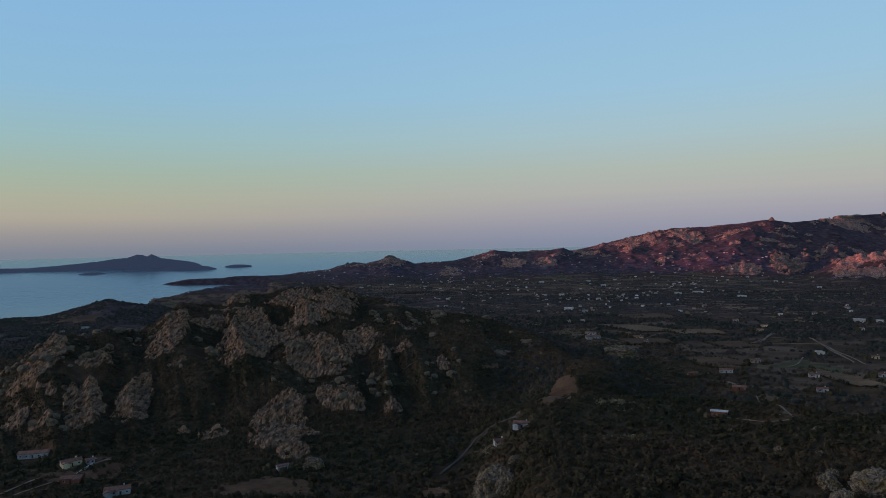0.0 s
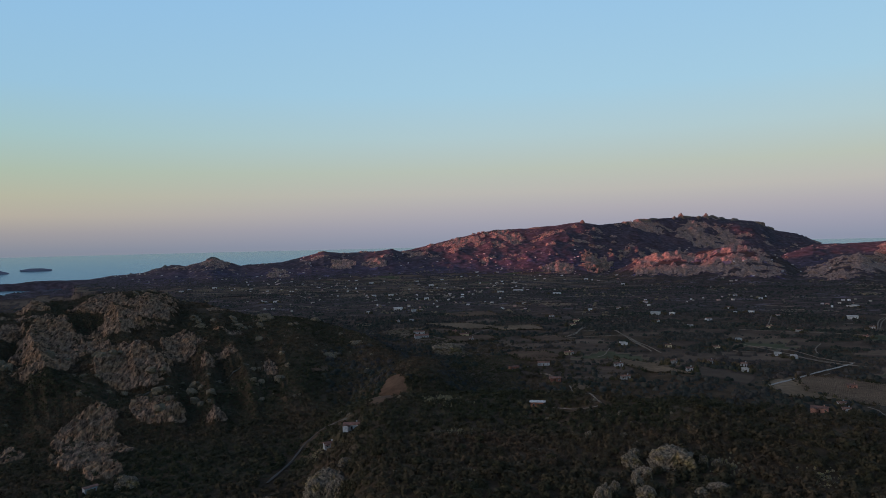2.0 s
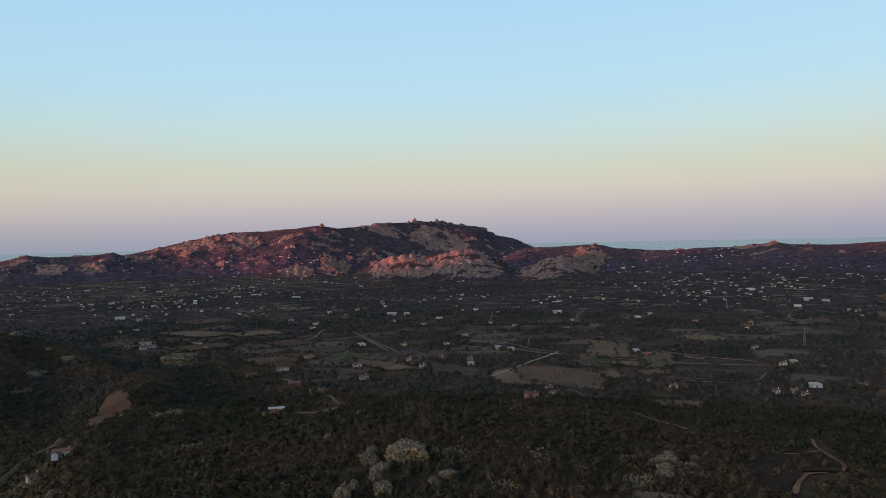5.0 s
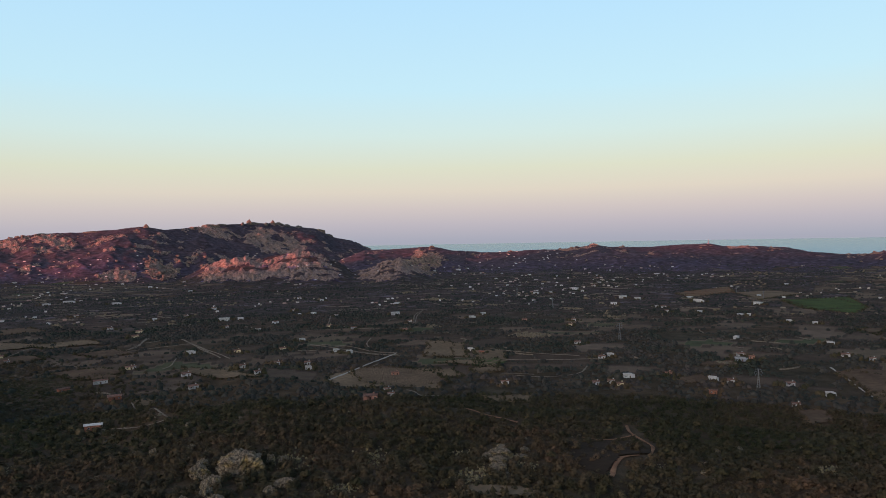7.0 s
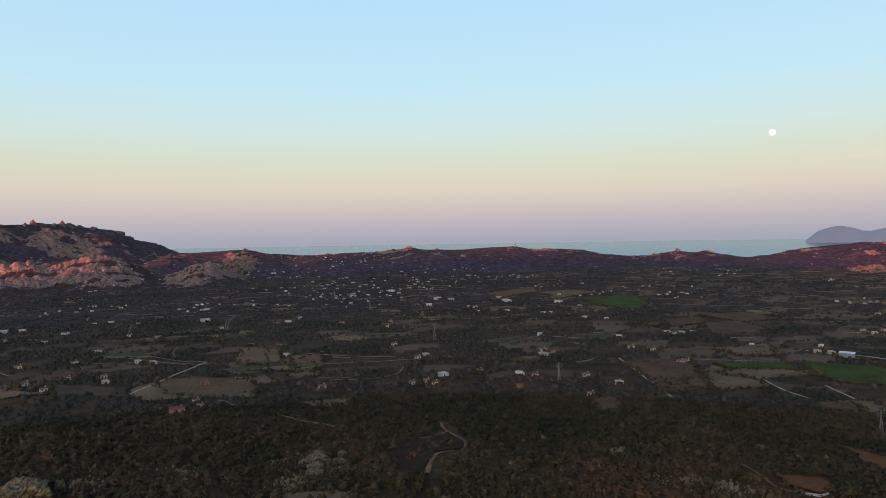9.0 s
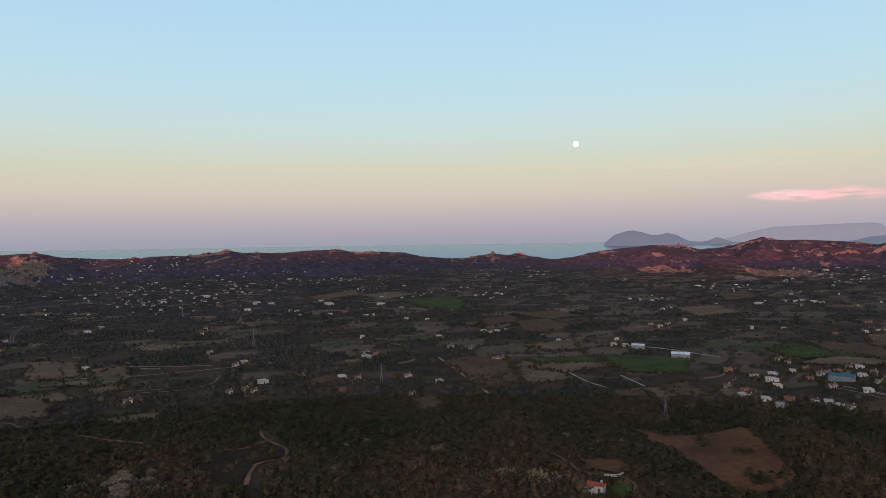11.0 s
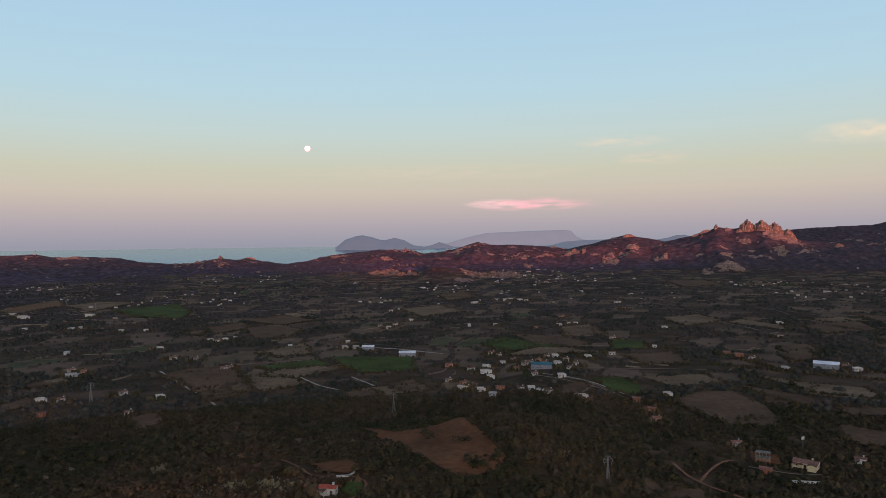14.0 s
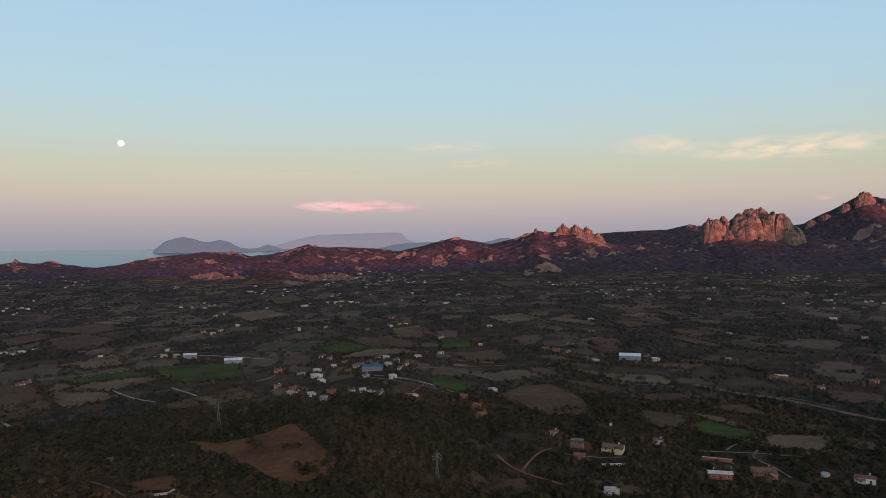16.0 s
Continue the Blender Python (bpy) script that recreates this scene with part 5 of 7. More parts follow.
def bush_template(rng, sub, tufts, leaf=0.13):
    """A lumpy dome covered with leaf sprays that lie over it like shingles; one unit across and one high."""
    v, f = ico(sub)
    off = rng.random(3) * 50

    def reach(p):
        return 0.40 + 0.15 * noise.noise(Vector(p * 1.7 + off)) + 0.07 * noise.noise(Vector(p * 4.1 + off))
    v = v * np.array([0.9 * reach(p) for p in v])[:, None]
    v[:, 2] = np.maximum(v[:, 2] * 1.15 + 0.42, -0.15)
    tv, tf = [v], [f]
    n = len(v)
    for _ in range(tufts):
        p = rng.normal(size=3)
        p[2] = abs(p[2]) * 0.9 - 0.1
        p = p / np.linalg.norm(p)
        a = np.cross(p, rng.normal(size=3))
        a = a / np.linalg.norm(a)
        b = np.cross(p, a) + 0.28 * p * rng.normal()
        c = p * reach(p) * rng.uniform(0.95, 1.12)
        s = leaf * rng.uniform(0.7, 1.5)
        tri = np.array([c - a * s - b * 0.5 * s, c + a * s - b * 0.5 * s, c + b * 1.2 * s])
        tri[:, 2] = tri[:, 2] * 1.15 + 0.42
        tv.append(tri)
        tf.append(np.array([[n, n + 1, n + 2]]))
        n += 3
    return np.concatenate(tv), np.concatenate(tf)


def crag_shape(seed, cols, rows, teeth):
    """A crag two units across and one high: a dome cleft into upright blocks, or a row of teeth."""
    U, W = np.meshgrid(np.linspace(-1.15, 1.15, cols), np.linspace(-1.15, 1.15, rows))
    warp = fbm(U * 10, W * 10, 7, 3, seed * 11)
    rad = np.hypot(U, W) + 0.24 * warp
    env = np.clip(1 - rad ** (3.4 if teeth else 2.0), 0, 1) ** (0.6 if teeth else 0.75)
    if teeth:
        env = env * np.interp(U, [-1, -0.8, -0.5, -0.1, 0.3, 0.7, 1], [0.45, 1.0, 0.86, 1.0, 0.78, 0.55, 0.3])
    d1, d2, rnd = cells(U + 0.1 * warp, W * 0.7, 0.42 if teeth else 0.85, seed * 5)
    e1, e2, rn2 = cells(U - 0.06 * warp, W * 0.8, 0.19 if teeth else 0.27, seed * 7)
    _, _, rn3 = cells(U, W, 0.085, seed * 9)
    amp, step, chip, cleft = (0.17, 0.09, 0.07, 0.17) if teeth else (0.20, 0.08, 0.05, 0.14)
    Z = env * (1 - 0.5 * amp + amp * (rnd - 0.4) + step * (rn2 - 0.5) + chip * (rn3 - 0.5))
    Z = Z - env * cleft * (np.clip(1 - (d2 - d1) / 0.10, 0, 1) + 0.45 * np.clip(1 - (e2 - e1) / 0.05, 0, 1))
    Z = np.where(env > 0, Z, -1.6)
    mesh = grid_mesh("crag", U, W, Z)
    mesh.polygons.foreach_set("use_smooth", np.zeros(len(mesh.polygons), bool))
    mesh.materials.append(PALE_GRANITE)
    return mesh


def rock_shape(seed, sub, jag=1.0):
    """A jointed granite boss, about two units across: a squared block with a sloping back, split by joints."""
    v, f = ico(sub)
    o = Vector((seed * 7.3, seed * 3.1, -seed * 5.7))
    lean = 0.25 * math.sin(seed * 2.4)
    out = []
    for p in v:
        q = Vector(p)
        d = (abs(q.x) ** 4 + abs(q.y) ** 4 + abs(q.z) ** 4) ** -0.25
        d = 0.45 + 0.5 * d + 0.26 * noise.fractal(q * 1.1 + o, 1.0, 2.0, 3)
        dist, pts = noise.voronoi(Vector((q.x * 2.6, q.y * 2.0, q.z * 1.5)) + o)
        d += 0.24 * jag * (noise.cell_vector(pts[0] * 3.7 + o)[0] - 0.5) - 0.17 * jag * max(0, 0.13 - (dist[1] - dist[0])) / 0.13
        dist, pts = noise.voronoi(Vector((q.x * 6.0, q.y * 5.0, q.z * 3.6)) - o)
        d += 0.08 * jag * (noise.cell_vector(pts[0] * 5.1 - o)[0] - 0.5) - 0.06 * jag * max(0, 0.14 - (dist[1] - dist[0])) / 0.14
        q = q * d
        q.z += lean * q.x
        out.append(q)
    return np.array([p[:] for p in out]), f


# ---- distant islands, moon and clouds ----
def island(name, label, r, depth, profile, foot, mat, rough_m):
    """A far island or cape: its height angle along the bearing, standing in the sea at distance r."""
    pa, pe = np.array(profile).T
    az = np.arange(pa[0], pa[-1], 0.06)
    rr = r + depth * np.linspace(-1, 1, 15)
    A, R = np.meshgrid(az, rr)
    top = EYE + r * np.tan(np.radians(np.interp(A, pa, pe)))
    low = EYE + r * np.tan(radians(foot)) - 4
    X, Y = R * np.sin(np.radians(A)), R * np.cos(np.radians(A))
    w = np.clip(1 - np.abs(R - r) / depth, 0, 1) ** 0.8
    Z = low + np.maximum(top - low, 0.5) * w + rough_m * fbm(X, Y, 60, 4, 70) * w * (1 - w) * 4 + 0.25 * rough_m * fbm(X, Y, 25, 3, 71)
    mesh = grid_mesh(name, X, Y, Z)
    mesh.materials.append(mat)
    return tagged(new(name, mesh), label, "island", kind="structure")


# haze strength is set by each material's own bluish glow
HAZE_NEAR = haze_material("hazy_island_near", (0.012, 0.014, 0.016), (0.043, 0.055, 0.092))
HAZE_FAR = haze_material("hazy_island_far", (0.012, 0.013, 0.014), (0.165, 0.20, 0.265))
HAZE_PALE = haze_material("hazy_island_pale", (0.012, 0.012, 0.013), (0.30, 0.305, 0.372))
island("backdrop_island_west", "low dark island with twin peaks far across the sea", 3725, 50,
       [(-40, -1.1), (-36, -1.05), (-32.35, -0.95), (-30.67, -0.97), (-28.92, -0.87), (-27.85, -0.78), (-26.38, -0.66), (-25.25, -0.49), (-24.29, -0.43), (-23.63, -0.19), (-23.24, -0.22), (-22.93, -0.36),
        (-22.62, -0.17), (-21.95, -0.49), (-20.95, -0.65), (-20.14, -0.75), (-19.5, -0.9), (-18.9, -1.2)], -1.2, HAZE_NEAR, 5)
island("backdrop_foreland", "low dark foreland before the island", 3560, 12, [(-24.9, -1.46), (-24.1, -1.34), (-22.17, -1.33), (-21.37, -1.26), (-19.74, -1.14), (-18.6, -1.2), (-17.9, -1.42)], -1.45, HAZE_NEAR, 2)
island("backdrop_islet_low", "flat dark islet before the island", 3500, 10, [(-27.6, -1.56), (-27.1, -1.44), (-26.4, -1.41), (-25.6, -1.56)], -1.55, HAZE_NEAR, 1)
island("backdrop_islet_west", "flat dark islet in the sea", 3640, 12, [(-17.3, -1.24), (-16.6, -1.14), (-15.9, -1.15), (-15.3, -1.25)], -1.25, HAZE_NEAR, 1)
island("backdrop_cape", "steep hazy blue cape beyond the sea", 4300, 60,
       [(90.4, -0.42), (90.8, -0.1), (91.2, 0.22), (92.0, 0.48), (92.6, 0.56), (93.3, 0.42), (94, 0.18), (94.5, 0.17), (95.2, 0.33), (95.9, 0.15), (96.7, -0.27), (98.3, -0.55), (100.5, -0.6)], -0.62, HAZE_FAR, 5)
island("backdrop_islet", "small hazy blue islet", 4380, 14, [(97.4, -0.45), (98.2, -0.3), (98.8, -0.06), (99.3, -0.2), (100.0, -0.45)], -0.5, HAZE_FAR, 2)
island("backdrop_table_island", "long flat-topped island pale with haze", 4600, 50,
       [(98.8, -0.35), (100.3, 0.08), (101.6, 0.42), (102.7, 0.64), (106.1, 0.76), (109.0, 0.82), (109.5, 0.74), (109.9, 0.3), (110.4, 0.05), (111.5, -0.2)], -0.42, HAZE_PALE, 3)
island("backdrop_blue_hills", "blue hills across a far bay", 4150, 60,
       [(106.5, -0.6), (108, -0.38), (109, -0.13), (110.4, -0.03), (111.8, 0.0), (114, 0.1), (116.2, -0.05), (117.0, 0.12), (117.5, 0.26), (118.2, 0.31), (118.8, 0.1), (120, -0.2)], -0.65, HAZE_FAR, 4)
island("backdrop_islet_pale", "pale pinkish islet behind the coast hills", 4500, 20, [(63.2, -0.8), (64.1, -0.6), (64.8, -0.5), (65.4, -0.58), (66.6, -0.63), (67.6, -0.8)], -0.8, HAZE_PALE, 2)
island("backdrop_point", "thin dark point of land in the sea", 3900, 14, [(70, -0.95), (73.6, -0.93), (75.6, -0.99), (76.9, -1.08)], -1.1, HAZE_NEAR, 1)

bm = bmesh.new()
bmesh.ops.create_icosphere(bm, subdivisions=4, radius=20.0)
moon_mat, mnodes, mlinks, mbsdf = material("moon_surface", 1.0)
mn = tex_noise(mnodes, mlinks, 0.045, 4)
mr = ramp(mnodes, [(0.35, (0.72, 0.74, 0.70)), (0.65, (0.95, 0.93, 0.84))])
mlinks.new(mn.outputs["Fac"], mr.inputs[0])
mlinks.new(mr.outputs[0], mbsdf.inputs["Base Color"])
mlinks.new(mr.outputs[0], mbsdf.inputs["Emission Color"])
mbsdf.inputs["Emission Strength"].default_value = 0.36
moon = part("moon", bm, moon_mat, None)
smooth(moon.data)
moon.location = Vector((0, 0, EYE)) + bearing(88.27, 7.50) * 4700
tagged(moon, "pale full moon low in the evening sky", "moon", kind="structure")


def cloud(name, label, az, el, half_az, half_el, colour, strength, seed, streak=5.0, glow=0.62):
    A, E = np.meshgrid(np.radians(np.linspace(az - half_az, az + half_az, 25)), np.radians(np.linspace(el - half_el, el + half_el, 9)))
    R = 4780.0
    mesh = grid_mesh(name, R * np.sin(A) * np.cos(E), R * np.cos(A) * np.cos(E), EYE + R * np.sin(E))
    uv = mesh.attributes.new("span", "FLOAT_VECTOR", "POINT")
    U, W = np.meshgrid(np.linspace(-1, 1, 25), np.linspace(-1, 1, 9))
    uv.data.foreach_set("vector", np.stack([U, W, 0 * U], -1).astype(np.float32).ravel())
    m, nodes, links, bsdf = material(name + "_vapour", 1.0)
    nodes.remove(bsdf)
    at = nodes.new("ShaderNodeAttribute")
    at.attribute_name = "span"
    ln = nodes.new("ShaderNodeVectorMath")
    ln.operation = "LENGTH"
    links.new(at.outputs["Vector"], ln.inputs[0])
    mp = nodes.new("ShaderNodeMapping")
    mp.inputs["Scale"].default_value = (half_az * 0.28, half_el * 0.28 * streak, 1)
    mp.inputs["Location"].default_value = (seed * 3.3, seed * 1.7, 0)
    links.new(at.outputs["Vector"], mp.inputs["Vector"])
    nz = nodes.new("ShaderNodeTexNoise")
    nz.inputs["Scale"].default_value, nz.inputs["Detail"].default_value = 1.6, 6
    links.new(mp.outputs[0], nz.inputs["Vector"])
    fall = ramp(nodes, [(0.0, (1, 1, 1)), (0.45, (0.55, 0.55, 0.55)), (1.0, (0, 0, 0))])
    links.new(ln.outputs["Value"], fall.inputs[0])
    wisp = ramp(nodes, [(0.36, (0, 0, 0)), (0.66, (1, 1, 1))])
    links.new(nz.outputs["Fac"], wisp.inputs[0])
    mul = nodes.new("ShaderNodeMath")
    mul.operation = "MULTIPLY"
    links.new(fall.outputs[0], mul.inputs[0])
    links.new(wisp.outputs[0], mul.inputs[1])
    mul2 = nodes.new("ShaderNodeMath")
    mul2.operation = "MULTIPLY"
    mul2.inputs[1].default_value = strength
    links.new(mul.outputs[0], mul2.inputs[0])
    em, tr, sh = nodes.new("ShaderNodeEmission"), nodes.new("ShaderNodeBsdfTransparent"), nodes.new("ShaderNodeMixShader")
    em.inputs["Color"].default_value = srgb(*colour)
    em.inputs["Strength"].default_value = glow
    links.new(mul2.outputs[0], sh.inputs[0])
    links.new(tr.outputs[0], sh.inputs[1])
    links.new(em.outputs[0], sh.inputs[2])
    links.new(sh.outputs[0], nodes["Material Output"].inputs["Surface"])
    mesh.materials.append(m)
    return tagged(new(name, mesh), label, "cloud", kind="structure")


cloud("backdrop_cloud_pink", "glowing pink streak of cloud above the horizon", 106.2, 2.95, 5.8, 0.62, (1.0, 0.76, 0.77), 1.5, 14, 7.0, 0.64)
cloud("backdrop_cloud_core", "bright pink heart of a sunset cloud", 103.6, 3.0, 2.8, 0.42, (1.0, 0.84, 0.83), 1.7, 12, 7.0, 0.7)
cloud("backdrop_cloud_yellow", "long bright yellow streak of high cloud", 139.4, 6.75, 9.0, 1.05, (1.0, 0.91, 0.77), 1.25, 3, 3.2)
cloud("backdrop_cloud_yellow_thin", "soft yellow wisp of high cloud", 130.3, 7.35, 4.2, 0.95, (1.0, 0.90, 0.76), 0.8, 8, 2.4)
cloud("backdrop_cloud_wisp", "faint cream wisp of cloud", 113.5, 7.7, 4.2, 0.55, (0.97, 0.88, 0.75), 0.65, 4)
cloud("backdrop_cloud_wisp", "faint cream wisp of cloud", 116.0, 6.3, 3.2, 0.6, (0.96, 0.84, 0.73), 0.55, 5)
cloud("backdrop_cloud_veil", "thin peach veil of cloud over the sea", 99.0, 5.6, 13.0, 0.9, (0.93, 0.83, 0.74), 0.3, 6)
cloud("backdrop_cloud_puff", "tiny pink cloud over the mountain", 141.4, 2.95, 0.8, 0.2, (1.0, 0.78, 0.76), 0.9, 7)
# ---- fields and roads laid over the ground ----
def inside(px, py, poly):
    hit = np.zeros(px.shape, bool)
    n = len(poly)
    for i in range(n):
        (x0, y0), (x1, y1) = poly[i], poly[(i + 1) % n]
        if y0 != y1:
            hit ^= ((y0 > py) != (y1 > py)) & (px < (x1 - x0) * (py - y0) / (y1 - y0) + x0)
    return hit


def cover_path(px, py, line, reach):
    d = np.full(px.shape, 1e9)
    for (x0, y0), (x1, y1) in zip(line, line[1:]):
        L = (x1 - x0) ** 2 + (y1 - y0) ** 2 + 1e-9
        t = np.clip(((px - x0) * (x1 - x0) + (py - y0) * (y1 - y0)) / L, 0, 1)
        d = np.minimum(d, np.hypot(px - x0 - t * (x1 - x0), py - y0 - t * (y1 - y0)))
    return d < reach


PLOT_LABELS = {"red": ("bare red-brown earth plot on the slope", "plot"), "brown": ("ploughed brown field with hedges", "field"),
               "dry": ("dry tan grass field", "field"), "green": ("deep green crop field", "field"), "dark": ("burnt dark clearing in the scrub", "clearing")}


def field(kind, poly):
    xs, ys = [p[0] for p in poly], [p[1] for p in poly]
    far = math.hypot(sum(xs) / len(xs), sum(ys) / len(ys))
    step = 1.4 if far < 480 else 2.0 if far < 700 else 5.0
    gx, gy = np.meshgrid(np.arange(min(xs) - step, max(xs) + 2 * step, step), np.arange(min(ys) - step, max(ys) + 2 * step, step))
    z, _ = height(gx, gy)
    cx, cy = gx[:-1, :-1] + step / 2, gy[:-1, :-1] + step / 2
    wob = 2.5 * fbm(cx, cy, 14, 2, 8)
    keep = inside(cx + wob, cy - wob, poly)
    m = gx.shape[1]
    i, j = np.nonzero(keep)
    if not len(i):
        return None
    q = np.stack([i * m + j, i * m + j + 1, (i + 1) * m + j + 1, (i + 1) * m + j], -1)
    used, inv = np.unique(q, return_inverse=True)
    mesh = bpy.data.meshes.new("field")
    pts = np.stack([gx.ravel(), gy.ravel(), z.ravel() + (0.9 if far < 700 else 1.4)], -1)[used]
    mesh.from_pydata(pts.tolist(), [], inv.reshape(-1, 4).tolist())
    smooth(mesh)
    mesh.materials.append(SOIL[kind])
    label, cat = PLOT_LABELS[kind]
    return tagged(new("field", mesh), label, cat, kind="structure")


def spline(pts, step):
    P = [Vector((*p, 0)) for p in pts]
    P = [P[0] * 2 - P[1]] + P + [P[-1] * 2 - P[-2]]
    out = []
    for a, b, c, d in zip(P, P[1:], P[2:], P[3:]):
        n = max(2, int((c - b).length / step))
        for k in range(n):
            t = k / n
            out.append(0.5 * (2 * b + (c - a) * t + (2 * a - 5 * b + 4 * c - d) * t * t + (3 * b - a - 3 * c + d) * t ** 3))
    out.append(P[-2])
    return out


ROAD_LABELS = {"white": "straight pale concrete lane between the fields", "asphalt": "worn grey asphalt country road", "pale": "pale dusty gravel lane between fields", "earth": "orange earth track through the scrub", "gravel": "dry pale gravel riverbed across the plain"}


def road(kind, width, line):
    P = spline(line, 4.0)
    xs, ys, n = [], [], len(P)
    for i, p in enumerate(P):
        d = (P[min(i + 1, n - 1)] - P[max(i - 1, 0)]).normalized()
        side = Vector((-d.y, d.x, 0))
        w = (0.6 if kind == "gravel" else 0.4) * width * (0.5 + 0.10 * math.sin(i * 1.3) + 0.08 * noise.noise(p * 0.1))
        for k in (-1, -0.33, 0.33, 1):
            q = p + side * w * k
            xs.append(q.x), ys.append(q.y)
    X, Y = np.array(xs).reshape(n, 4), np.array(ys).reshape(n, 4)
    Z, _ = height(X, Y)
    lift = 0.7 if np.hypot(X, Y).mean() < 700 else 1.4
    mesh = grid_mesh("road", X, Y, Z + lift * np.array([0.75, 1, 1, 0.75]))
    mesh.materials.append(ROADSKIN[kind])
    return tagged(new("road", mesh), ROAD_LABELS[kind], "riverbed" if kind == "gravel" else "road", kind="structure")


for kind, poly in PLOTS:
    field(kind, poly)
for kind, width, line in ROADS:
    road(kind, width, line)
# little farm tracks between the plots
lrng = random.Random(17)
LANES = []
while len(LANES) < 16:
    az, r = radians(lrng.uniform(-4, 142)), lrng.uniform(640, 1700)
    x, y = r * math.sin(az), r * math.cos(az)
    turn, long, bend = az + lrng.choice((0.0, 0.2, 1.2, -0.15, -0.3)) + lrng.uniform(-0.3, 0.3), lrng.uniform(25, 80), lrng.uniform(-0.25, 0.25)
    line = [(x + long * s * math.cos(turn + bend * s), y - long * s * math.sin(turn + bend * s)) for s in (-1, -0.4, 0.3, 1)]
    if all(55 < ground_z(*p) < 84 for p in line):
        LANES.append(("pale", lrng.uniform(2.4, 3.6), line))
for kind, width, line in LANES:
    road(kind, width, line)
ROADS = ROADS + LANES

# ---- rocks ----
rock_meshes = []
for s in range(12):
    v, f = rock_shape(s + 1, 5 if s < 7 else 2, 0.85 if s < 7 else 1.2)
    mesh = tri_mesh("rock_outcrop", v, f)
    mesh.materials.append(GRANITE if s < 7 else LICHEN_STONE)
    rock_meshes.append(mesh)


# big crags in four domed and two toothed forms, small ones in eight
crag_meshes = [crag_shape(s + 1, 80, 44, s > 3) for s in range(6)]
chip_meshes = [crag_shape(s + 20, 21, 15, s % 2) for s in range(8)]


def crag(x, y, z, w, d, h, turn, k, label, group, teeth=False):
    mesh = chip_meshes[k % 8] if w < 75 else crag_meshes[4 + k % 2 if teeth else k % 4]
    ob = new("crag", mesh)
    ob.matrix_world = pose(x, y, z, 0, 0, turn) @ Matrix.Diagonal((w * 0.5, d * 0.5, h, 1))
    return tagged(ob, label, "crag", group)


def rock(x, y, w, h, turn, k, label, group, sink=0.05, z=None, block=False):
    a = math.atan2(x, y)
    back = 0.28 * w
    x, y = x + back * math.sin(a), y + back * math.cos(a)
    g = ground_z(x - 0.5 * back * math.sin(a), y - 0.5 * back * math.cos(a)) if z is None else z
    ob = new("rock_outcrop", rock_meshes[7 + k % 5 if block else k % 7])
    ob.matrix_world = pose(x, y, g + sink * h, 0, 0, turn) @ Matrix.Diagonal((w * 0.50, w * 0.42, max(h * 0.72, 1.2), 1))
    return tagged(ob, label, "rock", group)


brng = np.random.default_rng(9)
block_shapes = [rock_shape(40 + q, 2, 1.2) for q in range(6)]
for k, (x, y, w, h, turn) in enumerate(BROW_SLABS):
    rock(x, y, w, h, turn, k, "ochre-lichened granite slab rising out of the scrub", "granite outcrops", sink=0.12)
for k, (x, y, w, h, turn) in enumerate(BROW_ROCKS + BROW_ROCKS_EAST):
    if (h < 0.68 * w and w < 22) or (x > 250 and y < 200):
        # low stony patches: upright half-buried blocks
        n = 110 if w > 9 else 30
        px_, py_ = x + brng.normal(0, 0.36, n) * w, y + brng.normal(0, 0.42, n) * w
        pz_, _ = height(px_, py_)
        ps_ = w * brng.uniform(0.03, 0.115, n)
        patch = scatter("stony_patch", block_shapes, px_, py_, pz_ + 0.1 * ps_, 0.5 * ps_, ps_ * brng.uniform(0.4, 1.0, n), brng)
        patch.materials.append(LICHEN_STONE)
        tagged(new("stony_patch", patch), "yellow-lichened granite blocks standing in the scrub", "rocks", kind="stuff")
        continue
    rock(x, y, w, h, turn, k, "ochre-lichened granite boulders amid dark scrub", "granite outcrops")
# tors on the skyline: bearing, distance, width, height, height angle of the foot
TORS = [(25.15, 0, 26, 22, 1.2), (24.7, 0, 40, 7, 1.2), (32.2, 0, 60, 14, 1.46), (32.7, 0, 34, 30, 1.46), (33.0, 0, 90, 12, 1.5), (34.0, 0, 90, 8, 1.5), (34.5, 0, 34, 30, 1.44), (34.9, 0, 80, 15, 1.4), (35.6, 0, 110, 12, 1.32),
        (29.8, 0, 90, 9, 1.4), (30.6, 0, 70, 8, 1.45), (36.5, 0, 140, 14, 1.15), (37.6, 0, 130, 14, 0.9), (38.7, 0, 100, 12, 0.5), (28.6, 0, 70, 7, 1.25), (21.5, 0, 80, 6, 1.0), (18.3, 0, 70, 6, 0.88)]
SOUTH_TORS = [(120.45, 3290, 70, 30, 0.5), (119.8, 3280, 70, 20, 0.3), (119.1, 3270, 60, 12, 0.1), (121.2, 3285, 70, 22, 0.4)]
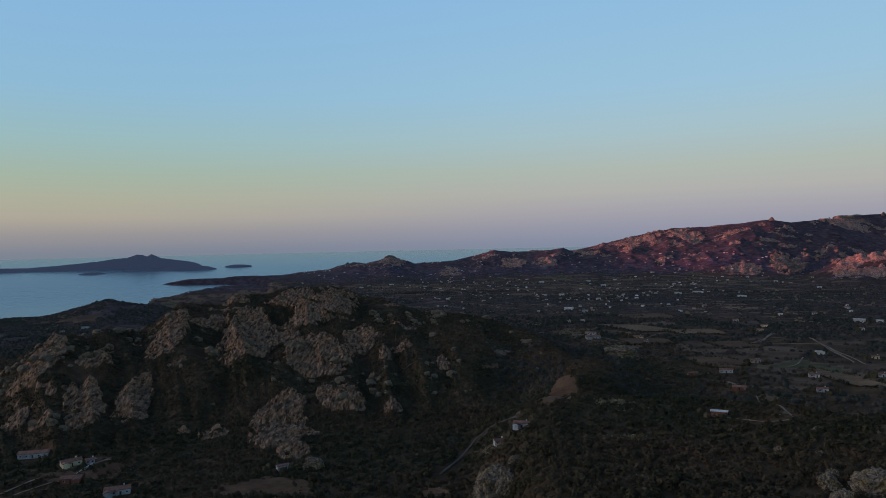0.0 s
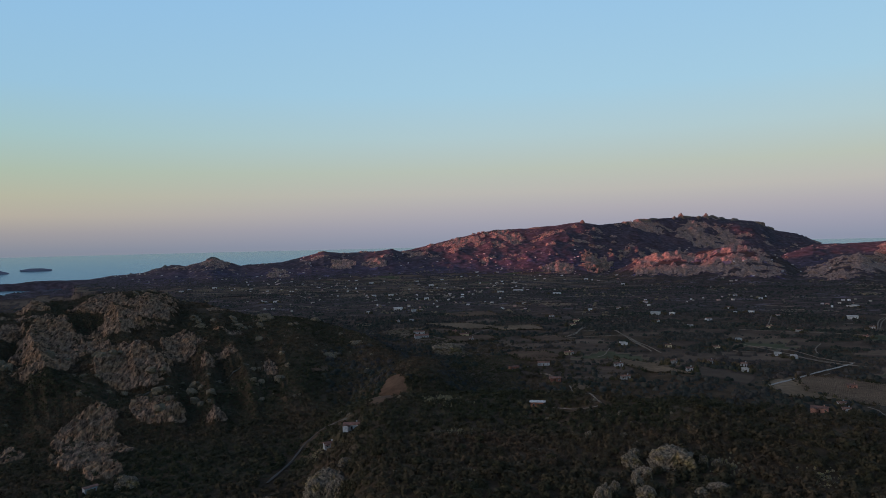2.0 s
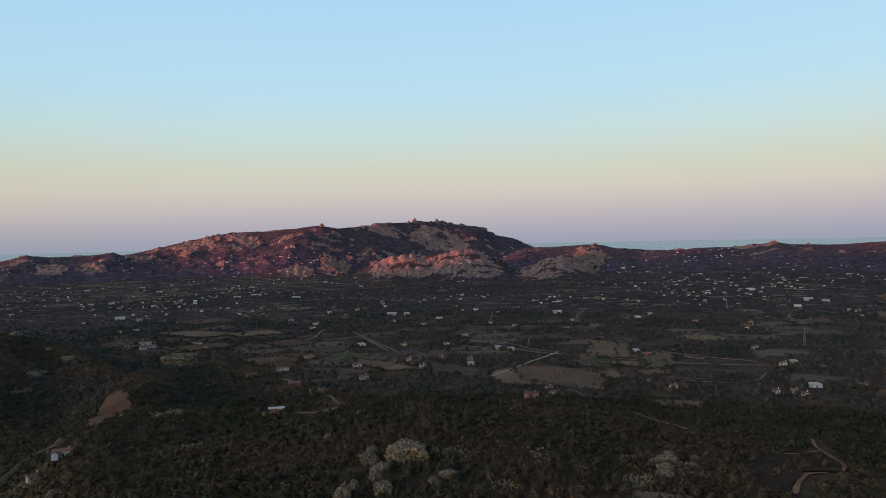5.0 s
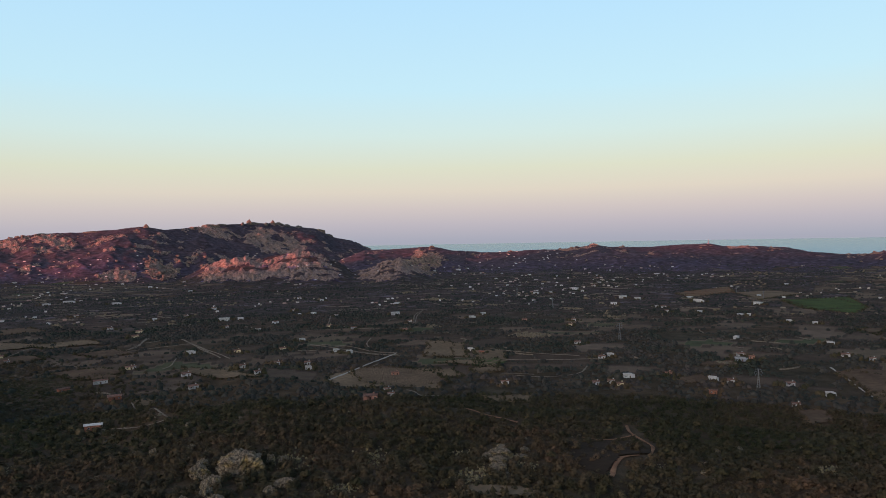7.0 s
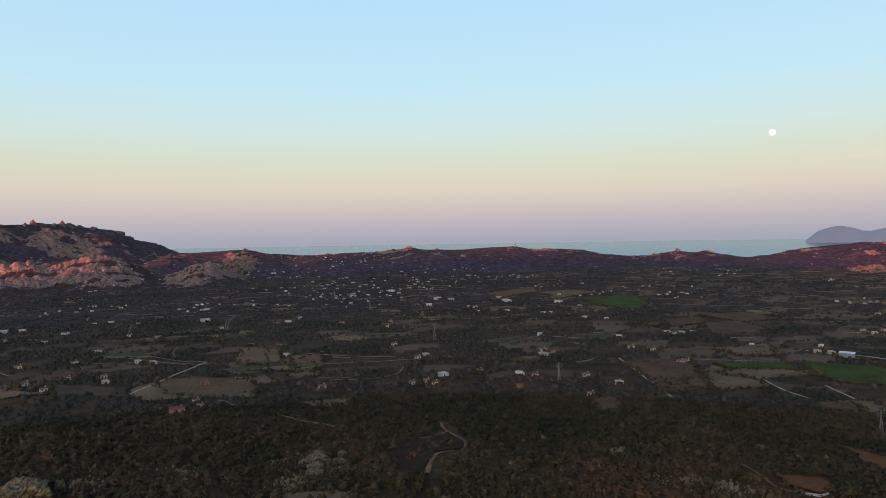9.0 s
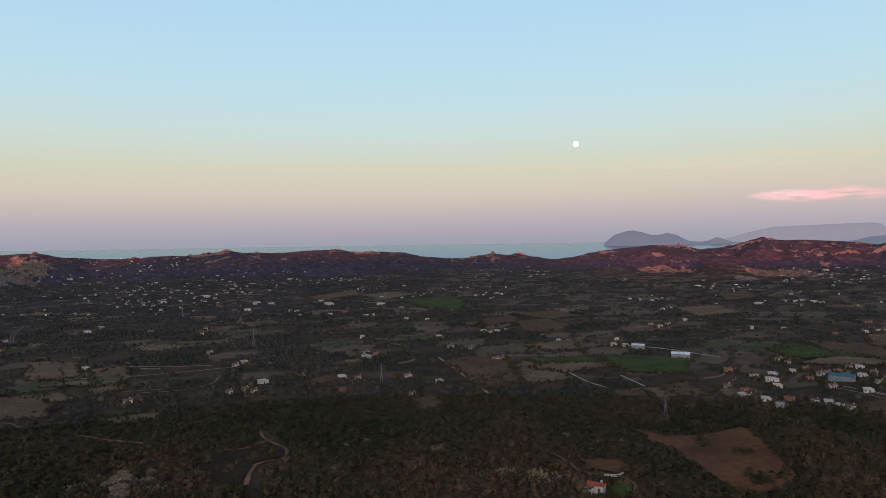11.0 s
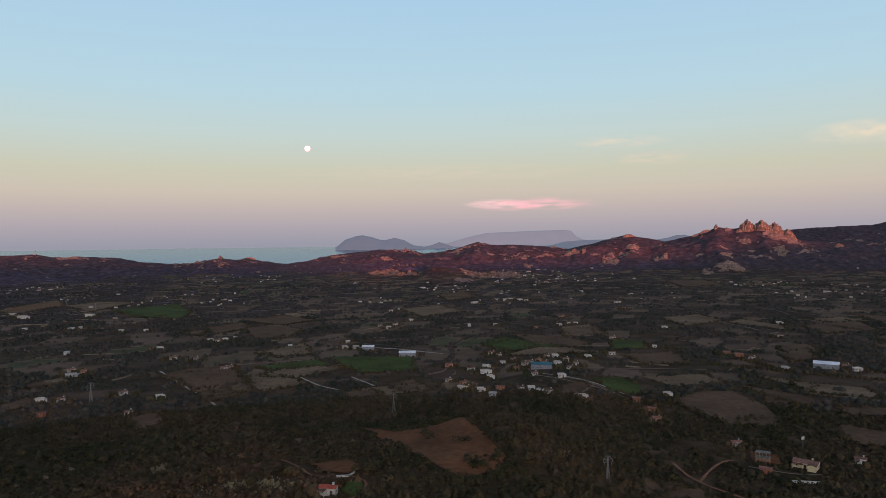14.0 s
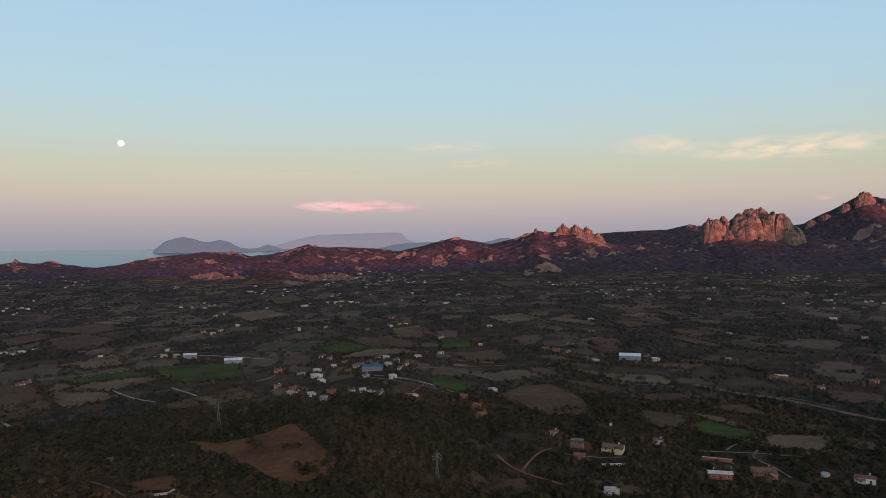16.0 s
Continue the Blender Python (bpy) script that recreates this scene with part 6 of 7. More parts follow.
# great crags: bearing, distance, breadth, top and foot as height angles
CRAGS = [(122.75, 3270, 100, 1.40, -0.1), (123.7, 3268, 120, 1.42, -0.1), (124.6, 3262, 100, 1.15, -0.2), (125.4, 3255, 80, 0.7, -0.3), (122.1, 3250, 55, 0.8, -0.2), (121.9, 3215, 70, 0.1, -0.5), (134.2, 3240, 200, 2.1, -0.5),
         (136.6, 3275, 330, 2.35, -0.5), (136.4, 3262, 170, 2.6, -0.4), (138.4, 3240, 210, 2.1, -0.5), (139.4, 3215, 130, 1.1, -0.6), (135.2, 3190, 120, 0.7, -0.7), (137.4, 3180, 150, 0.6, -0.7), (144.0, 4200, 120, 3.3, 2.2),
         (142.9, 4210, 110, 2.75, 1.6), (145.4, 4200, 130, 2.85, 1.8), (141.6, 4200, 90, 1.9, 0.9), (140.7, 4190, 80, 1.4, 0.5), (128.6, 3180, 45, -0.4, -0.9)]
LOW = [(60.3, 3190, 50, 14, -0.72), (47.2, 3190, 46, 14, -0.68), (81.5, 3190, 70, 16, -1.25), (83.6, 3190, 60, 14, -1.35), (-4.3, 3230, 90, 18, -1.05), (-7.8, 3230, 70, 10, -1.35), (4.2, 3230, 60, 10, -0.62), (114.0, 3260, 70, 16, 0.1), (110.5, 3000, 60, 16, -0.9)]
for k, (az, r, w, h, foot) in enumerate(TORS + SOUTH_TORS + LOW):
    r = r or float(mountain_distance(az)) - 10
    b = bearing(az) * r
    low = EYE + r * math.tan(radians(foot))
    crag(b.x, b.y, min(low, ground_z(b.x, b.y) - 0.2 * h), w, w * (0.3 if w > 45 else 0.6), h * 1.2, -az + 40 * (k % 3), k, "craggy granite tor on the mountain skyline", "skyline tors")
for k, (az, r, w, top, foot) in enumerate(CRAGS):
    b = bearing(az) * r
    low = r * math.tan(radians(foot))
    rise = r * math.tan(radians(top)) - low
    crag(b.x, b.y, EYE + low, w * 0.95, w * 0.75, rise, -az, k, "massive fluted granite crag glowing pink on the ridge", "great crags", az < 126)

rng = np.random.default_rng(5)
small_rocks = [rock_shape(20 + s, 2, 1.3) for s in range(6)]
far_stone_shapes = [rock_shape(30 + s, 1, 1.3) for s in range(6)]


def stones(name, label, n, az0, az1, r0, r1, smin, smax, test):
    az = np.radians(rng.uniform(az0, az1, n))
    r = np.sqrt(rng.uniform(r0 * r0, r1 * r1, n))
    x, y = r * np.sin(az), r * np.cos(az)
    z, rk = height(x, y)
    ok = test(x, y, z, rk, np.degrees(az), r)
    x, y, z = x[ok], y[ok], z[ok]
    s = smin + (smax - smin) * rng.random(len(x)) ** 2.5
    mesh = scatter(name, small_rocks if r0 < 1100 else far_stone_shapes, x, y, z + 0.1 * s, s * 0.5, s * 0.42, rng)
    mesh.materials.append(PALE_GRANITE if r0 > 2000 else GRANITE)
    return tagged(new(name, mesh), label, "rocks", kind="stuff")


def hill_test(x, y, z, rk, az, r):
    return (z > 72) & (fbm(x, y, 70, 3, 33) + 0.5 * fbm(x, y, 200, 2, 34) > 0.10) & (rng.random(len(x)) < np.where(az < 0, 1.0, 0.25))


stones("boulder_field", "loose granite boulders strewn over the rocky hill", 2600, -36, 8, 500, 1050, 1.5, 11, hill_test)
stones("brow_stones", "small granite stones half buried in the scrub", 1300, 3, 112, 255, 620, 0.8, 4.2, lambda x, y, z, rk, az, r: (fbm(x, y, 60, 3, 35) > 0.22) & (z > 80))
stones("mountain_boulders", "far granite blocks and slabs on the mountain slopes", 52000, -12, 150, 2500, 4250, 3, 13, lambda x, y, z, rk, az, r: (z > 82) & (rng.random(len(x)) < np.clip(rk - 0.1, 0.03, 1)))
stones("shelf_blocks", "broken pale granite blocks below the mountain", 6500, 25, 48, 2560, 3050, 4, 17, lambda x, y, z, rk, az, r: rk > 0.3)
stones("shelf_blocks", "broken granite blocks on the sunlit foothill", 3000, 90, 107, 2360, 2850, 4, 15, lambda x, y, z, rk, az, r: rk > 0.3)
stones("plain_outcrops", "low pale granite outcrops among the groves of the plain", 16000, -8, 80, 1150, 2700, 2, 9, lambda x, y, z, rk, az, r: (z < 100) & (fbm(x, y, 130, 3, 36) + 0.6 * fbm(x, y, 35, 2, 37) > 0.42))

# outcrops that break through the plain
PLAIN_OUTCROPS = [(1107, 1005, 19), (1042, 874, 18), (1069, 831, 11), (1342, 1178, 12), (754, 526, 15), (1194, 1192, 14), (757, 699, 8), (203, 791, 16), (142, 1117, 8), (89, 773, 4), (-95, 2237, 36), (-198, 2203, 27), (1106, 1020, 18), (57, 725, 6), (742, 526, 15), (998, 540, 12), (1086, 659, 10), (1117, 929, 18), (760, 517, 7), (686, 251, 6), (1483, -136, 12)]
for ox, oy, ow in PLAIN_OUTCROPS:
    n = 70
    px_, py_ = ox + brng.normal(0, 0.5, n) * ow, oy + brng.normal(0, 0.7, n) * ow
    pz_, _ = height(px_, py_)
    ps_ = brng.uniform(1.5, 6.5, n)
    mesh = scatter("plain_outcrop", far_stone_shapes, px_, py_, pz_ + 0.1 * ps_, 0.5 * ps_, 0.3 * ps_, brng)
    mesh.materials.append(GRANITE)
    tagged(new("plain_outcrop", mesh), "low pale granite outcrop breaking through the scrub", "rocks", kind="stuff")


# drystone walls and dry banks between the plots, too many to tell apart
def banks(n, r0, r1, long0, long1):
    az, r = np.radians(brng.uniform(-10, 148, n)), np.sqrt(brng.uniform(r0 * r0, r1 * r1, n))
    x, y = r * np.sin(az), r * np.cos(az)
    z, _ = height(x, y)
    ok = (z > 52) & (z < 92) & (fbm(x, y, 260, 3, 66) > -0.12)
    x, y = x[ok], y[ok]
    turn, half, bend = brng.uniform(0, 6.283, len(x)), brng.uniform(long0, long1, len(x)) / 2, brng.normal(0, 0.25, len(x))
    k = np.linspace(-1, 1, 7)[None]
    a = turn[:, None] + bend[:, None] * k
    px, py = x[:, None] + half[:, None] * k * np.cos(a), y[:, None] + half[:, None] * k * np.sin(a)
    wide, tall = brng.uniform(0.35, 0.8, len(x))[:, None] * (1 if r0 > 1200 else 0.7), brng.uniform(0.5, 1.1, len(x))[:, None]
    V = []
    for side, up in ((-1, -0.3), (0, 1.0), (1, -0.3)):
        qx, qy = px - np.sin(a) * wide * side, py + np.cos(a) * wide * side
        qz, _ = height(qx, qy)
        V.append(np.stack([qx, qy, qz + up * tall + 0.4], -1))
    V = np.stack(V, 2)
    base = (np.arange(len(x)) * 21)[:, None, None]
    i, j = np.meshgrid(np.arange(6), np.arange(2), indexing="ij")
    o = (i * 3 + j).ravel()[None]
    T = np.stack([np.stack([o, o + 3, o + 4], -1), np.stack([o, o + 4, o + 1], -1)], 2).reshape(1, -1, 3)
    mesh = tri_mesh("drystone_walls", V.reshape(-1, 3), (T + base).reshape(-1, 3))
    mesh.materials.append(DRYSTONE)
    tagged(new("drystone_walls", mesh), "pale drystone walls and dry grass banks between the fields", "walls", kind="stuff")


banks(300, 620, 1250, 10, 40)
banks(1500, 1250, 2700, 18, 80)


# ---- vegetation ----
def clear_of(x, y, grow=1.0):
    """True where no plot, road, house or rock stands."""
    ok = np.ones(x.shape, bool)
    for kind, poly in PLOTS:
        ok &= ~inside(x, y, poly) | ((kind == "dark") & (lattice(np.floor(x * 2), np.floor(y * 2), 3) < 0.35)) | ((kind != "green") & (fbm(x, y, 22, 2, 66) > (0.62 if kind == "red" else 0.42)))
    for kind, width, line in ROADS:
        ok &= ~cover_path(x, y, line, width * 0.5 + 2.0 * grow)
    for hx, hy, w, turn, style in HOUSES:
        ok &= np.hypot(x - hx, y - hy) > 0.5 * w + 1.6 * grow
    for rx, ry, w, h, turn in NEAR_ROCKS:
        k = 0.28 * w / math.hypot(rx, ry)
        ok &= np.hypot(x - rx * (1 + k), y - ry * (1 + k)) > 0.47 * w
    return ok


vrng = np.random.default_rng(11)
fine_bush = [spray_template(vrng, 34, 0.115) for _ in range(14)]


def mound_template(rng, rings):
    """An uneven leafy mound for the distance: an apex over one or two rings."""
    verts, tris = [(rng.normal() * 0.08, rng.normal() * 0.08, rng.uniform(0.68, 0.85))], []
    for k in range(rings):
        rad, z = (0.5, -0.1) if rings == 1 else ((0.40, 0.56), (0.52, -0.1))[k]
        for i in range(5):
            a = 1.2566 * i + rng.normal() * 0.2 + 0.6 * k
            verts.append((rad * rng.uniform(0.7, 1.25) * math.cos(a), rad * rng.uniform(0.7, 1.25) * math.sin(a), z + rng.normal() * 0.07))
    for i in range(5):
        j = (i + 1) % 5
        tris.append((0, 1 + i, 1 + j))
        if rings == 2:
            tris += [(1 + i, 6 + i, 1 + j), (1 + j, 6 + i, 6 + j)]
    return np.array(verts), np.array(tris)


sparse = [mound_template(vrng, 2) for _ in range(12)]
faint = [mound_template(vrng, 1) for _ in range(12)]
lrng = np.random.default_rng(29)
leafy = [spray_template(lrng, 15, 0.16) for _ in range(14)]


def bushes(name, label, n, az0, az1, r0, r1, smin, smax, templates, test, tall=0.8):
    az = np.radians(vrng.uniform(az0, az1, n))
    r = np.sqrt(vrng.uniform(r0 * r0, r1 * r1, n))
    x, y = r * np.sin(az), r * np.cos(az)
    z, rk = height(x, y)
    ok = test(x, y, z, np.degrees(az), r) & clear_of(x, y)
    ok &= (rk < 0.5) | (vrng.random(n) < 0.06)
    x, y, z = x[ok], y[ok], z[ok]
    s = smin + (smax - smin) * vrng.random(len(x)) ** 1.6
    mesh = scatter(name, templates, x, y, z - 0.1, s, s * tall * vrng.uniform(0.8, 1.25, len(x)), vrng)
    smooth(mesh)
    mesh.materials.append(LEAF if r1 < 1200 else LEAF_HAZED)
    return tagged(new(name, mesh), label, "scrub", kind="stuff")


def thick(x, y, z, az, r):
    """Dense maquis with thin patches and, on the rocky hill, bare ground."""
    n = fbm(x, y, 75, 3, 44) + 0.4 * fbm(x, y, 22, 2, 45)
    return n > np.where((az < 4) & (z > 90), -0.62, -0.85) - 0.25 * ((az < 6) & (z < 75))


def hill_scrub(x, y, z, az, r):
    """The maquis of the rocky hill, thinning out towards the farmed plain."""
    return thick(x, y, z, az, r) & (lattice(np.floor(x * 2), np.floor(y * 2), 4) < sstep(30, 9, az + 0.03 * (r - 640) + 8 * fbm(x, y, 120, 2, 46)))


bushes("scrub_near", "dense dark green and brown evergreen scrub", 12500, -36, 148, 262, 374, 2.0, 6.4, fine_bush, thick, 0.72)
bushes("undergrowth", "low brown and olive undergrowth between the bushes", 15000, -36, 148, 262, 420, 1.0, 2.4, faint, thick, 0.45)
bushes("scrub_brow", "dense dark evergreen scrub on the brow", 28000, -36, 148, 366, 570, 1.9, 6.0, leafy, thick, 0.66)
bushes("scrub_hill", "dark scrub between bare rocks on the hill", 30000, -36, 32, 545, 1050, 2.2, 6.0, leafy, hill_scrub, 0.5)
bushes("hill_undergrowth", "low brown and olive undergrowth between the rocks", 52000, -36, 20, 420, 1000, 1.8, 4.4, faint, hill_scrub, 0.45)


def hedge(x, y, z, az, r):
    use, edge = land_use(x, y, r, az)
    woods = fbm(x, y, 160, 3, 52) + 0.5 * fbm(x, y, 45, 2, 53) > -0.24 + 0.06 * (r < 1250) - 0.16 * sstep(112, 124, az)
    pick = lattice(np.floor(x * 3), np.floor(y * 3), 9)
    return ((edge < np.where(r < 1250, 4.0, 6.5)) | (woods & (use == 0) & (pick < np.where(r < 1250, 0.95, 0.75))) | (pick < 0.012)) & (z < np.where(az < -12, 140, 92)) & (z > 20) & ((az > 4) | (r > 1040))


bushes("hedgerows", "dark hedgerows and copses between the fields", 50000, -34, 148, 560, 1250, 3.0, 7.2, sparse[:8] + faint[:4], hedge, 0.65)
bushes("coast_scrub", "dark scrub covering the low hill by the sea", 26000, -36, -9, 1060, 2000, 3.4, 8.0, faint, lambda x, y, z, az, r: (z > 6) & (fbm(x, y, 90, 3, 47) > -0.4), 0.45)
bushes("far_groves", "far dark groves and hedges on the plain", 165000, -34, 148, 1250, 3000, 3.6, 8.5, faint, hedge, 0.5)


# single trees that stand out in the foreground
hx_, hy_ = [], []
for kind, poly in PLOTS:
    if kind in ("red", "dark"):
        continue
    for (x0, y0), (x1, y1) in zip(poly, poly[1:] + poly[:1]):
        n = int(math.hypot(x1 - x0, y1 - y0) / 2.2)
        for k in range(n):
            if noise.noise(Vector((x0 + k * 0.9, y0, 0.3)) * 0.13) > -0.25:
                t = k / n
                hx_.append(x0 + (x1 - x0) * t + vrng.normal() * 1.6), hy_.append(y0 + (y1 - y0) * t + vrng.normal() * 1.6)
for line in HEDGE_LINES:
    for (x0, y0), (x1, y1) in zip(line, line[1:]):
        n = int(math.hypot(x1 - x0, y1 - y0) / 0.8)
        for k in range(n):
            hx_.append(x0 + (x1 - x0) * k / n + vrng.normal() * 2.4), hy_.append(y0 + (y1 - y0) * k / n + vrng.normal() * 2.4)
hx_, hy_ = np.array(hx_), np.array(hy_)
hz_, _ = height(hx_, hy_)
hs = vrng.uniform(2.0, 5.0, len(hx_))
edging = scatter("field_hedges", leafy + faint, hx_, hy_, hz_ - 0.1, hs, hs * vrng.uniform(0.6, 1.1, len(hx_)), vrng)
edging.materials.append(LEAF)
tagged(new("field_hedges", edging), "dark hedges and bushes along the field edges", "hedge", kind="stuff")


def tree_mesh(seed):
    """A crown of several leafy lobes."""
    r = np.random.default_rng(seed)
    V, F, n = [], [], 0
    for k in range(6):
        v, f = bush_template(r, 1, 34, 0.17)
        a, d = 1.2566 * k, (0.0 if k == 5 else 0.24)
        v = v * (0.62 if k == 5 else r.uniform(0.42, 0.58)) + np.array([d * math.cos(a), d * math.sin(a), 0.30 if k == 5 else r.uniform(0.05, 0.22)])
        V.append(v), F.append(f + n)
        n += len(v)
    return np.concatenate(V), np.concatenate(F)


def build_tree(seed):
    r = random.Random(seed)
    root = empty("tree", 0, 0, 0)
    bm = bmesh.new()
    segs = 6
    rings = []
    for k in range(5):
        h = k * 0.11
        c = Vector((0.02 * math.sin(k * 1.4 + seed), 0.02 * math.cos(k * 1.1 + seed), h))
        rad = 0.042 * (1 - 0.16 * k)
        rings.append([bm.verts.new(c + Vector((math.cos(a * 6.283 / segs) * rad, math.sin(a * 6.283 / segs) * rad, 0))) for a in range(segs)])
    for a, b in zip(rings, rings[1:]):
        for i in range(segs):
            bm.faces.new((a[i], a[(i + 1) % segs], b[(i + 1) % segs], b[i]))
    for k in range(4):
        an = k * 1.57 + r.random()
        bar(bm, (0, 0, 0.24 + 0.05 * k), (0.30 * math.cos(an), 0.30 * math.sin(an), 0.55 + 0.1 * r.random()), 0.025)
    part("trunk", bm, BARK, root)
    v, f = tree_mesh(seed)
    v = v * np.array([1.0, 1.0, 0.78]) + np.array([0, 0, 0.24])
    mesh = tri_mesh("crown", v, f)
    mesh.materials.append(LEAF)
    crown = new("crown", mesh)
    crown.parent = root
    return tagged(root, "rounded dark evergreen oak standing in the scrub", "tree", "scrubland oaks")


tree_kinds = [build_tree(60 + k) for k in range(5)]
trng = np.random.default_rng(23)
ta, tr_ = np.radians(trng.uniform(-34, 146, 700)), np.sqrt(trng.uniform(262 ** 2, 420 ** 2, 700))
tx, ty = tr_ * np.sin(ta), tr_ * np.cos(ta)
tz, _ = height(tx, ty)
tok = np.nonzero(clear_of(tx, ty, 1.5))[0][:270]
for k, i in enumerate(tok):
    s = float(trng.uniform(3.6, 6.2))
    m = pose(tx[i], ty[i], tz[i] - 0.15, 0, 0, float(trng.uniform(0, 360))) @ Matrix.Diagonal((s, s, s * 0.9, 1))
    if k < 5:
        tree_kinds[k].matrix_basis = m
    else:
        copy_thing(tree_kinds[k % 5], m @ Matrix.Diagonal((1 / tree_kinds[k % 5].scale.x, 1 / tree_kinds[k % 5].scale.y, 1 / tree_kinds[k % 5].scale.z, 1)))
# ---- houses ----
def gable(bm, w, d, z, rise, over, thick=0.25):
    """A two-sided tiled roof with thickness and eaves."""
    x, y = w / 2 + over, d / 2 + over
    drop = over * rise / (d / 2)
    prof = [(-y, z - drop), (0, z + rise), (y, z - drop)]
    rows = []
    for sx in (-x, x):
        rows.append([bm.verts.new((sx, py, pz)) for py, pz in prof] + [bm.verts.new((sx, py, pz + thick)) for py, pz in prof])
    a, b = rows
    for quad in ((0, 1), (1, 2)):
        i, j = quad
        bm.faces.new((a[i], a[j], b[j], b[i]))
        bm.faces.new((a[i + 3], b[i + 3], b[j + 3], a[j + 3]))
        bm.faces.new((a[i], a[i + 3], a[j + 3], a[j]))
        bm.faces.new((b[i], b[j], b[j + 3], b[i + 3]))
    for i in (0, 2):
        bm.faces.new((a[i], b[i], b[i + 3], a[i + 3]))


def gable_wall(bm, w, d, h, rise):
    x, y = w / 2, d / 2
    rows = [[bm.verts.new((sx, py, pz)) for py, pz in ((-y, -1.2), (y, -1.2), (y, h), (0, h + rise), (-y, h))] for sx in (-x, x)]
    a, b = rows
    bm.faces.new(a[::-1])
    bm.faces.new(b)
    for i in range(5):
        j = (i + 1) % 5
        bm.faces.new((a[i], a[j], b[j], b[i]))


def window(root, x, y, z, w, h, face):
    """A window: frame, pane and sill, on the wall that faces -y (face 0) or +x, -x."""
    def put(a0, a1, z0, z1, o0, o1):
        if face == 0:
            return boxes((x + a0, y - o1, z + z0, x + a1, y - o0, z + z1))
        s = face
        lo, hi = sorted((x + s * o0, x + s * o1))
        return boxes((lo, y + a0, z + z0, hi, y + a1, z + z1))
    fr = part("window", put(-w / 2, w / 2, 0, h, 0.003, 0.06), CONCRETE, root)
    part("pane", put(-w / 2 + 0.1, w / 2 - 0.1, 0.1, h - 0.1, 0.063, 0.08), PANE, fr)


STYLE = {"w": ("w", "white-plastered villa with a red clay tile roof", "villa"), "y": ("y", "cream-plastered villa with a clay tile roof", "villa"),
         "s": ("s", "salmon-plastered house with a clay tile roof", "house"), "r": ("r", "red-walled house with a terracotta roof", "house"),
         "f": ("w", "white flat-roofed country house", "house"), "v": ("g", "pale blue-grey two-storey house with flat roof", "house"),
         "l": ("w", "long low white house with a tiled roof", "house"), "b": ("r", "long red-walled barn with a pale roof", "barn"),
         "h": ("g", "long grey hall with a pale metal roof", "hall"), "t": ("g", "workshop hall with a teal sheet roof", "hall"),
         "ruin": ("s", "half-built house of bare brick and grey concrete slabs", "building shell")}


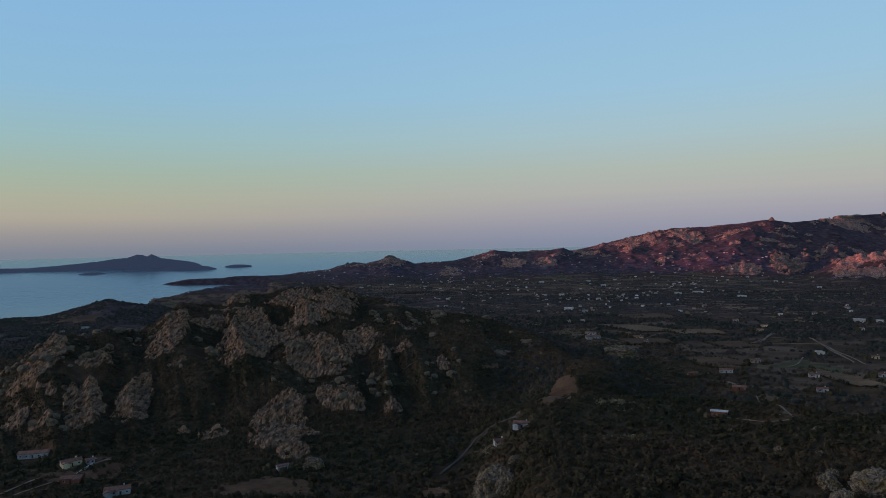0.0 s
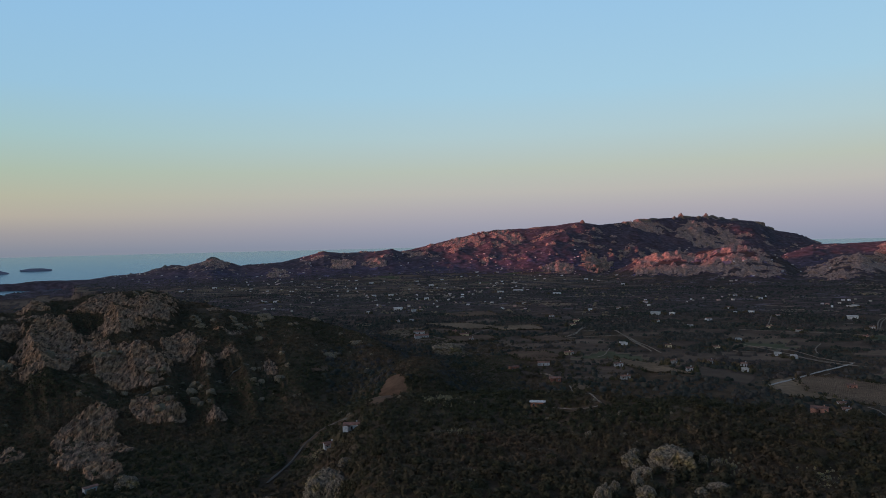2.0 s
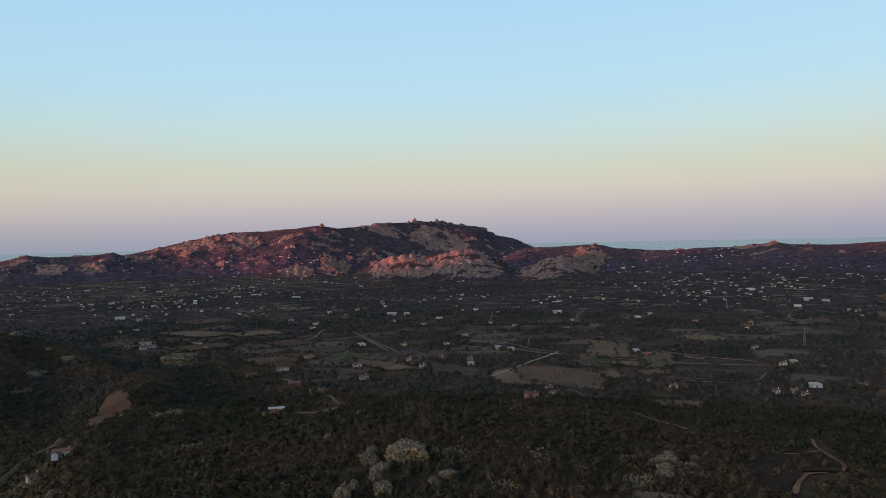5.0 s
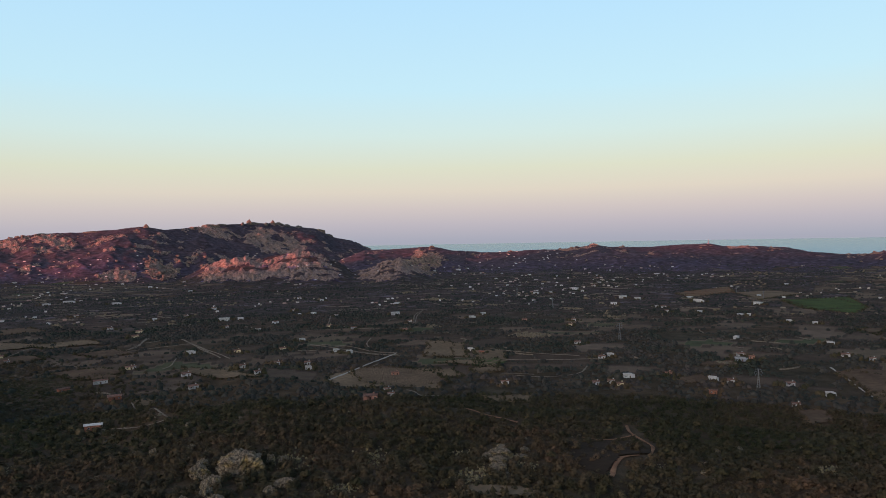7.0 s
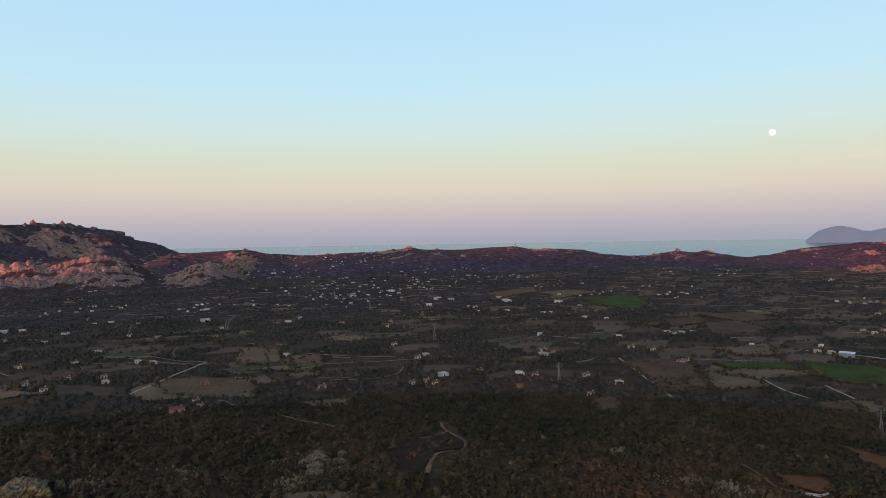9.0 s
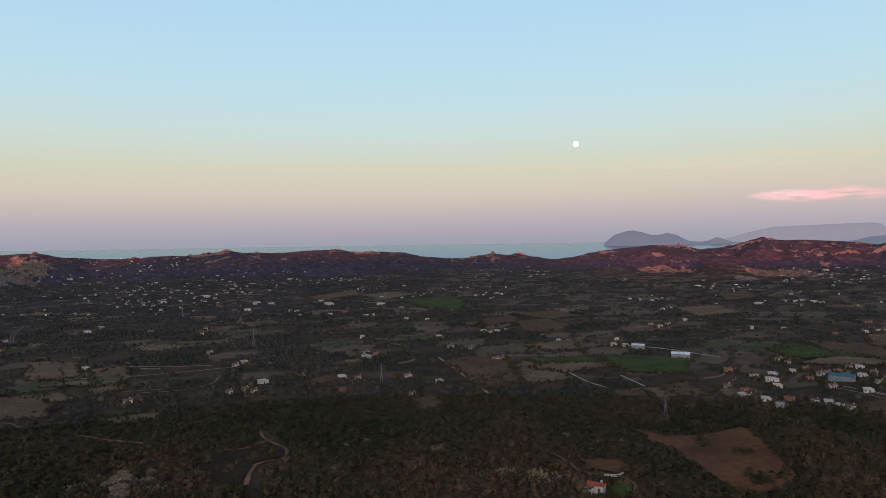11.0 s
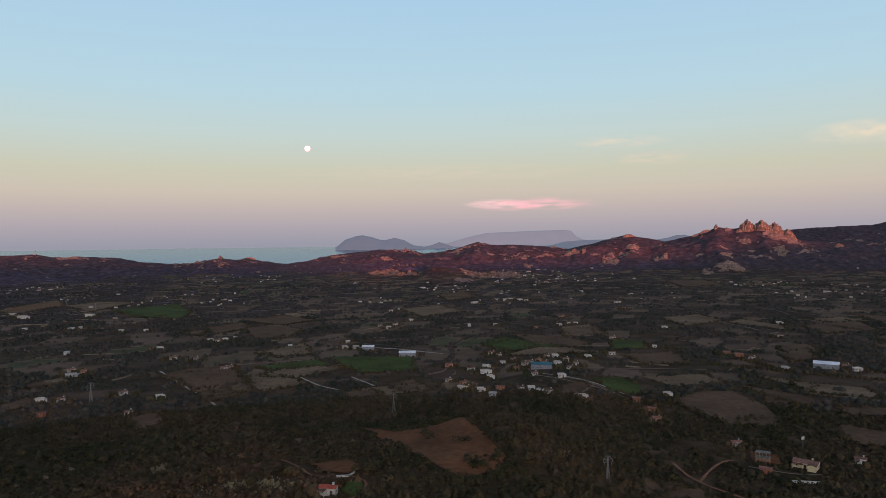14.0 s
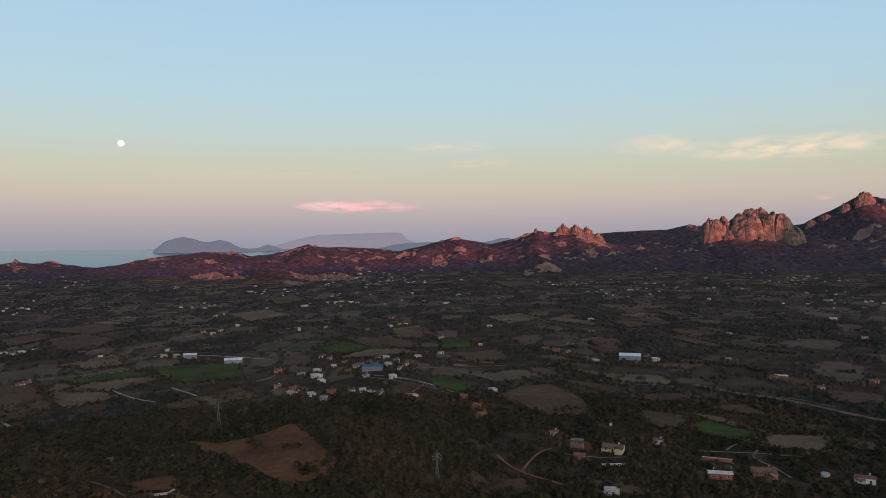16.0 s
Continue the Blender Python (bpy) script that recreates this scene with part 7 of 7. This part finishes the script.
def house(x, y, w, turn, style, k):
    wall_key, label, cat = STYLE[style]
    w = max((0.8 if math.hypot(x, y) < 560 or style in "ht" else 0.6) * w, 5.5)
    d = min(w * (0.52 if style not in "lbht" else 0.38), 11.0 if style not in "ht" else 16.0)
    tall = 2 if (style in "vy" and w > 12) else 1
    h = 2.5 * tall + (1.4 if style in "ht" else 0.0)
    g = min(ground_z(x, y), ground_z(x + 3, y), ground_z(x, y + 3)) + 0.6
    root = tagged(empty("house", x, y, g, turn), label, cat, "houses")
    wall = PLASTER[wall_key]
    n_win = max(2, int(w / 3.2))
    if style in "wysr" and w > 9.5:
        # an L-shaped plan: a lower wing at a right angle, its own tiled roof
        ww, wd, wh = w * 0.34, d * 0.6, 2.3
        side = -1 if k % 2 else 1
        ox, oy = side * (w / 2 - ww / 2), -d / 2 - wd / 2
        bm = bmesh.new()
        gable_wall(bm, wd, ww, wh, ww * 0.16)
        bmesh.ops.transform(bm, matrix=pose(ox, oy, 0, 0, 0, 90), verts=bm.verts)
        wing = part("wing", bm, wall, root)
        bm = bmesh.new()
        gable(bm, wd, ww, wh + 0.02, ww * 0.16, 0.3)
        bmesh.ops.transform(bm, matrix=pose(ox, oy, 0, 0, 0, 90), verts=bm.verts)
        part("wing_roof", bm, TILE, wing)
    if style in "wysrlb":
        rise = d * 0.16
        bm = bmesh.new()
        gable_wall(bm, w, d, h, rise)
        part("wall", bm, wall, root)
        bm = bmesh.new()
        gable(bm, w, d, h + 0.02, rise, 0.45)
        part("roof", bm, CONCRETE if style == "b" else RED_TILE if math.hypot(x, y) < 300 else TILE, root)
        if style in "wys":
            part("chimney", boxes((w * 0.22, 0.3, h + rise * 0.4, w * 0.22 + 0.7, 1.0, h + rise + 0.9), (w * 0.22 - 0.1, 0.2, h + rise + 0.9, w * 0.22 + 0.8, 1.1, h + rise + 1.05)), wall, root)
            # lean-to veranda on the garden side
            vw = w * 0.45
            part("veranda_roof", boxes((-w / 2, -d / 2 - 2.6, h - 0.6 if tall == 1 else 2.1, -w / 2 + vw, -d / 2 - 0.01, h - 0.4 if tall == 1 else 2.3)), TILE, root)
            for px in (-w / 2 + 0.2, -w / 2 + vw - 0.2):
                part("post", boxes((px - 0.15, -d / 2 - 2.5, -0.8, px + 0.15, -d / 2 - 2.2, h - 0.61 if tall == 1 else 2.09)), wall, root)
    elif style in "fv":
        part("wall", boxes((-w / 2, -d / 2, -1.2, w / 2, d / 2, h)), wall, root)
        part("roof", boxes((-w / 2 - 0.3, -d / 2 - 0.3, h, w / 2 + 0.3, d / 2 + 0.3, h + 0.3)), CONCRETE, root)
        part("parapet", boxes((-w / 2 - 0.3, -d / 2 - 0.3, h + 0.3, w / 2 + 0.3, -d / 2 - 0.05, h + 0.75), (-w / 2 - 0.3, d / 2 + 0.05, h + 0.3, w / 2 + 0.3, d / 2 + 0.3, h + 0.75)), wall, root)
        part("annex", boxes((w / 2 + 0.004, -d * 0.3, -1.2, w / 2 + w * 0.3, d / 2, 2.5)), wall, root)
    elif style in "ht":
        rise = d * 0.26
        bm = bmesh.new()
        gable_wall(bm, w, d, h, rise)
        part("wall", bm, wall, root)
        bm = bmesh.new()
        gable(bm, w, d, h + 0.02, rise, 0.3, 0.15)
        part("roof", bm, TEAL if style == "t" else SHEET, root)
    else:
        for s in range(2):
            part("slab", boxes((-w / 2, -d / 2, 2.8 * s + 2.5, w / 2, d / 2, 2.8 * s + 2.8)), RAW_CONCRETE, root)
            for px in np.linspace(-w / 2 + 0.3, w / 2 - 0.3, 5):
                part("column", boxes((px - 0.17, -d / 2 + 0.1, 2.8 * s - (0.9 if s == 0 else 0), px + 0.17, -d / 2 + 0.45, 2.8 * s + 2.5)), RAW_CONCRETE, root)
        part("wall", boxes((-w / 2 + 0.1, 0.0, -0.9, w / 2 - 0.1, d / 2 - 0.1, 2.49)), wall, root)
        return root
    for s in range(tall):
        for i in range(n_win):
            px = -w / 2 + (i + 0.5) * w / n_win
            if s == 0 and i == n_win // 2 and style not in "ht":
                dr = part("door", boxes((px - 0.55, -d / 2 - 0.06, -0.6, px + 0.55, -d / 2 - 0.003, 1.5)), DARKWOOD, root)
                part("handle", boxes((px + 0.35, -d / 2 - 0.12, 0.4, px + 0.42, -d / 2 - 0.063, 0.55)), STEEL, dr)
            else:
                window(root, px, -d / 2, 0.45 + 2.5 * s, 1.2, 1.1, 0)
    window(root, w / 2 if style not in "fv" else -w / 2, 0, 0.5 + 2.5 * (tall - 1), 1.1, 1.1, 1 if style not in "fv" else -1)
    return root


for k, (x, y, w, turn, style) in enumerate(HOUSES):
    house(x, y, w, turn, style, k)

# smaller farmhouses and cottages strewn over the plain, built four ways and repeated
def cottage(x, y, w, style):
    """A small plain farmhouse: walls, roof, door and one window."""
    root = tagged(empty("cottage", x, y, 0), "small white farmhouse with a pale flat roof" if style == "f" else "small white farmhouse with a clay tile roof", "cottage", "cottages on the plain")
    d, h = w * 0.6, 2.7
    bm = bmesh.new()
    gable_wall(bm, w, d, h, 0.02 if style == "f" else d * 0.16)
    part("wall", bm, PLASTER["w"], root)
    if style == "f":
        part("roof", boxes((-w / 2 - 0.25, -d / 2 - 0.25, h + 0.03, w / 2 + 0.25, d / 2 + 0.25, h + 0.35)), CONCRETE, root)
    else:
        bm = bmesh.new()
        gable(bm, w, d, h + 0.02, d * 0.16, 0.35)
        part("roof", bm, TILE, root)
    part("door", boxes((-0.5, -d / 2 - 0.06, -0.6, 0.5, -d / 2 - 0.003, 1.5)), DARKWOOD, root)
    window(root, w * 0.28, -d / 2, 0.5, 1.1, 1.1, 0)
    return root


cottages = [cottage(x, y, w, st) for x, y, w, st in ((1190, 820, 6.5, "w"), (860, 300, 7.5, "f"), (1010, -200, 6.0, "f"), (640, 930, 9.0, "w"))]
for ob in cottages:
    ob.location.z = ground_z(ob.location.x, ob.location.y) + 0.5
crng = np.random.default_rng(77)
COTTAGES = COTTAGES_A + COTTAGES_B + COTTAGES_C
for k, (x, y, w, style) in enumerate(COTTAGES):
    kind = {"w": 0, "y": 3, "s": 3, "r": 3}.get(style, 1 + k % 2)
    base, grow = cottages[kind], min(max(w / 8.5, 0.8), 2.2)
    m = pose(x, y, ground_z(x, y) + 0.5, 0, 0, -math.degrees(math.atan2(x, y)) + float(crng.uniform(-35, 35))) @ Matrix.Diagonal((grow, grow, grow ** 0.6, 1))
    copy_thing(base, m @ Matrix.Diagonal((1 / base.scale.x, 1 / base.scale.y, 1 / base.scale.z, 1)))


# the many far dwellings and walls that show only as pale flecks
def fleck_material():
    m, nodes, links, bsdf = material("far_plaster", 0.9)
    geo = nodes.new("ShaderNodeNewGeometry")
    col = ramp(nodes, [(0.0, (0.16, 0.13, 0.10)), (0.35, (0.30, 0.25, 0.20)), (0.7, (0.42, 0.39, 0.36)), (0.85, (0.26, 0.14, 0.11)), (1.0, (0.56, 0.55, 0.52))])
    links.new(geo.outputs["Random Per Island"], col.inputs[0])
    links.new(col.outputs[0], bsdf.inputs["Base Color"])
    return m


hut_v = np.array([(x, y, z) for x in (-0.5, 0.5) for y, z in ((-0.28, -0.3), (0.28, -0.3), (0.28, 0.75), (0.0, 1.0), (-0.28, 0.75))])
hut_f = np.array([(0, 2, 1), (0, 4, 2), (4, 3, 2), (5, 6, 7), (5, 7, 9), (9, 7, 8)] + [t for i in range(5) for t in ((i, (i + 1) % 5, (i + 1) % 5 + 5), (i, (i + 1) % 5 + 5, i + 5))])
na = 2800
fa = np.radians(crng.uniform(-12, 148, na))
fr_ = np.sqrt(crng.uniform(1300 ** 2, 3350 ** 2, na))
fx, fy = fr_ * np.sin(fa), fr_ * np.cos(fa)
fz, _ = height(fx, fy)
fok = (fz > 50) & (fz < np.where(np.degrees(fa) > 62, 94, 160)) & clear_of(fx, fy, 3.0) & (fbm(fx, fy, 300, 3, 65) > 0.02 + 0.16 * (np.degrees(fa) > 60))
fx, fy, fz, fr_ = fx[fok], fy[fok], fz[fok], fr_[fok]
fs = crng.uniform(3.0, 7.5, len(fx)) * (1 + 0.2 * (fr_ > 1900))
far_huts = scatter("far_dwellings", [(hut_v, hut_f)], fx, fy, fz + 0.8, fs, crng.uniform(1.4, 2.8, len(fx)), crng)
far_huts.materials.append(fleck_material())
tagged(new("far_dwellings", far_huts), "scattered far white and tan farm dwellings on the plain", "dwellings", kind="stuff")


# ---- power pylons ----
def pylon(x, y, tall, turn):
    root = tagged(empty("pylon", x, y, ground_z(x, y), turn), "grey steel lattice power pylon standing in the scrub", "pylon", "power line pylons")
    foot, top = 0.07 * tall, 0.016 * tall

    def leg_at(sx, sy, f):
        w = foot + (top - foot) * min(f / 0.72, 1.0)
        return Vector((sx * w, sy * w, f * tall))
    for sx, sy in ((-1, -1), (1, -1), (1, 1), (-1, 1)):
        bm = bmesh.new()
        bar(bm, leg_at(sx, sy, -0.03), leg_at(sx, sy, 0.72), 0.2)
        bar(bm, leg_at(sx, sy, 0.72), leg_at(sx, sy, 1.0), 0.18)
        part("leg", bm, STEEL, root)
    lv = [0.0, 0.16, 0.3, 0.42, 0.53, 0.63, 0.72, 0.8, 0.88, 0.96]
    bm = bmesh.new()
    for f0, f1 in zip(lv, lv[1:]):
        for (ax, ay), (bx, by) in (((-1, -1), (1, -1)), ((1, -1), (1, 1)), ((1, 1), (-1, 1)), ((-1, 1), (-1, -1))):
            bar(bm, leg_at(ax, ay, f0), leg_at(bx, by, f1), 0.07)
            bar(bm, leg_at(bx, by, f0), leg_at(ax, ay, f1), 0.09)
    part("bracing", bm, STEEL, root)
    for f, span in ((0.74, 0.15), (0.85, 0.19), (0.96, 0.13)):
        for s in (-1, 1):
            tip = s * span * tall
            for name, p, q, thick in (("crossarm", (0, -0.3, f * tall), (tip, 0, f * tall + 0.2), 0.16), ("stay", (0, 0.3, f * tall + 1.2), (tip, 0, f * tall + 0.2), 0.12),
                                      ("insulator", (tip, 0, f * tall + 0.2), (tip, 0, f * tall - 1.3), 0.18)):
                bm = bmesh.new()
                bar(bm, p, q, thick)
                part(name, bm, STEEL, root)
    return root


for x, y, tall, turn in PYLONS:
    pylon(x, y, 0.6 * tall, turn)

# a slim radio mast on the eastern skyline
b = bearing(68.9) * 3195
mast = tagged(empty("radio_mast", b.x, b.y, ground_z(b.x, b.y) - 3), "slim radio mast on a far hilltop", "mast")
part("pole", boxes((-0.9, -0.9, 0, 0.9, 0.9, 21)), STEEL, mast)
part("base_hut", boxes((-5, -4, 0, 5, 4, 6)), PLASTER["g"], mast)


# ---- garden shrubs and trees round the houses ----
spots = [(x, y, w) for x, y, w, turn, style in HOUSES] + [(x, y, w) for x, y, w, style in COTTAGES]
grng = np.random.default_rng(31)
gx_, gy_ = [], []
for x, y, w in spots:
    for k in range(15):
        a, d = grng.uniform(0, 6.283), 0.5 * w + grng.uniform(1.2, 8.0)
        gx_.append(x + d * math.cos(a)), gy_.append(y + d * math.sin(a))
gx_, gy_ = np.array(gx_), np.array(gy_)
keep = clear_of(gx_, gy_, 0.4)
gx_, gy_ = gx_[keep], gy_[keep]
gz_, _ = height(gx_, gy_)
gs = grng.uniform(2.5, 5.5, len(gx_))
garden = scatter("garden_shrubs", sparse[:5] + faint[:4], gx_, gy_, gz_ - 0.1, gs, gs * grng.uniform(0.7, 1.2, len(gx_)), grng)
garden.materials.append(LEAF)
tagged(new("garden_shrubs", garden), "dark garden shrubs and trees round the houses", "shrubs", kind="stuff")


# ---- small things by the farm in the south ----
def cylinder(bm, x, y, z0, z1, r, n=16, r2=None):
    r2 = r if r2 is None else r2
    lo = [bm.verts.new((x + r * math.cos(6.2832 * i / n), y + r * math.sin(6.2832 * i / n), z0)) for i in range(n)]
    hi = [bm.verts.new((x + r2 * math.cos(6.2832 * i / n), y + r2 * math.sin(6.2832 * i / n), z1)) for i in range(n)]
    for i in range(n):
        bm.faces.new((lo[i], lo[(i + 1) % n], hi[(i + 1) % n], hi[i]))
    bm.faces.new(lo[::-1])
    bm.faces.new(hi)


def water_tank(x, y, r, h):
    root = tagged(empty("water_tank", x, y, ground_z(x, y)), "round white water tank with a dark open top", "tank", "water tanks")
    bm = bmesh.new()
    cylinder(bm, 0, 0, -0.5, h, r)
    part("tank_wall", bm, PLASTER["w"], root)
    bm = bmesh.new()
    cylinder(bm, 0, 0, h + 0.01, h + 0.12, r * 0.78)
    part("water_surface", bm, PANE, root)
    bm = bmesh.new()
    for k in range(4):
        bar(bm, (r + 0.1, -0.25, 0.4 * k + 0.2), (r + 0.1, 0.25, 0.4 * k + 0.2), 0.06)
    bar(bm, (r + 0.1, -0.25, -0.3), (r + 0.1, -0.25, h), 0.06)
    bar(bm, (r + 0.1, 0.25, -0.3), (r + 0.1, 0.25, h), 0.06)
    part("ladder", bm, STEEL, root)
    return root


def signboard(x, y, turn):
    root = tagged(empty("signboard", x, y, ground_z(x, y), turn), "blank white panel on a tall steel pole", "sign")
    bm = bmesh.new()
    cylinder(bm, 0, 0, -0.3, 7.5, 0.14, 10, 0.1)
    part("pole", bm, STEEL, root)
    part("panel", boxes((-1.4, -0.12, 6.0, 1.4, -0.02 - 0.1 + 0.22, 7.9)), PLASTER["w"], root)
    return root


CAR_PAINT = [mottled("white_car_paint", (0.62, 0.62, 0.62), (0.7, 0.7, 0.7), 0.5, 0.35), mottled("red_car_paint", (0.20, 0.03, 0.025), (0.24, 0.04, 0.03), 0.5, 0.35),
             mottled("grey_car_paint", (0.16, 0.17, 0.18), (0.2, 0.21, 0.22), 0.5, 0.35)]
RUBBER = mottled("tyre_rubber", (0.015, 0.015, 0.015), (0.03, 0.03, 0.03), 3.0, 0.9)


def car(x, y, turn, paint, label):
    root = tagged(empty("car", x, y, ground_z(x, y) + 0.35, turn), label, "car", "parked cars")
    bm = bmesh.new()
    prof = [(-2.1, 0.35), (-2.1, 0.85), (-1.2, 0.95), (-0.7, 1.45), (0.9, 1.45), (1.5, 0.98), (2.1, 0.9), (2.1, 0.35)]
    a = [bm.verts.new((px, -0.85, pz)) for px, pz in prof]
    b = [bm.verts.new((px, 0.85, pz)) for px, pz in prof]
    bm.faces.new(a)
    bm.faces.new(b[::-1])
    for i in range(len(prof)):
        j = (i + 1) % len(prof)
        bm.faces.new((a[j], a[i], b[i], b[j]))
    bmesh.ops.bevel(bm, geom=bm.edges[:], offset=0.06, segments=1, affect="EDGES")
    part("body", bm, CAR_PAINT[paint], root)
    part("side_window", boxes((-0.75, -0.875, 1.0, 0.95, -0.852, 1.36)), PANE, root)
    part("side_window", boxes((-0.75, 0.852, 1.0, 0.95, 0.875, 1.36)), PANE, root)
    for wx in (-1.3, 1.3):
        for wy in (-0.82, 0.82):
            bm = bmesh.new()
            cylinder(bm, 0, 0, -0.1, 0.1, 0.33, 14)
            bmesh.ops.transform(bm, matrix=pose(wx, wy, 0.33, 90, 0, 0), verts=bm.verts)
            part("wheel", bm, RUBBER, root)
    return root


def garden_wall(x0, y0, x1, y1, h, mat, label):
    L = math.hypot(x1 - x0, y1 - y0)
    g = min(ground_z(x0, y0), ground_z(x1, y1))
    root = tagged(empty("garden_wall", (x0 + x1) / 2, (y0 + y1) / 2, g, math.degrees(math.atan2(y1 - y0, x1 - x0))), label, "wall", "garden walls")
    n = max(2, int(L / 4))
    for k in range(n):
        a, b = -L / 2 + L * k / n, -L / 2 + L * (k + 1) / n
        part("wall_bay", boxes((a + 0.02, -0.2, -1.0, b - 0.02, 0.2, h)), mat, root)
    part("coping", boxes((-L / 2, -0.28, h + 0.003, L / 2, 0.28, h + 0.16)), CONCRETE, root)
    return root


for x, y, r, h in TANKS:
    water_tank(x, y, r, h)
signboard(*SIGN)
for k, (x, y, turn) in enumerate(CARS):
    car(x, y, turn, (0, 1, 0, 2)[k % 4], ("white car parked on the farm terrace", "red car parked on the farm terrace", "white car parked on the farm terrace", "grey car parked on the farm terrace")[k % 4])
for x0, y0, x1, y1, h, kind in WALLS:
    garden_wall(x0, y0, x1, y1, h, PLASTER["r"] if kind == "r" else CONCRETE, "long orange-red retaining wall of the farm terrace" if kind == "r" else "low pale garden wall by the house")
